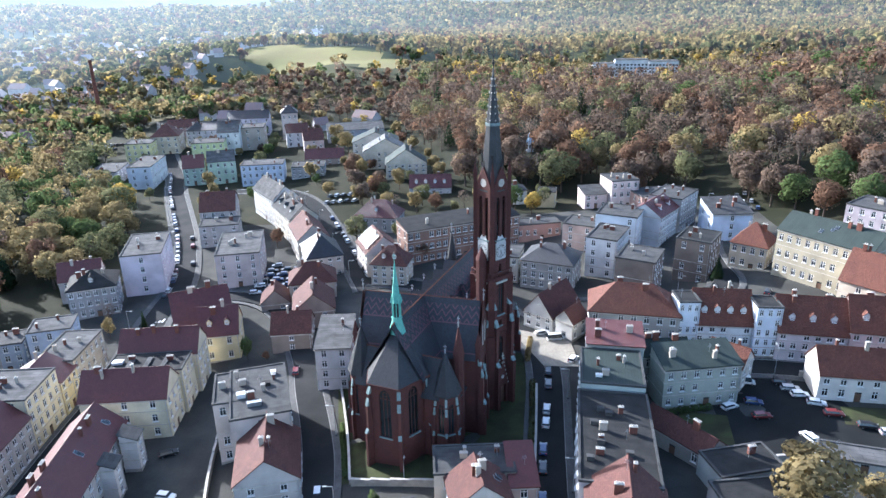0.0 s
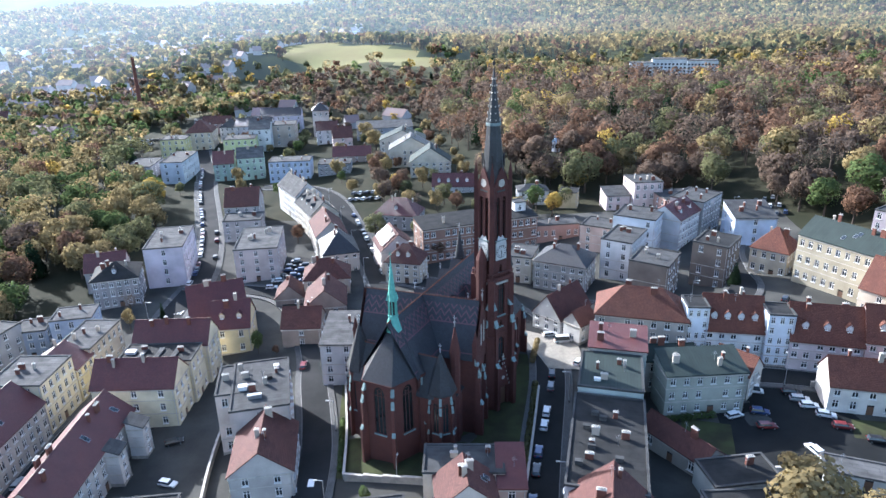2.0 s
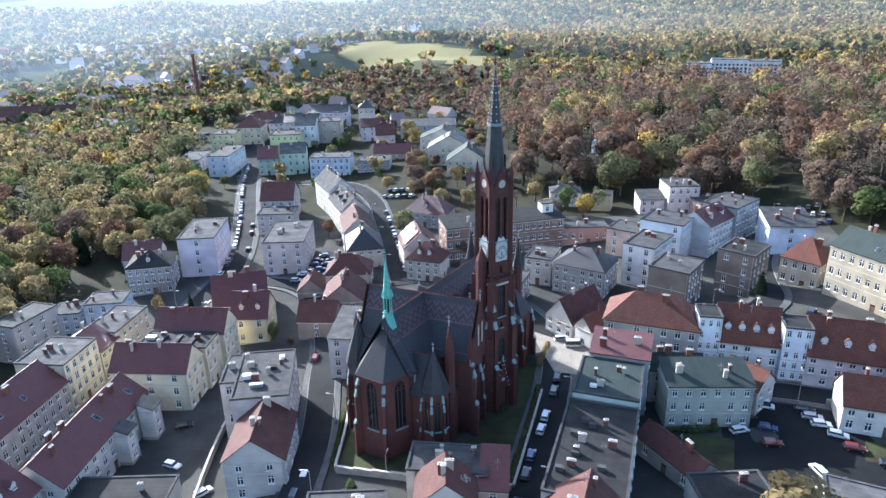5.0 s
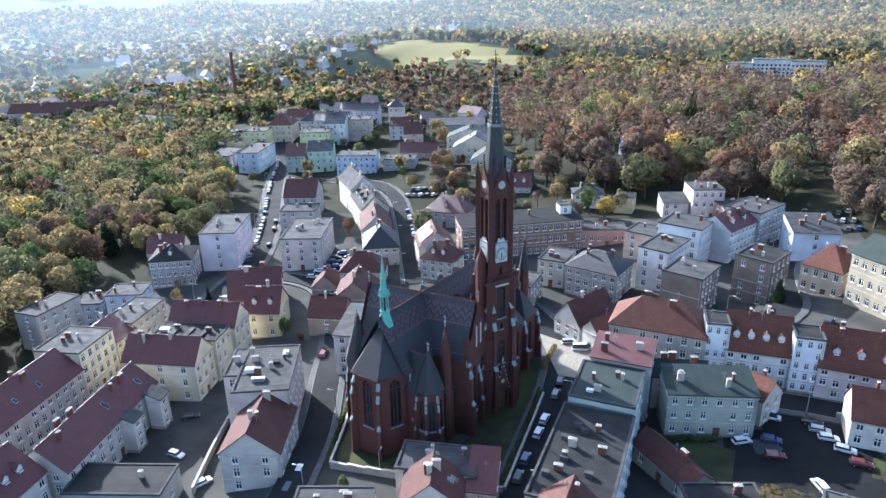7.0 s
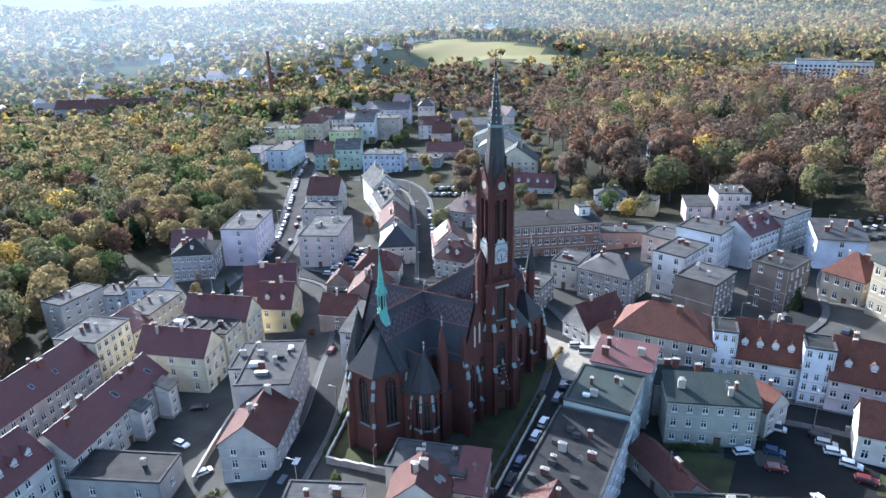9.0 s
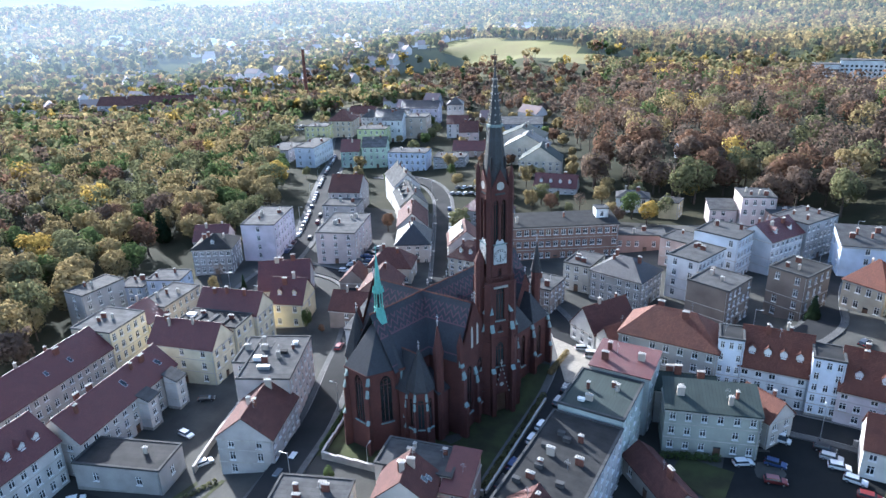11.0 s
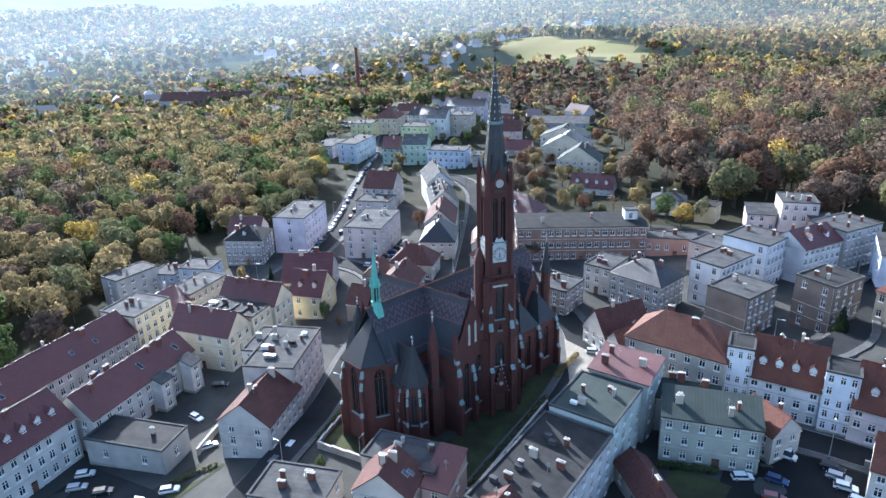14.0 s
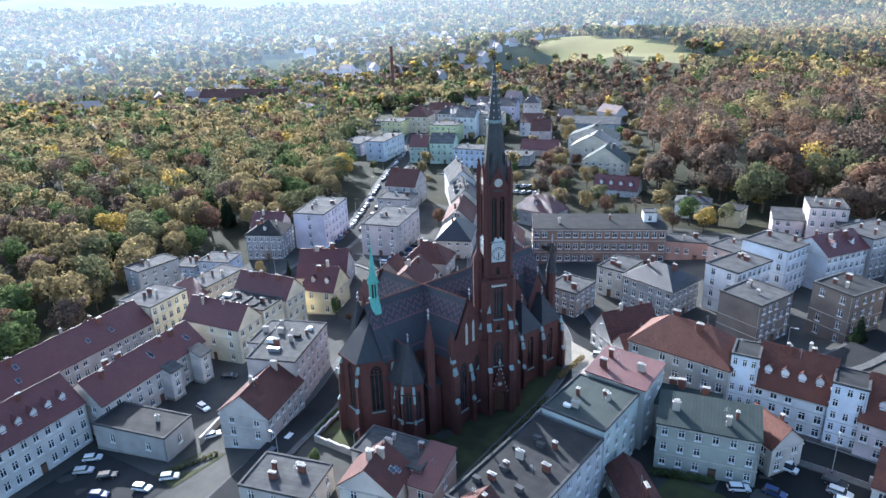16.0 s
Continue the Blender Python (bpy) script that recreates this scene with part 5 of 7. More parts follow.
for k in range(4):
    rot = k * 90
    m = pose(0, 0, 0, 0, 0, rot)
    # gallery
    gal = Shape().box(-S0 - .25, -S0 - .35, 28.6, S0 + .25, -S0 + .3, 29.3)
    gal.box(-S0 - .25, -S0 - .32, 30.2, S0 + .25, -S0 - .12, 30.4)
    for j in range(9):
        x = -S0 + j * 2 * S0 / 8
        gal.box(x - .1, -S0 - .3, 29.3, x + .1, -S0 - .14, 30.2)
    part("gallery", gal, M_BRICK, tower, at=m)
    part("stone_frieze", Shape().box(-1.5, -S0 - .37, 28.0, 1.5, -S0 - .02, 28.35), M_STONE, tower, "pale dentil frieze", m)
    # clock
    ck = Shape().box(-1.35, -S1 - .22, 32.9, 1.35, -S1 - .01, 36.3)
    ck.face([(-1.35, -S1 - .22, 36.3), (1.35, -S1 - .22, 36.3), (.55, -S1 + .05, 37.8), (-.55, -S1 + .05, 37.8)])
    clock = part("clock_face", ck, M_CLOCK, tower, "white square clock face", m)
    dial = Shape()
    for j in range(24):
        a0, a1 = j * math.pi / 12, (j + 1) * math.pi / 12
        dial.face([(r_ * math.cos(a_), -S1 - .236, 34.6 + r_ * math.sin(a_)) for r_, a_ in ((1.18, a0), (1.18, a1), (1.28, a1), (1.28, a0))])
        if j % 2 == 0:
            c, s_ = math.cos(a0), math.sin(a0)
            dial.face([(r_ * c + o_ * -s_, -S1 - .236, 34.6 + r_ * s_ + o_ * c) for r_, o_ in ((.8, -.07), (1.1, -.07), (1.1, .07), (.8, .07))])
    for ang, ln, wd in ((-92, .95, .07), (-84, .62, .09)):
        c, s_ = math.cos(radians(ang)), math.sin(radians(ang))
        dial.face([(r_ * c + o_ * -s_, -S1 - .25, 34.6 + r_ * s_ + o_ * c) for r_, o_ in ((-.2, -wd), (ln, -wd), (ln, wd), (-.2, wd))])
    part("dial", dial, M_DARKMETAL, clock)
    # gable over each face
    gb = Shape()
    for y in (-S1 - .12, -S1 + .18):
        f = [(-S1 + .1, y, 47.0), (S1 - .1, y, 47.0), (0, y, 51.4)]
        gb.face(f if y < -S1 else f[::-1])
    for sg in (-1, 1):
        gb.face([(sg * (S1 - .1), -S1 - .12, 47.0), (sg * (S1 - .1), -S1 + .18, 47.0), (0, -S1 + .18, 51.4), (0, -S1 - .12, 51.4)][::sg])
    ga = part("gable", gb, M_BRICK, tower, at=m)
    ros = Shape()
    ros.face([(.78 * math.cos(j * math.pi / 8), -S1 - .135, 48.3 + .78 * math.sin(j * math.pi / 8)) for j in range(16)])
    part("rosette", ros, M_STONE, ga, "pale round rosette")
    part("gable_finial", Shape().prism(ring(.1, 6, 0, 0, -S1), 51.2, 52.8).box(-.25, -S1 - .06, 52.0, .25, -S1 + .06, 52.15), M_DARKMETAL, ga)
    # corner piers with pinnacles
    for (r0, z0, z1, hw) in ((S0 * 1.414 + .1, H, 17, .75), (S0 * 1.414 - .05, 17, 29.2, .6), (S1 * 1.414 - .05, 29.2, 47.6, .42)):
        part("corner_pier", Shape().prism(ring(hw * 1.414, 4, 0, r0 * math.cos(math.pi / 4), -r0 * math.sin(math.pi / 4)), z0, z1), M_BRICK, tower, at=m)
    px, py = S1, -S1
    pn = part("pinnacle", Shape().prism(ring(.5, 4, 0, px, py), 47.6, 49.6).cone(ring(.58, 4, 0, px, py), 49.6, (px, py, 52.6)), M_BRICK, tower, at=m)
    for ang in (0, 90):
        ox, oy = (S0 - .1, -S0 + .45) if ang == 0 else (S0 - .45, -S0 + .1)
        b_ = buttress(tower, 0, 0, 0, 24.5, 2.2, .8)
        b_.matrix_basis = m @ pose(ox, oy, 0, 0, 0, 0 if ang == 0 else -90)
# portal on the street side
pt = Shape().box(-1.6, -S0 - .9, H, -1.1, -S0 + .1, 4.6).box(1.1, -S0 - .9, H, 1.6, -S0 + .1, 4.6)
for y in (-S0 - .9,):
    pt.face([(-1.7, y, 4.6), (1.7, y, 4.6), (0, y, 10.9)])
for sg in (-1, 1):
    pt.face([(sg * 1.7, -S0 - .9, 4.6), (sg * 1.7, -S0 + .1, 4.6), (0, -S0 + .1, 10.9), (0, -S0 - .9, 10.9)][::sg])
po = part("portal", pt, M_BRICK, tower)
part("portal_door", Shape().box(-1.1, -S0 - .3, H, -.03, -S0 - .1, 4.0).box(.03, -S0 - .3, H, 1.1, -S0 - .1, 4.0).face([(-1.1, -S0 - .3, 4.0), (1.1, -S0 - .3, 4.0), (0, -S0 - .3, 5.6)]), M_BROWNPAINT, po, "dark wooden double door")
for k in range(6):
    for sg in (-1, 1):
        x, z = sg * (1.7 - k * .29), 4.7 + k * 1.05
        part("crocket", Shape().prism(ring(.13, 5, 0, x, -S0 - .85), z, z + .35), M_STONE, po)
part("portal_finial", Shape().prism(ring(.1, 6, 0, 0, -S0 - .8), 10.8, 12.4).box(-.28, -S0 - .86, 11.6, .28, -S0 - .74, 11.8), M_STONE, po)
part("portal_rosette", Shape().face([(.45 * math.cos(j * math.pi / 6), -S0 - .915, 6.8 + .45 * math.sin(j * math.pi / 6)) for j in range(12)]), M_STONE, po)
# spire
o8 = math.pi / 8
spire = part("spire", Shape().prism(ring(2.55, 8, o8), 46.6, 47.6).prism(ring(2.45, 8, o8), 47.6, 59.0, 0, ring(1.32, 8, o8), False).cone(ring(1.28, 8, o8), 59.3, (0, 0, 70.2)), M_SPIRE, tower, "dark spire with crockets")
part("spire_collar", Shape().prism(ring(1.5, 8, o8), 58.9, 59.4), M_STONECAP, spire)
for k in range(8):
    a = o8 + k * math.pi / 4
    for j in range(7):
        f = j / 8.5
        r_ = 1.3 * (1 - f) + .04
        z = 59.8 + f * 10.4
        part("crocket", Shape().prism(ring(.11, 4, a, r_ * math.cos(a), r_ * math.sin(a)), z, z + .3), M_STONE, spire)
    if k % 2 == 0:
        a2 = a + o8
        part("louvre", Shape().prism(ring(.2, 4, a2, 2.0 * math.cos(a2), 2.0 * math.sin(a2)), 51.2, 53.6), M_DARKMETAL, spire)
part("spire_cross", Shape().prism(ring(.16, 8), 69.6, 70.6).prism(ring(.3, 8), 69.9, 70.2).box(-.05, -.05, 70.2, .05, .05, 72.4).box(-.55, -.05, 71.4, .55, .05, 71.52), M_DARKMETAL, spire)
# stair turret and sacristy link between tower and transept
st = part("stair_turret", Shape().prism(ring(1.1, 8, o8, -3.4, -.5), H, 33.2).cone(ring(1.2, 8, o8, -3.4, -.5), 33.2, (-3.4, -.5, 36.0)), M_BRICK, tower)


# ---- ground, streets ----
def spread(near, step, far, grow=1.16):
    out = list(np.arange(-near, near + .1, step))
    k, s = near, step
    while k < far:
        s *= grow
        k += s
        out = [-k] + out + [k]
    return np.array(out)


gx_, gy_ = spread(336, 7, 3700), spread(336, 7, 3700)
gx_, gy_ = gx_, gy_ + 130
gy_ = gy_[gy_ > -700]
X, Y = np.meshgrid(gx_, gy_)
Z = ground_z(X, Y)
nx, ny = len(gx_), len(gy_)
idx = np.arange(nx * ny).reshape(ny, nx)
quads = np.stack([idx[:-1, :-1], idx[:-1, 1:], idx[1:, 1:], idx[1:, :-1]], -1).reshape(-1, 4)
me = bpy.data.meshes.new("ground")
me.from_pydata(np.stack([X, Y, Z], -1).reshape(-1, 3).tolist(), [], quads.tolist())
fx = (X[:-1, :-1] + X[1:, 1:]).ravel() / 2
fy = (Y[:-1, :-1] + Y[1:, 1:]).ravel() / 2
fr = np.hypot(fx, fy)
town = (fx > -120) & (fx < 100) & (fy > -80) & (fy < 125)
MEADOW = [(-278, 600), (-240, 672), (-150, 634), (-72, 566), (-84, 528), (-140, 532), (-190, 540), (-230, 556)]
meadow = np.array([inside(MEADOW, a_, b_) for a_, b_ in zip(fx, fy)])
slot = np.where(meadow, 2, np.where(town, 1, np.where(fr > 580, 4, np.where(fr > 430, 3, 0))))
M_YARD = material("yard_asphalt_and_gravel", (.07, .068, .06), (.04, .04, .036), .9, .09, 2.0, .25, .15, stain=.7)
M_WOODS = material("distant_woodland_floor", (.10, .085, .04), (.055, .058, .03), .95, .012, .2, 0, .1, stain=.7)


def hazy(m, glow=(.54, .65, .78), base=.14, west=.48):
    """Far valley haze painted as emission, stronger with distance from the town and towards the sun's side."""
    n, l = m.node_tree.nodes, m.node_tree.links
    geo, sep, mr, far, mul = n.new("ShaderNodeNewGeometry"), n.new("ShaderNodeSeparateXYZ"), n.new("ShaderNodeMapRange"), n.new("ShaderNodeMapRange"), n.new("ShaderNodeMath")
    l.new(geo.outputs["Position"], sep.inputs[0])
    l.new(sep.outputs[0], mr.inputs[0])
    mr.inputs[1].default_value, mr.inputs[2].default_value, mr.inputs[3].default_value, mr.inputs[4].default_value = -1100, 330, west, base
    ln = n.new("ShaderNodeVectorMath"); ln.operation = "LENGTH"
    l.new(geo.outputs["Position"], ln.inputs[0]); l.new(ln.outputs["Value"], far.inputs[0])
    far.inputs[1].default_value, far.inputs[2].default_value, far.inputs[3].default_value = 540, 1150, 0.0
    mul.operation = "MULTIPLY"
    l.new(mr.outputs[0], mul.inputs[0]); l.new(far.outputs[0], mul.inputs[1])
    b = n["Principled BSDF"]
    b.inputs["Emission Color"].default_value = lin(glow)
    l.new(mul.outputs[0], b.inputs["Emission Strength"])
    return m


# ground beyond 580 units glows with painted haze
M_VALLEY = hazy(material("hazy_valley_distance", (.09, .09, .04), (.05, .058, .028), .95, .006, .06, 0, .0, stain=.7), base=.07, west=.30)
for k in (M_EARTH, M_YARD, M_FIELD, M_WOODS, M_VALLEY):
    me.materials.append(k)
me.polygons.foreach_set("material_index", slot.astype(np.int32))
me.polygons.foreach_set("use_smooth", np.ones(len(quads), dtype=bool))
tagged(new("ground", me), "rolling town ground with yards, litter and meadow", "ground", kind="structure")

ROADS = []


def resample(pts, step=4.0):
    pts = [Vector(p) for p in pts]
    # rounded corners
    for _ in range(2):
        out = [pts[0]]
        for a, b in zip(pts, pts[1:]):
            out += [a * .75 + b * .25, a * .25 + b * .75]
        pts = out + [pts[-1]]
    dist = [0.0]
    for a, b in zip(pts, pts[1:]):
        dist.append(dist[-1] + (b - a).length)
    n = max(2, int(dist[-1] / step))
    t = np.linspace(0, dist[-1], n)
    xs, ys = np.interp(t, dist, [p.x for p in pts]), np.interp(t, dist, [p.y for p in pts])
    return [Vector((x, y)) for x, y in zip(xs, ys)]


def strip(name, pts, off, width, lift, mat, label, category, depth=.3):
    """A band that follows the line pts, off to its left, lying on the ground."""
    s = Shape()
    rows, run = [], 0.0
    for i, p in enumerate(pts):
        d = (pts[min(i + 1, len(pts) - 1)] - pts[max(i - 1, 0)]).normalized()
        nrm = Vector((-d.y, d.x))
        a, b = p + nrm * (off + width / 2), p + nrm * (off - width / 2)
        c = p + nrm * off
        z = max(gz(*a), gz(*b), gz(*c)) + lift
        if i:
            run += (p - pts[i - 1]).length
        rows.append(((a.x, a.y, z), (b.x, b.y, z), run))
    for (a, b, u0), (c, d, u1) in zip(rows, rows[1:]):
        s.face([b, d, c, a], 0, [(0, u0), (0, u1), (width, u1), (width, u0)])
        for p, q in ((a, c), (d, b)):
            s.face([p, q, (q[0], q[1], q[2] - depth), (p[0], p[1], p[2] - depth)])
    return tagged(new(name, s.mesh(name, [mat])), label, category, kind="structure")


def street(pts, width, pave=1.8, surface=None, label="worn grey asphalt street between kerbs"):
    line = resample(pts)
    ROADS.append((line, width / 2 + pave))
    strip("road", line, 0, width, .10, surface or M_ASPHALT, label, "road")
    if pave:
        for sg in (1, -1):
            strip("pavement", line, sg * (width / 2 + pave / 2 + .1), pave, .24, M_PAVE, "grey concrete slab pavement beside the street", "pavement", .4)
            strip("kerb", line, sg * (width / 2 + .06), .14, .235, M_KERB, "pale granite kerb along the street", "kerb")
    return line


CHURCH_ST = street([(5, -95), (8.2, -55), (9.6, -30), (11.4, -10), (13.2, 8), (12.6, 22), (6, 38), (-8, 52), (-24, 62), (-36, 66)], 6.4, 1.5)
WEST_ST = street([(-78, -100), (-85.5, -60), (-88, -30), (-91, -4), (-92.5, 22), (-96.5, 46), (-98.5, 70), (-112, 104), (-126, 132), (-149, 178), (-160, 206), (-178, 236), (-208, 300), (-232, 350)], 7.2, 1.8)
LEFT_ST = street([(-26, -95), (-29, -48), (-32, -24), (-36.6, -8), (-42.4, 8), (-45.5, 20), (-58, 46), (-70, 56), (-88, 60)], 6.0, 1.3)
MID_ST = street([(-36, 58), (-43, 76), (-52, 99), (-61.5, 122), (-74, 150), (-92, 168), (-118, 172)], 6.4, 1.3)
ROW_ST = street([(28, 12), (52, 9.6), (66, 8.0), (84, 4.5), (112, 0)], 6.0, 1.6)
EAST_ST = street([(14, 44), (34, 40), (54, 36), (66, 44), (67.5, 66), (70, 82), (80, 102), (90, 124)], 6.6, 1.6)


def yard(name, poly, mat, label, category, lift=.07):
    """A paved or grassed area, draped over the ground."""
    xs, ys = [p[0] for p in poly], [p[1] for p in poly]
    a = [Vector(p) for p in poly]
    n = 14
    s = Shape()
    grid = [[a[0] * (1 - i / n) * (1 - j / n) + a[1] * (i / n) * (1 - j / n) + a[2] * (i / n) * (j / n) + a[3] * (1 - i / n) * (j / n) for i in range(n + 1)] for j in range(n + 1)]
    for j in range(n):
        for i in range(n):
            q = [grid[j][i], grid[j][i + 1], grid[j + 1][i + 1], grid[j + 1][i]]
            s.face([(p.x, p.y, gz(*p) + lift) for p in q], 0, [(p.x, p.y) for p in q])
    return tagged(new(name, s.mesh(name, [mat])), label, category, kind="structure")


M_DARKASPHALT = material("dark_car_park_asphalt", (.02, .021, .021), (.013, .014, .014), .9, .12, 3.5, .2, .08, stain=.6)
yard("car_park", [(44, -22), (74, -22), (70, 5.5), (46, 5.2)], M_DARKASPHALT, "dark asphalt car park with gravel edges", "car park", .09)
yard("lawn", [(36.5, -13), (45, -19), (47, -8.5), (38, -7)], M_GRASS, "dark rough grass below the tenement", "lawn", .14)
yard("courtyard", [(-71, -38), (-48, -36), (-58, -7), (-70, -9)], M_YARD, "dark gravel courtyard between terraces", "courtyard", .08)
yard("courtyard", [(-68, -64), (-44, -60), (-44, -47), (-68, -47)], M_ASPHALT, "dark asphalt yard with parked cars", "courtyard", .08)
M_SQUARE = courses("sandy_square_paving", (.34, .31, .26), (.24, .22, .185), (.6, .58, .54), .4, .4, .02, .9, .25, .3, .1)
yard("square", [(12.5, 12), (21, 11.5), (20, 24), (5, 31)], M_SQUARE, "pale sandy paved square beside the church", "square", .27)
yard("churchyard", [(-28, -27), (6.5, -27), (9, 18), (-38, 22)], M_GRASS, "thin grass and worn earth round the church", "lawn", .05)
yard("lawn", [(-50, -47), (-43, -48), (-42, -36), (-48, -36)], M_GRASS, "bright green lawn beside the gable house", "lawn", .11)
yard("lawn", [(68, -12), (86, -14), (84, -7), (70, -6)], M_GRASS, "green lawn with shrubs beside the car park", "lawn", .11)
yard("parking_yard", [(-72, 58), (-62, 54), (-60, 82), (-72, 88)], M_ASPHALT, "grey parking yard behind the terrace", "car park", .08)
for k in range(8):
    c = Vector((-96.6, 44 + 0.0)) + Vector((1, .02)) * (k - 3.5) * .9
    tagged(new("zebra_stripe", Shape().box(c.x - .25, c.y - 1.6, gz(*c) + .04, c.x + .25, c.y + 1.6, gz(*c) + .16).mesh("zebra_stripe", [M_MARK])), "white painted zebra crossing stripe", "road marking", "zebra crossing", "structure")


# ---- walls, fences, lamps ----
def garden_wall(pts, h, label, mat=None, name="garden_wall"):
    line = resample(pts, 3.0)
    ob = thing(name, label, "wall", Matrix.Identity(4))
    for a, b in zip(line, line[1:]):
        d = (b - a).normalized()
        nrm = Vector((-d.y, d.x)) * .17
        z = min(gz(*a), gz(*b))
        part("wall_section", Shape().prism([tuple(a - nrm), tuple(b - nrm), tuple(b + nrm), tuple(a + nrm)], z - .4, z + h), mat or M_WALLSTONE, ob)
        part("wall_cap", Shape().prism([tuple(a - nrm * 1.4), tuple(b - nrm * 1.4), tuple(b + nrm * 1.4), tuple(a + nrm * 1.4)], z + h, z + h + .1), M_STONE, ob)
    return ob


garden_wall([(-25.5, -27.5), (-12, -28.4), (7.2, -27.6)], 1.5, "rough plastered churchyard wall with stone cap")
garden_wall([(-25.8, -27), (-29, -12), (-34, 6)], 1.1, "low churchyard wall beside the street")
garden_wall([(7.4, -27), (9.2, -8), (10.2, 4)], .9, "low churchyard wall beside the church street", name="churchyard_wall")
garden_wall([(-50.5, -35.5), (-55.2, -20.5), (-57.4, -8)], 1.8, "long grey courtyard wall")
garden_wall([(46, -24), (58, -22.6)], 1.6, "pale concrete wall of the car park")
garden_wall([(66.5, 4.8), (78, 3.6)], 1.4, "pale wall along the street row")


def street_lamp(x, y, h=7.5, rot=0):
    z = gz(x, y)
    ob = thing("street_lamp", "grey steel street lamp with curved arm", "street lamp", pose(x, y, z, 0, 0, rot), "street lamps")
    part("pole", Shape().prism(ring(.09, 8), -.3, h, 0, ring(.05, 8)), M_METAL, ob)
    part("arm", Shape().prism([(0, -.035), (1.2, -.035), (1.2, .035), (0, .035)], h - .1, h), M_METAL, ob)
    part("lamp_head", Shape().prism([(1.0, -.14), (1.7, -.1), (1.7, .1), (1.0, .14)], h - .08, h + .06), M_LAMP, ob)
    part("base", Shape().prism(ring(.16, 8), -.1, .5), M_DARKMETAL, ob)
    return ob


for line, off, step, rot in ((CHURCH_ST, -4.1, 7, 180), (WEST_ST, 4.4, 8, 0), (LEFT_ST, -3.9, 6, 180), (MID_ST, 4, 7, 0), (EAST_ST, 4.1, 7, 0), (ROW_ST, -3.9, 6, 90)):
    for i in range(2, len(line) - 1, step):
        d = (line[i + 1] - line[i]).normalized()
        p = line[i] + Vector((-d.y, d.x)) * off
        if p.y < 200:
            street_lamp(p.x, p.y, 7.5, rot)
street_lamp(-15.9, -26.9, 4.2, 90)


# ---- cars ----
def car_paint(name, col):
    m = material(name, col, tuple(c * .9 for c in col), .3, 1, 20, 0, .6, metal=.1, stain=.1)
    m.node_tree.nodes["Principled BSDF"].inputs["Coat Weight"].default_value = .5
    return m


def car_template(label, paint, long=4.3, tall=1.48, kind="hatch", plain=False):
    ob = thing("car", label, "car", pose(0, 0, -500), "parked cars")
    L, W = long / 2, .88
    s = Shape()
    prof = [(-L, .32), (-L, .78), (-L + .25, .92), (-L + .9 if kind != "van" else -L + .05, .95), (L - 1.25, .93), (L - .25, .76), (L, .6), (L, .3)]
    for y0, y1, k in ((-W, W, 0),):
        left = [(x, -W + .06 * (z < .5), z) for x, z in prof]
        right = [(x, W - .06 * (z < .5), z) for x, z in prof]
        s.face(left)
        s.face(right[::-1])
        for i in range(len(prof)):
            j = (i + 1) % len(prof)
            s.face([left[j], left[i], right[i], right[j]])
    part("body", s, paint, ob)
    r0, r1 = (-L + .12, L - 1.7) if kind != "van" else (-L + .1, L - 1.3)
    b0, b1 = (-L + .1, L - 1.15) if kind != "van" else (-L + .04, L - .8)
    base = [(b0, -W + .03), (b1, -W + .03), (b1, W - .03), (b0, W - .03)]
    top = [(r0 + .28, -W + .2), (r1, -W + .2), (r1, W - .2), (r0 + .28, W - .2)]
    part("glazing", Shape().prism(base, .92, tall - .08, 0, top), M_GLASS, ob)
    t2 = [(x + (.06 if x > 0 else -.06), y * 1.03) for x, y in top]
    part("roof", Shape().prism(t2, tall - .1, tall, 0, [(x * .97, y * .95) for x, y in t2]), paint, ob)
    for x in (-L + .78, L - .82):
        for y in (-W + .02, W - .02):
            wh = Shape()
            for k in range(10):
                a0, a1 = k * math.pi / 5, (k + 1) * math.pi / 5
                q = [(.31 * math.cos(a0), .31 * math.sin(a0)), (.31 * math.cos(a1), .31 * math.sin(a1))]
                wh.face([(q[0][0], -.1, q[0][1]), (q[0][0], .1, q[0][1]), (q[1][0], .1, q[1][1]), (q[1][0], -.1, q[1][1])])
                wh.face([(0, -.1, 0), (q[0][0], -.1, q[0][1]), (q[1][0], -.1, q[1][1])])
                wh.face([(0, .1, 0), (q[1][0], .1, q[1][1]), (q[0][0], .1, q[0][1])])
            w_ = part("wheel", wh, M_RUBBER, ob, at=pose(x, y, .31))
            if plain:
                continue
            part("rim", Shape().face([(.19 * math.cos(k * .785), math.copysign(.105, y), .19 * math.sin(k * .785)) for k in range(8)]), M_METAL, w_)
    for y in () if plain else (-.62, .62):
        part("headlight", Shape().box(L - .12, y - .18, .58, L + .012, y + .18, .72), M_LAMP, ob)
        part("tail_light", Shape().box(-L - .012, y - .14, .66, -L + .1, y + .14, .84), M_TAIL, ob)
    return ob


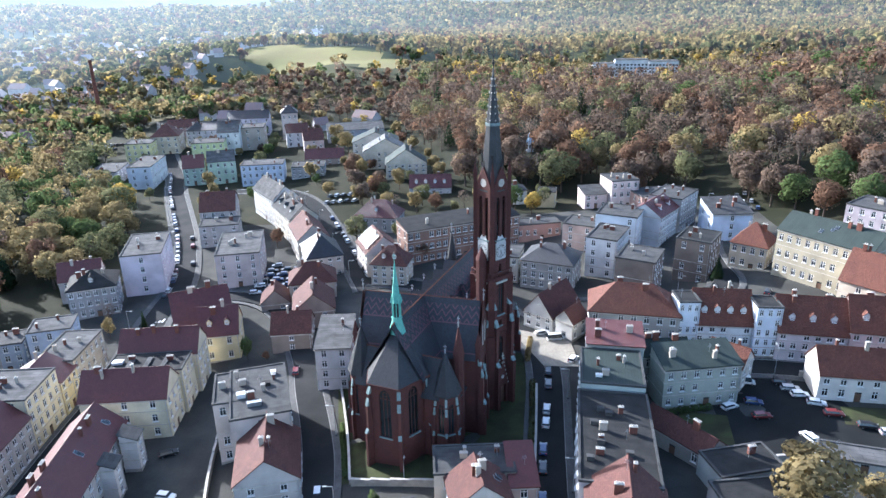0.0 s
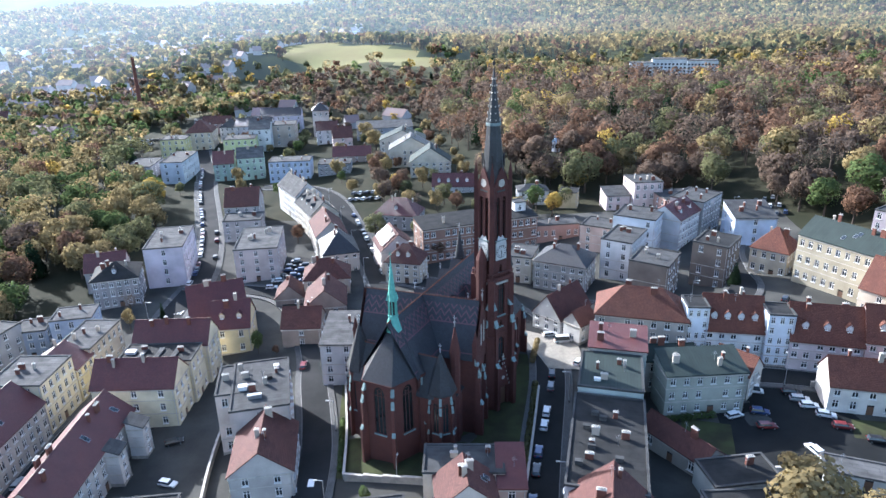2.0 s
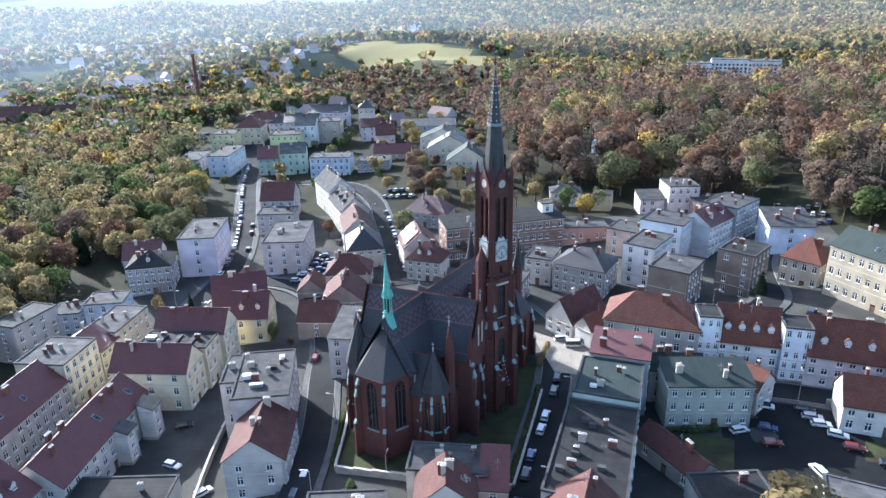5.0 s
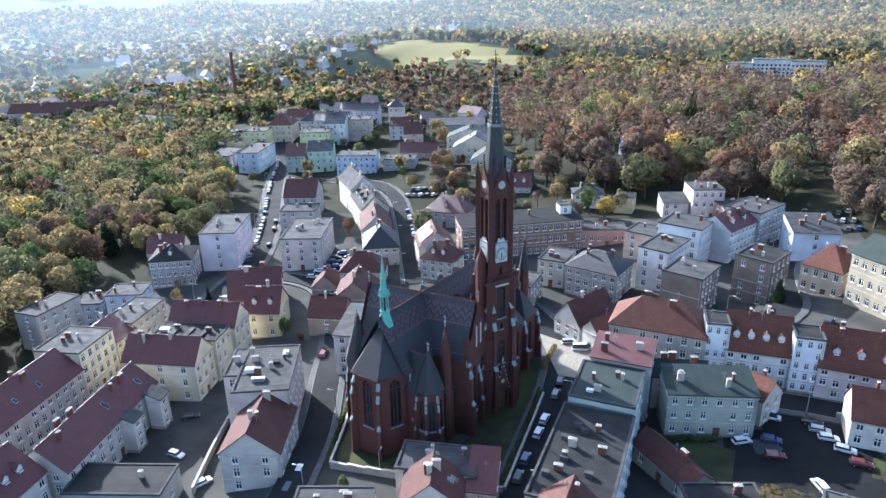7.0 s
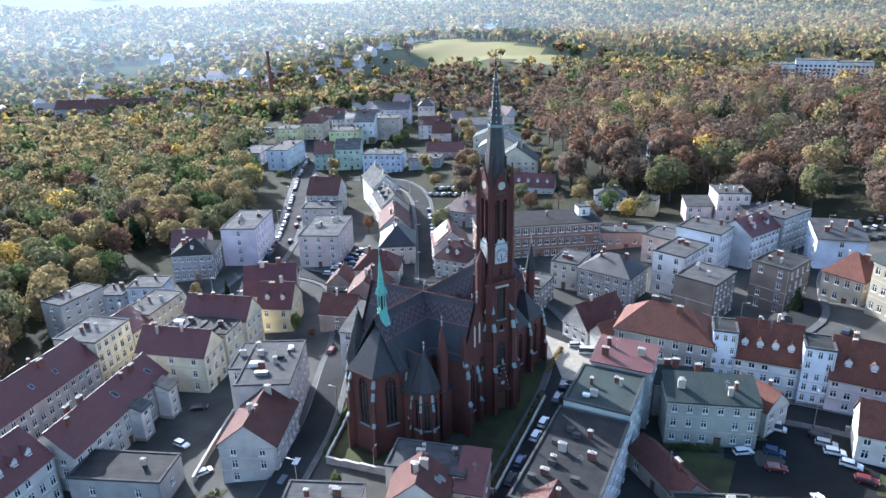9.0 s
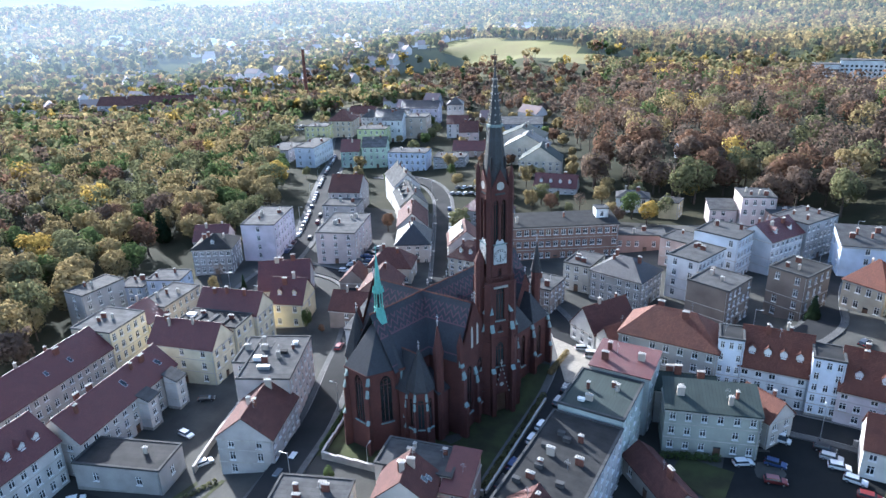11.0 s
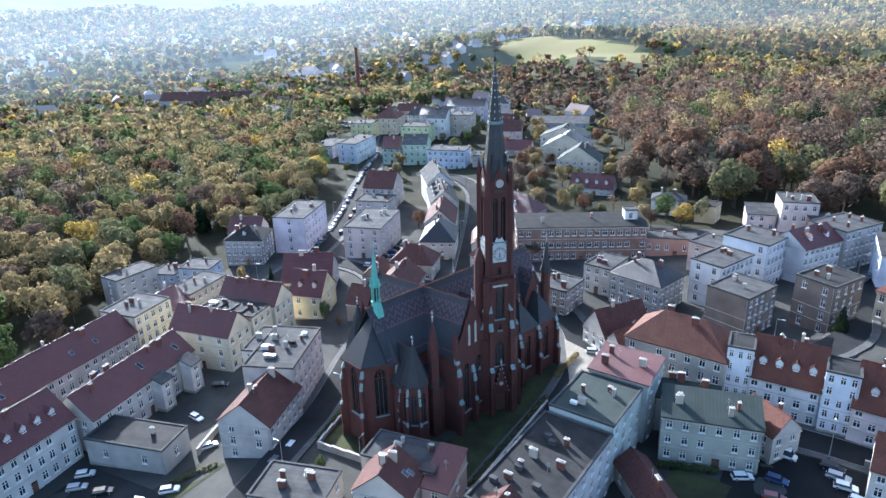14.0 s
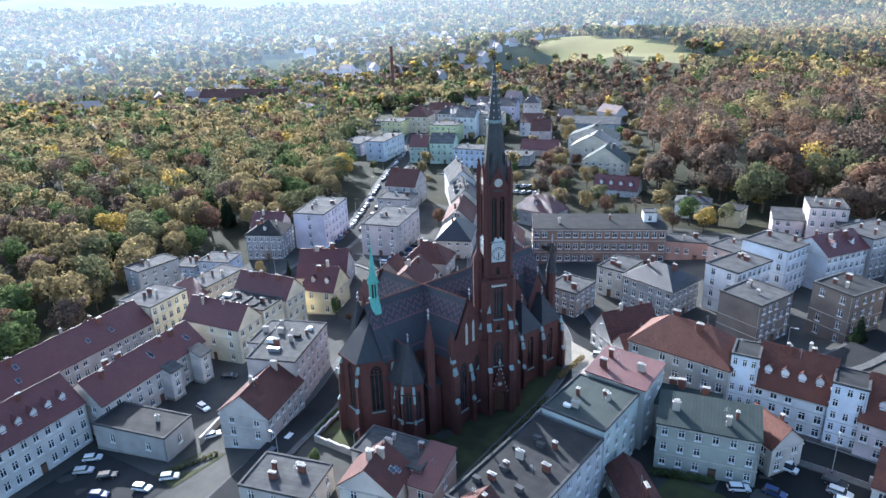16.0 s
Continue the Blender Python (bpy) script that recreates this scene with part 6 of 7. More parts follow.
M_TAIL = material("red_tail_light", (.35, .02, .02), None, .3)
CARS = [
    car_template("white parked hatchback on asphalt", car_paint("white_car_paint", (.75, .75, .74))),
    car_template("silver parked saloon on asphalt", car_paint("silver_car_paint", (.42, .43, .44)), 4.5, 1.44),
    car_template("dark blue parked hatchback on asphalt", car_paint("blue_car_paint", (.03, .06, .16))),
    car_template("black parked saloon on asphalt", car_paint("black_car_paint", (.02, .02, .022)), 4.5, 1.44),
    car_template("dark red parked saloon on asphalt", car_paint("red_car_paint", (.16, .025, .025)), 4.4, 1.44),
    car_template("grey parked estate car on asphalt", car_paint("grey_car_paint", (.12, .13, .14)), 4.6, 1.5),
    car_template("white parked delivery van on the square", car_paint("white_van_paint", (.72, .72, .71)), 5.4, 2.2, "van"),
]


FAR_CARS = [car_template(c["label"].replace("parked", "distant parked"), c.children[0].data.materials[0], plain=True) for c in CARS]


def park(k, x, y, rot, far=False):
    copy_thing((FAR_CARS if far else CARS)[k], pose(x, y, gz(x, y) + .1, 0, 0, rot) @ Matrix.Scale(.84, 4))


for row in ((0, 11.6, -5.0, 82), (0, 11.0, -9.8, 82), (2, 9.7, -18.2, 84), (3, 9.2, -23.4, 85), (5, 12.8, 4.4, 84), (3, 13.2, 9.4, 88), (2, 8.4, -31.5, 86),
            (0, 48.4, -5.7, 25), (2, 53.6, -4.4, -8), (4, 53.4, -9.2, 5), (6, 54.2, 2.8, -12), (3, 61.8, 2.0, -10), (1, 62.6, -.2, -8), (0, 63.6, -2.4, -2), (0, 65.6, -5.4, -14), (4, 67.2, -9.0, -6),
            (3, 71.6, -13.0, -8), (1, 74.6, -15.2, -6), (0, 59.0, -16.8, 110), (0, -61.4, -25.8, -8), (0, -50.6, -32.4, 60), (3, -66.2, -13.8, 30), (0, -46.2, -46.2, 40), (0, -48.2, -50.8, 20),
            (1, -64.6, -52.6, 40), (3, -58.4, -51.4, 40), (0, -66.6, -49.4, 42), (2, -54.6, -55.6, 30), (5, -52.2, -59.0, 20), (6, 16.6, 24.8, 12), (1, 13.4, 27.6, 20), (0, 19.6, 14.6, 60),
            (5, -31.4, -33.2, 96), (0, -31.6, -28.0, 98), (4, -46.8, 14.4, 100), (3, 72.2, 37.6, 60), (1, 57.8, 34.4, -10), (3, 76.8, 96.8, 55)):
    park(*row)
rnd = random.Random(5)
for line, off, y0, y1, gap in ((WEST_ST, 2.6, 60, 210, 1), (WEST_ST, -2.6, 62, 120, 2), (MID_ST, -2.3, 68, 130, 1), (EAST_ST, 2.4, 84, 190, 1), (WEST_ST, 2.6, -50, -20, 2)):
    for i in range(len(line) - 1):
        p = line[i]
        if y0 < p.y < y1 and i % (gap + 0) == 0 and rnd.random() < .8:
            d = (line[i + 1] - p).normalized()
            q = p + Vector((-d.y, d.x)) * off
            park(rnd.choice((0, 0, 1, 2, 3, 3, 5, 4)), q.x, q.y, math.degrees(math.atan2(d.y, d.x)), p.y > 40)
for k in range(16):
    park(rnd.choice((0, 1, 2, 3, 5)), -71 + (k % 3) * 4.4, 58 + (k // 3) * 4.6 + rnd.random(), 14 + rnd.choice((0, 180)), True)
for k in range(18):
    park(rnd.choice((0, 1, 2, 3, 5)), 84 + (k % 6) * 2.9, 112 + (k // 6) * 7.0 + rnd.random(), 70, True)
for k in range(24):
    park(rnd.choice((0, 0, 1, 3)), -262 + (k % 12) * 3.2, 268 + (k // 12) * 9, 95, True)
for k in range(10):
    park(rnd.choice((0, 1, 3, 5)), -68 + (k % 5) * 3.0, 148 + (k // 5) * 7, 70, True)
for c in CARS + FAR_CARS:
    for o in list(c.children_recursive) + [c]:
        bpy.data.objects.remove(o)


# ---- trees ----
def leaf_cloud(rng, lobes, quads, size, up=.35):
    """Small leaf clumps over the skins of the lobes (x, y, z, r, squash)."""
    lob = np.array(lobes)
    pick = rng.choice(len(lob), quads, p=lob[:, 3] ** 2 / (lob[:, 3] ** 2).sum())
    d = rng.normal(size=(quads, 3))
    d[:, 2] += up
    d /= np.linalg.norm(d, axis=1)[:, None]
    rad = lob[pick, 3] * rng.uniform(.76, 1.05, quads)
    c = lob[pick, :3] + d * rad[:, None] * np.stack([np.ones(quads), np.ones(quads), lob[pick, 4]], 1)
    a = np.cross(d, rng.normal(size=(quads, 3)))
    a /= np.linalg.norm(a, axis=1)[:, None]
    b = np.cross(d + rng.normal(size=(quads, 3)) * .45, a)
    b /= np.linalg.norm(b, axis=1)[:, None]
    s = size * rng.uniform(.55, 1.25, quads)[:, None]
    mid = (lob[:, :3] * lob[:, 3:4]).sum(0) / lob[:, 3].sum()
    out = c - mid
    out /= np.linalg.norm(out, axis=1)[:, None]
    lean = out * .65 + d * .8 + rng.normal(size=(quads, 3)) * .22
    lean /= np.linalg.norm(lean, axis=1)[:, None]
    return np.stack([c - a * s - b * s * .7, c + a * s - b * s * .6, c + a * s * .8 + b * s, c - a * s * .7 + b * s * .8], 1), lean


def quad_mesh(name, q, mat):
    """Leaf clumps whose shading follows the roundness of the crown."""
    q, lean = q
    me = bpy.data.meshes.new(name)
    n = len(q)
    me.vertices.add(n * 4); me.vertices.foreach_set("co", q.reshape(-1).astype(np.float32))
    me.loops.add(n * 4); me.loops.foreach_set("vertex_index", np.arange(n * 4, dtype=np.int32))
    me.polygons.add(n); me.polygons.foreach_set("loop_start", np.arange(0, n * 4, 4, dtype=np.int32)); me.polygons.foreach_set("loop_total", np.full(n, 4, dtype=np.int32))
    me.update(calc_edges=True); me.validate()
    me.normals_split_custom_set_from_vertices(np.repeat(lean, 4, 0).tolist())
    me.materials.append(mat)
    return me


def lobes_for(rng, h, spread_, conifer=False):
    if conifer:
        return [(rng.normal() * .1, rng.normal() * .1, h * (.15 + .8 * k / 9), spread_ * (1.02 - k / 9.4) + .15, .55) for k in range(9)]
    out = [(0, 0, h * .6, spread_ * .74, 1.1)]
    for k in range(rng.integers(9, 13)):
        a, r, z = rng.uniform(0, 6.28), spread_ * rng.uniform(.35, .72), h * rng.uniform(.4, .86)
        out.append((r * math.cos(a), r * math.sin(a), z, spread_ * rng.uniform(.24, .42), rng.uniform(.75, 1.1)))
    return out


def trunk_shape(rng, h, spread_, conifer=False):
    s = Shape()
    r = h * .022 + .06
    s.prism(ring(r, 7), -.6, h * .45, 0, ring(r * .65, 7)).prism(ring(r * .65, 7), h * .45, h * .9, 0, ring(.03, 7))
    for k in range(0 if conifer else 7):
        a, z0 = rng.uniform(0, 6.28), h * rng.uniform(.28, .55)
        ex, ey, ez = spread_ * .62 * math.cos(a), spread_ * .62 * math.sin(a), z0 + h * rng.uniform(.15, .3)
        t = r * .4
        b0 = [(t * math.cos(j * 1.57), t * math.sin(j * 1.57), z0 + (t if j % 2 else -t)) for j in range(4)]
        b1 = [(ex + .03 * math.cos(j * 1.57), ey + .03 * math.sin(j * 1.57), ez) for j in range(4)]
        for j in range(4):
            s.face([b0[j], b0[(j + 1) % 4], b1[(j + 1) % 4], b1[j]])
    return s


TREE = {}


def tree_template(hue, variant):
    key = (hue, variant)
    if key not in TREE:
        rng = np.random.default_rng(variant * 31 + len(hue) * 7)
        con = hue == "conifer"
        h = 12.0
        sp_ = (2.6 if con else rng.uniform(4.4, 5.4))
        if hue == "bare":
            sp_ = 4.0
        crown = quad_mesh("crown", leaf_cloud(rng, lobes_for(rng, h, sp_, con), 520 if hue == "bare" else 1500, .16 if hue == "bare" else .30), LEAVES[hue])
        TREE[key] = (trunk_shape(rng, h, sp_, con).mesh("trunk", [M_BARK]), crown)
    return TREE[key]


TREE_WORD = {"larch": "pale golden needles", "golden": "golden yellow-brown leaves", "yellow": "bright yellow leaves", "rust": "rust-red leaves", "brown": "brown leaves", "olive": "olive green leaves", "green": "green leaves", "conifer": "dark green needles", "bare": "bare grey-brown twigs"}
PLANTED = []


def tree(x, y, h, hue, variant=0, wide=1.0, group="", rot=0):
    tr, cr = tree_template(hue, variant)
    k = h / 12.0
    ob = thing("tree", ("autumn tree with " if hue != "conifer" else "conifer tree with ") + TREE_WORD[hue], "tree", pose(x, y, gz(x, y), 0, 0, rot) @ Matrix.Diagonal((k * wide, k * wide, k, 1)), group)
    part("trunk", tr, None, ob)
    part("crown", cr, None, ob)
    PLANTED.append((x, y))
    return ob


for row in ((17.5, 121, 9.5, "yellow", 1, 1.1), (11.5, 127, 11, "green", 2, .9), (23, 131, 9, "olive", 1, .9), (4, 122, 8, "golden", 2, 1.1), (50.5, -37, 14.5, "golden", 1, 1.2), (60.5, -36, 8, "golden", 2, 1.0),
            (46.4, 30, 6.5, "yellow", 2, .7), (-61.2, 21.6, 7.5, "green", 3, .55), (-56, 20.5, 3.2, "rust", 2, .9), (-57.5, 83.5, 8, "yellow", 3, .8), (-76.5, 101, 7.5, "rust", 1, 1.0), (-21.5, 80.5, 8.5, "brown", 1, .95),
            (-28.5, 96, 9, "green", 1, .95), (-47, 101.5, 10.5, "olive", 3, 1.1), (-40, 134, 10, "golden", 3, .9), (-28, 133, 10, "golden", 1, .8), (-33, 105, 7, "olive", 2, .8), (63.5, 50, 8, "conifer", 1, 1.0),
            (-104, 34, 7, "golden", 2, .6), (-107.5, 41, 8, "bare", 1, .9), (-97, 39.5, 6, "conifer", 2, .6), (77.5, -12, 3.0, "golden", 2, 1.0), (81, -11, 3.4, "yellow", 1, 1), (-20, 132, 9, "rust", 2, .9),
            (-47, 150, 11, "rust", 3, .9), (-52, 143, 10, "brown", 2, .9), (-57, 158, 11, "brown", 1, 1), (-38, 160, 10, "golden", 2, .8), (-62, 175, 11, "rust", 1, .9), (12, 171, 15, "conifer", 1, 1), (8, 178, 16, "conifer", 2, 1),
            (28, 165, 14, "green", 1, 1.05), (34, 171, 14, "green", 2, 1.0), (18, 160, 13, "golden", 3, .9), (31, 152, 10, "yellow", 1, .8), (47.5, 171, 16, "olive", 2, 1), (-76, 240, 13, "golden", 1, 1), (-86, 262, 13, "golden", 2, 1),
            (98, 121, 12, "brown", 1, 1), (63, 142, 9, "rust", 3, .9), (-64, 194, 10, "brown", 3, .9), (-19, -47, 4, "olive", 1, 1), (-20.5, -33, 3.2, "green", 1, .9), (0, -26, 2.4, "olive", 2, 1.2)):
    tree(*row, rot=(row[0] * 37) % 360)


def clear(x, y, margin=2.5):
    for cx, cy, a, w, d in FOOT:
        dx, dy = x - cx, y - cy
        if abs(dx) + abs(dy) < 60:
            u, v = dx * math.cos(a) + dy * math.sin(a), -dx * math.sin(a) + dy * math.cos(a)
            if abs(u) < w / 2 + margin and abs(v) < d / 2 + margin:
                return False
    for line, half in ROADS:
        for p in line:
            if abs(p.x - x) < half + margin and abs(p.y - y) < half + margin and (p.x - x) ** 2 + (p.y - y) ** 2 < (half + margin) ** 2:
                return False
    return True


EAST_WOOD = [(-8, 156), (16, 146), (36, 144), (46, 142), (78, 138), (92, 150), (100, 112), (108, 84), (132, 84), (150, 40), (360, 40), (430, 500), (-60, 480), (-62, 330), (-38, 250), (-18, 205)]
WEST_WOOD = [(-138, 30), (-134, 70), (-125, 84), (-140, 130), (-176, 186), (-196, 180), (-205, 222), (-240, 285), (-330, 262), (-430, 110), (-480, -80), (-118, -90), (-114, -20), (-136, -2)]
BACK_WOOD = [(-62, 330), (-60, 480), (-200, 490), (-230, 430), (-130, 330)]
TOWN_GARDENS = [(-60, 104), (-30, 132), (10, 118), (26, 146), (-20, 200), (-40, 250), (-62, 330), (-130, 330), (-250, 330), (-205, 250), (-176, 186), (-140, 130), (-100, 150), (-92, 160)]
EAST_HUES, EAST_P = ["rust", "brown", "bare", "golden", "olive", "green", "conifer", "yellow"], [.27, .27, .15, .11, .10, .05, .042, .008]
WEST_HUES, WEST_P = ["olive", "golden", "green", "brown", "rust", "bare", "yellow", "conifer"], [.31, .33, .14, .08, .05, .03, .04, .02]
rng = np.random.default_rng(11)
woods = []
FOOT.append((138, 482, 0, 92, 84))
for poly, hues, pr, cell, hh in ((EAST_WOOD, EAST_HUES, EAST_P, 10.8, (13, 20)), (WEST_WOOD, WEST_HUES, WEST_P, 10.2, (11, 17.5)), (BACK_WOOD, EAST_HUES, EAST_P, 9.8, (8, 12)), (TOWN_GARDENS, WEST_HUES, WEST_P, 13.0, (5, 10))):
    xs, ys = [p[0] for p in poly], [p[1] for p in poly]
    for x in np.arange(min(xs), max(xs), cell):
        for y in np.arange(min(ys), max(ys), cell):
            px, py = x + rng.uniform(-.45, .45) * cell, y + rng.uniform(-.45, .45) * cell
            if inside(poly, px, py) and clear(px, py, 3.5) and rng.random() < .93:
                # stands of one kind
                k = (noise.noise((px / 40, py / 40, 3.0)) + rng.normal() * .35)
                order = np.cumsum(pr)
                hue = hues[int(np.searchsorted(order, min(.999, max(0.0, .5 + k * .55))))] if rng.random() < .45 else rng.choice(hues, p=pr)
                woods.append((px, py, rng.uniform(*hh), str(hue)))
woods.sort(key=lambda t: math.hypot(t[0] + 10, t[1] + 20))
for i, (x, y, h, hue) in enumerate(woods[:250]):
    tree(x, y, h, hue, int(rng.integers(1, 4)), rng.uniform(.85, 1.15), "woodland trees", float(rng.uniform(0, 360)))


def stand(name, rows, label, quads, size):
    """Many trees that nobody could count, one mesh of leaves a hue and one of trunks."""
    by = {}
    tr = Shape()
    for x, y, h, hue in rows:
        z = gz(x, y)
        con = hue in ("conifer", "larch")
        sp_ = h * (.22 if con else rng.uniform(.36, .46))
        n = int(quads * (.5 if hue == "bare" else 1))
        q, lean = leaf_cloud(rng, lobes_for(rng, h, sp_, con), n, size * (.6 if hue == "bare" else 1))
        by.setdefault(hue, []).append((q + np.array([x, y, z]), lean))
        tr.prism(ring(h * .02, 4, 0, x, y), z - .5, z + h * .7, 0, ring(.05, 4, 0, x, y), False)
    for hue, qs in by.items():
        tagged(new(name, quad_mesh(name, [np.concatenate(k) for k in zip(*qs)], LEAVES[hue])), label + " with " + TREE_WORD[hue], "woodland", kind="stuff")
    tagged(new(name + "_trunks", tr.mesh(name, [M_BARK])), "thin dark trunks of the woodland", "woodland", kind="stuff")


rest = woods[250:]
stand("woodland", [t for t in rest if math.hypot(t[0], t[1]) < 330], "dense autumn woodland", 330, .52)
stand("far_woodland", [t for t in rest if math.hypot(t[0], t[1]) >= 330], "distant autumn woodland", 70, .95)


def hedge(pts, h, hue, label):
    line = resample(pts, .9)
    lob = [(p.x, p.y, gz(*p) + h * .55, h * .55, .95) for p in line]
    ob = thing("hedge", label, "hedge", Matrix.Identity(4))
    part("leaves", quad_mesh("leaves", leaf_cloud(rng, lob, 90 * len(lob), .14), LEAVES[hue]), None, ob)


hedge([(6.6, -26), (8.4, -8), (9.4, 5)], 1.3, "olive", "clipped olive green hedge beside the churchyard wall")
hedge([(8.8, 14), (10.2, 24)], 1.4, "golden", "golden brown hedge beside the square")
hedge([(-27, -25), (-31, -8)], 1.2, "green", "dark green hedge beside the church lawn")
hedge([(35, -8.5), (44, -6.4)], 1.5, "green", "dark green shrubs below the tenement")
hedge([(-48, -46), (-44, -37)], 1.0, "olive", "rough olive shrubs on the lawn")

# ---- far valley: scattered woods and roofs ----
PLANTATION = [(-128, 664), (-40, 600), (110, 590), (330, 560), (560, 700), (600, 1010), (60, 1080), (-150, 960)]
far_rows = []
while len(far_rows) < 14500:
    r = 430 + 1800 * rng.random() ** 1.25
    a = radians(rng.uniform(-80, 46))
    x, y = r * math.sin(a) - 10, r * math.cos(a) - 40
    if inside(EAST_WOOD, x, y) or inside(WEST_WOOD, x, y) or inside(BACK_WOOD, x, y):
        continue
    if inside(MEADOW, x, y) or inside(PLANTATION, x, y):
        continue
    if -290 < x < -40 and 470 < y < 570 and rng.random() < .7:
        continue
    dens = noise.noise((x / 130, y / 130, 7.0))
    if dens < (-.6 if x > -150 and r > 620 else -.4) or not clear(x, y, 4):
        continue
    right = x > -100 + .1 * y
    far_rows.append((x, y, rng.uniform(7, 13) * (1 + r / 4000), str(rng.choice(WEST_HUES, p=WEST_P) if not right else rng.choice(["golden", "olive", "yellow", "brown", "conifer"], p=[.42, .3, .06, .14, .08]))))
larches = []
for x in np.arange(-150, 600, 9.5):
    for y in np.arange(560, 1080, 9.5):
        px, py = x + rng.uniform(-4, 4), y + rng.uniform(-4, 4)
        if inside(PLANTATION, px, py) and noise.noise((px / 60, py / 34, 2.0)) > -.42 and not inside(MEADOW, px, py):
            larches.append((px, py, rng.uniform(11, 17), str(rng.choice(["larch", "golden", "olive", "conifer", "rust"], p=[.62, .12, .1, .1, .06]))))
stand("valley_woods", [t for t in far_rows if math.hypot(t[0], t[1]) < 600], "woods of the far valley", 30, 1.5)
# leaf copies for the far slopes, haze put in as emission
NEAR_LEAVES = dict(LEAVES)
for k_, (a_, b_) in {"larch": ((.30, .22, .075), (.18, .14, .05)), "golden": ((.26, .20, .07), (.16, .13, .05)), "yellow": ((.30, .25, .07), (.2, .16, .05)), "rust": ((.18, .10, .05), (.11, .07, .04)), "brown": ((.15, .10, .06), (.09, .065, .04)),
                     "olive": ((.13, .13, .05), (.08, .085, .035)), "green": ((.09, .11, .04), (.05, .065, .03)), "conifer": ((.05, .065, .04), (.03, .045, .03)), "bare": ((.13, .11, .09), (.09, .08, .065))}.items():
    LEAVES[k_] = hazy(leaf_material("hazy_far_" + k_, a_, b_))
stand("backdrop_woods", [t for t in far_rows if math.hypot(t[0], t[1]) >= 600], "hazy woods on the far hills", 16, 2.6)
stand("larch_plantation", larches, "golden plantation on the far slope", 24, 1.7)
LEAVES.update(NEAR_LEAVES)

# cottage walls and roofs carry the same painted haze emission
M_FARWALL = hazy(material("hazy_pale_far_plaster", (.44, .42, .41), (.30, .29, .28), .9, .3, 3, .1, random_amount=.2))
M_FARROOF = hazy(material("hazy_mixed_far_roofs", (.25, .17, .15), (.19, .15, .15), .8, .3, 3, .1, random_amount=.4))


def cottage_template(w, d, h, rise):
    ob = thing("cottage", "small far house with pale walls and pitched roof", "house", pose(0, 0, -500), "scattered houses in the valley")
    s = Shape().box(-w / 2, -d / 2, -1.5, w / 2, d / 2, h)
    for sg in (-1, 1):
        s.face([(sg * w / 2, -sg * d / 2, h), (sg * w / 2, sg * d / 2, h), (sg * w / 2, 0, h + rise)])
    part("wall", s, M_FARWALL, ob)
    r = Shape()
    for sg in (-1, 1):
        r.slab([(-sg * (w / 2 + .3), -sg * (d / 2 + .4), h - .25), (sg * (w / 2 + .3), -sg * (d / 2 + .4), h - .25), (sg * (w / 2 + .3), 0, h + rise + .1), (-sg * (w / 2 + .3), 0, h + rise + .1)], .2)
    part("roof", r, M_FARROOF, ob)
    return ob


COT = [cottage_template(9, 8, 4.2, 4.2), cottage_template(12, 9, 5.4, 4.6), cottage_template(17, 10, 7.5, 4.2)]
made, tries = 0, 0
while made < 330 and tries < 6000:
    tries += 1
    r = 300 + 800 * rng.random() ** 1.1
    a = radians(rng.uniform(-74, -10) if rng.random() < .95 else rng.uniform(-10, 34))
    x, y = r * math.sin(a), r * math.cos(a)
    if noise.noise((x / 150, y / 150, 21.0)) < -.05 or inside(EAST_WOOD, x, y) or inside(BACK_WOOD, x, y) or not clear(x, y, 14):
        continue
    if inside(WEST_WOOD, x, y) and r < 420:
        continue
    if inside(MEADOW, x, y) or inside(PLANTATION, x, y) or (x > -270 and y > 450):
        continue
    copy_thing(COT[int(rng.choice(3, p=[.5, .36, .14]))], pose(x, y, gz(x, y), 0, 0, float(rng.uniform(-40, 40))))
    FOOT.append((x, y, 0, 12, 10))
    made += 1
for c in COT:
    for o in list(c.children_recursive) + [c]:
        bpy.data.objects.remove(o)

# ---- landmarks of the valley ----
chx, chy = -301, 387
chim = thing("factory_chimney", "tall tapered brick factory chimney", "chimney", pose(chx, chy, gz(chx, chy)))
part("shaft", Shape().prism(ring(1.9, 12), -1, 44, 0, ring(1.15, 12)), M_BRICKCH, chim)
part("crown_ring", Shape().prism(ring(1.4, 12), 43, 45), M_BRICKCH, chim)
hx, hy = 140, 512
hot = thing("hospital_block", "long white flat-roofed hospital block on the wooded hill", "hospital", pose(hx, hy, gz(hx, hy) - 1, 0, 0, -6))
for k, (x0, x1, y0, h) in enumerate(((-38, -18, 0, 13.5), (-18, 12, 6, 16.5), (12, 38, 2, 15.5))):
    s = Shape()
    wins = [((x1 - x0) * (i + .5) / 9 - .9, (x1 - x0) * (i + .5) / 9 + .9, 2.4 + 3 * f, 4.0 + 3 * f, 0) for i in range(9) for f in range(int((h - 2) / 3))]
    facade(s, (x0, y0), (x1, y0), 0, h, wins, .3)
    facade(s, (x1, y0), (x1, y0 + 14), 0, h, [])
    facade(s, (x1, y0 + 14), (x0, y0 + 14), 0, h, [])
    facade(s, (x0, y0 + 14), (x0, y0), 0, h, [])
    b = part("wall", s, stucco((.70, .70, .69)), hot)
    part("roof", Shape().box(x0 - .3, y0 - .3, h, x1 + .3, y0 + 14.3, h + .5), M_LIGHTROOF, hot)
    part("window_glass", Shape().box(x0 + .3, y0 + .32, 1, x1 - .3, y0 + .4, h - .4), M_GLASS, b)
dx, dy = 22, 200
dz = gz(dx, dy)
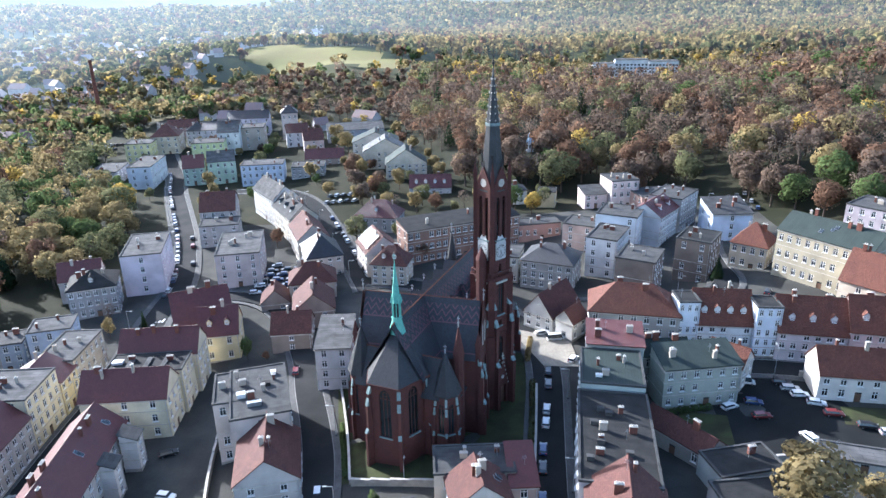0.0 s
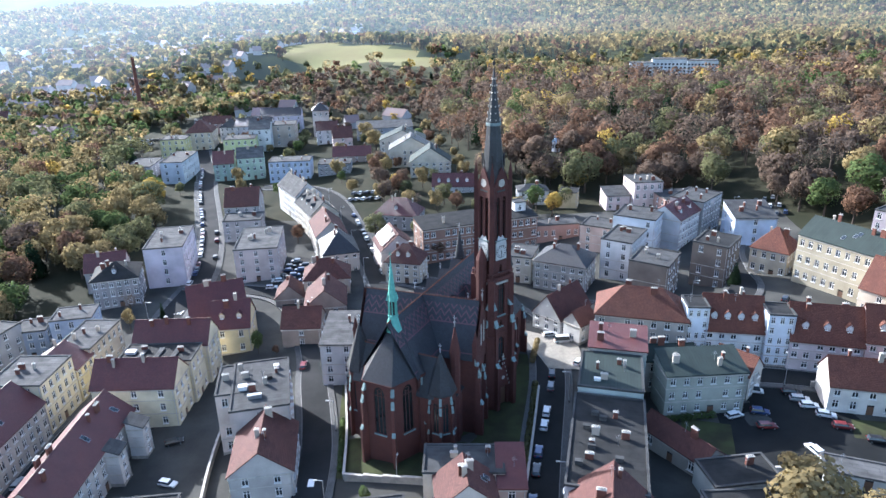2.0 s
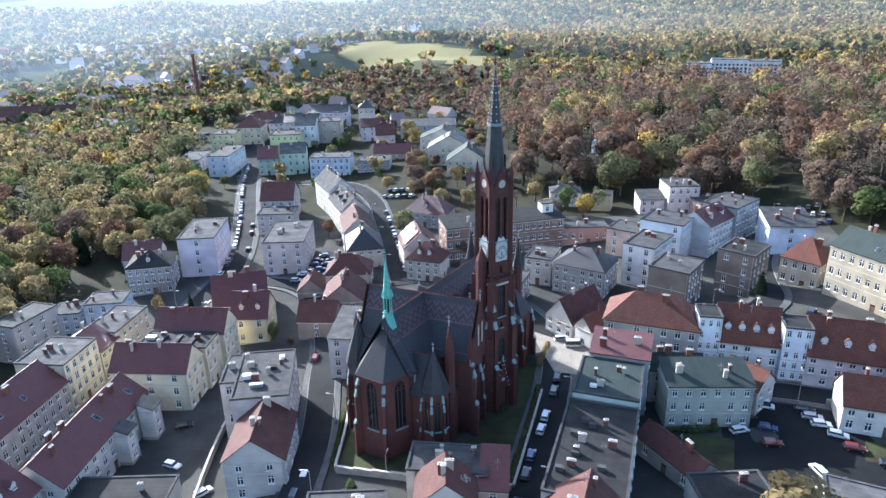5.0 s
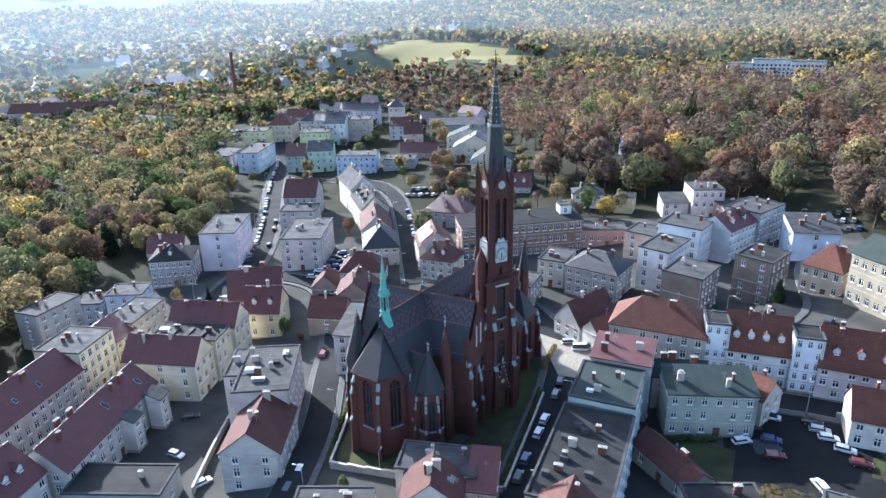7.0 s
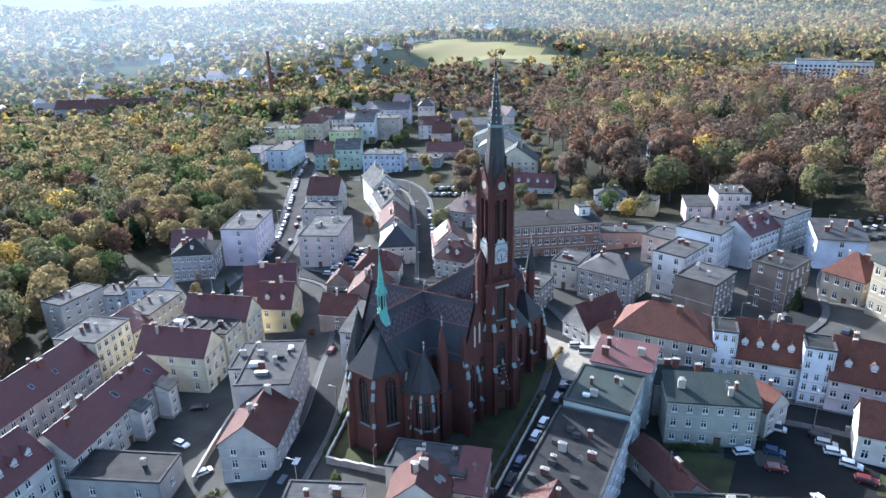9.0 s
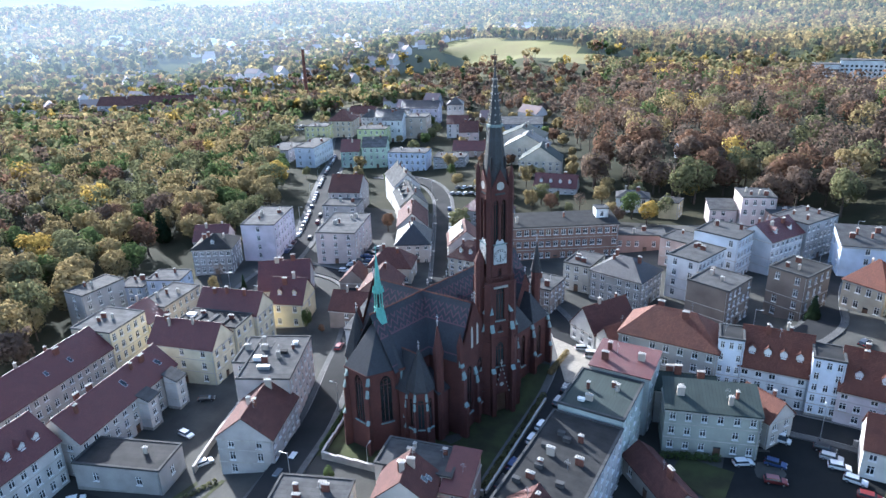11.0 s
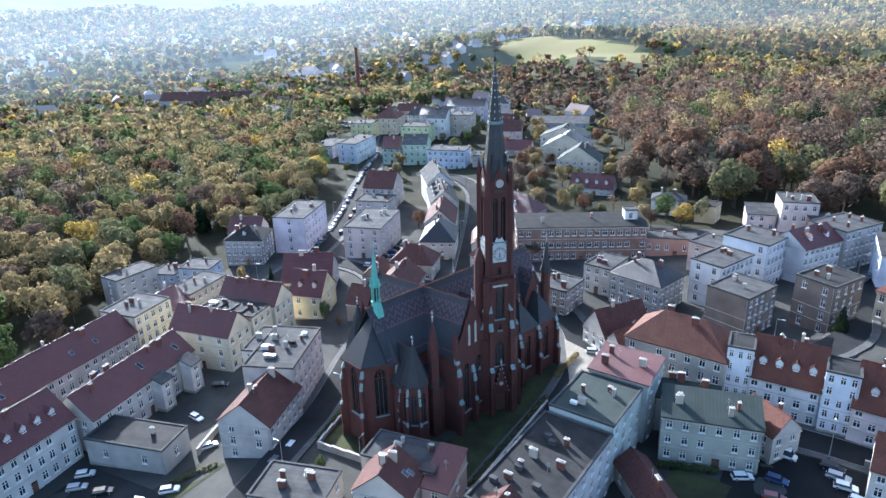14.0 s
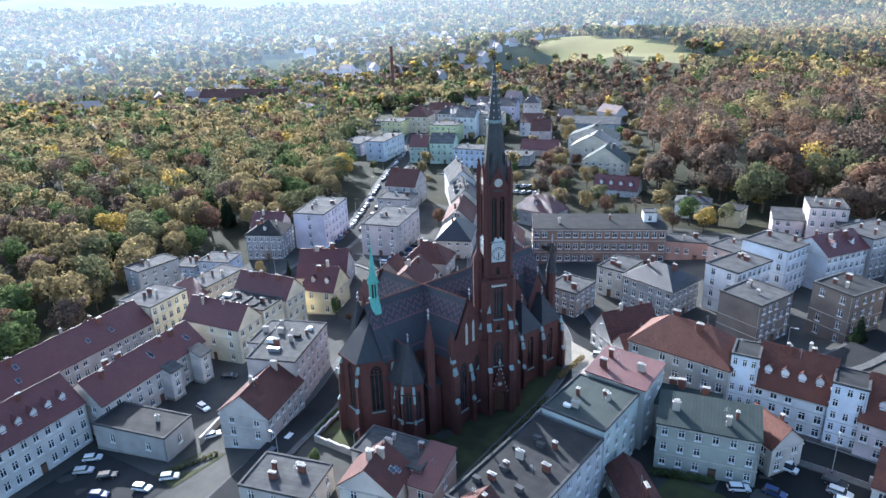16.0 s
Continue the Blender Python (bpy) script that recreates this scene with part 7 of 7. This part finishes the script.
chap = thing("chapel", "small white chapel with pale blue onion dome", "chapel", pose(dx, dy, dz) @ Matrix.Scale(.62, 4))
part("wall", Shape().prism(ring(3.4, 8, o8), -1, 7.6), stucco((.68, .68, .70)), chap)
M_DOME = material("pale_blue_dome_sheet", (.34, .46, .58), (.22, .32, .42), .45, 1, 6, metal=.2)
dome = Shape()
prof = [(3.7, 7.6), (3.3, 8.6), (2.1, 9.6), (1.5, 10.2), (1.45, 11.4), (1.9, 12.2), (1.5, 13.2), (.5, 14.2), (.08, 15.6)]
for (r0, z0), (r1, z1) in zip(prof, prof[1:]):
    dome.prism(ring(r0, 10), z0, z1, 0, ring(r1, 10), False)
part("dome", dome, M_DOME, chap)
for k in range(8):
    a = k * math.pi / 4
    part("window", Shape().prism(ring(.5, 4, a, 3.15 * math.cos(a), 3.15 * math.sin(a)), 3, 5.6), M_GLASS, chap)
# long barracks far to the west
bk = house("long far building with red roof", -395, 300, 20, 80, 16, gz(-395, 300) + 11, "gable", 6, wall=(.4, .38, .4), roofing=M_BRICKRED, floors=3, bays=(16, 3, 0, 3), chim=5, far=True, name="barracks", category="building")

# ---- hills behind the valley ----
# hill colour plus a haze glow painted into its emission
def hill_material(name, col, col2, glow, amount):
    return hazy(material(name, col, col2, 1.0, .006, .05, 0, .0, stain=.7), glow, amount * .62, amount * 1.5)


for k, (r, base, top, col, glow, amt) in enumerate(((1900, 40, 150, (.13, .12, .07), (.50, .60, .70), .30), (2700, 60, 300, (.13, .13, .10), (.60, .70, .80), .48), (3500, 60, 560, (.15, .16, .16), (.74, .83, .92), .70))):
    s = Shape()
    n = 90
    prev = None
    for i in range(n + 1):
        a = radians(-80 + 140 * i / n)
        h = top * (.72 + .42 * noise.noise((a * 3.2 + k * 5, k * 2.0, .5)) + .10 * noise.noise((a * 17, k * 3.0, 4.0)))
        h += top * .16 * (1 if k else 0) * math.sin(a * 1.3 + .4)
        rows = [(r * math.sin(a), r * math.cos(a), base - 60), ((r + 250) * math.sin(a), (r + 250) * math.cos(a), h * .62), ((r + 520) * math.sin(a), (r + 520) * math.cos(a), h)]
        if prev:
            for j in range(2):
                s.face([prev[j], rows[j], rows[j + 1], prev[j + 1]])
        prev = rows
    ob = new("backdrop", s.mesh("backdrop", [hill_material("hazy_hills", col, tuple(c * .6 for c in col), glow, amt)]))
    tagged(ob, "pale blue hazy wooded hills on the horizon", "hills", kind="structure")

# plan units to metres
for ob in list(scene.objects):
    if ob.parent is None and ob.type in ("MESH", "EMPTY"):
        ob.matrix_basis = Matrix.Scale(SIZE, 4) @ ob.matrix_basis
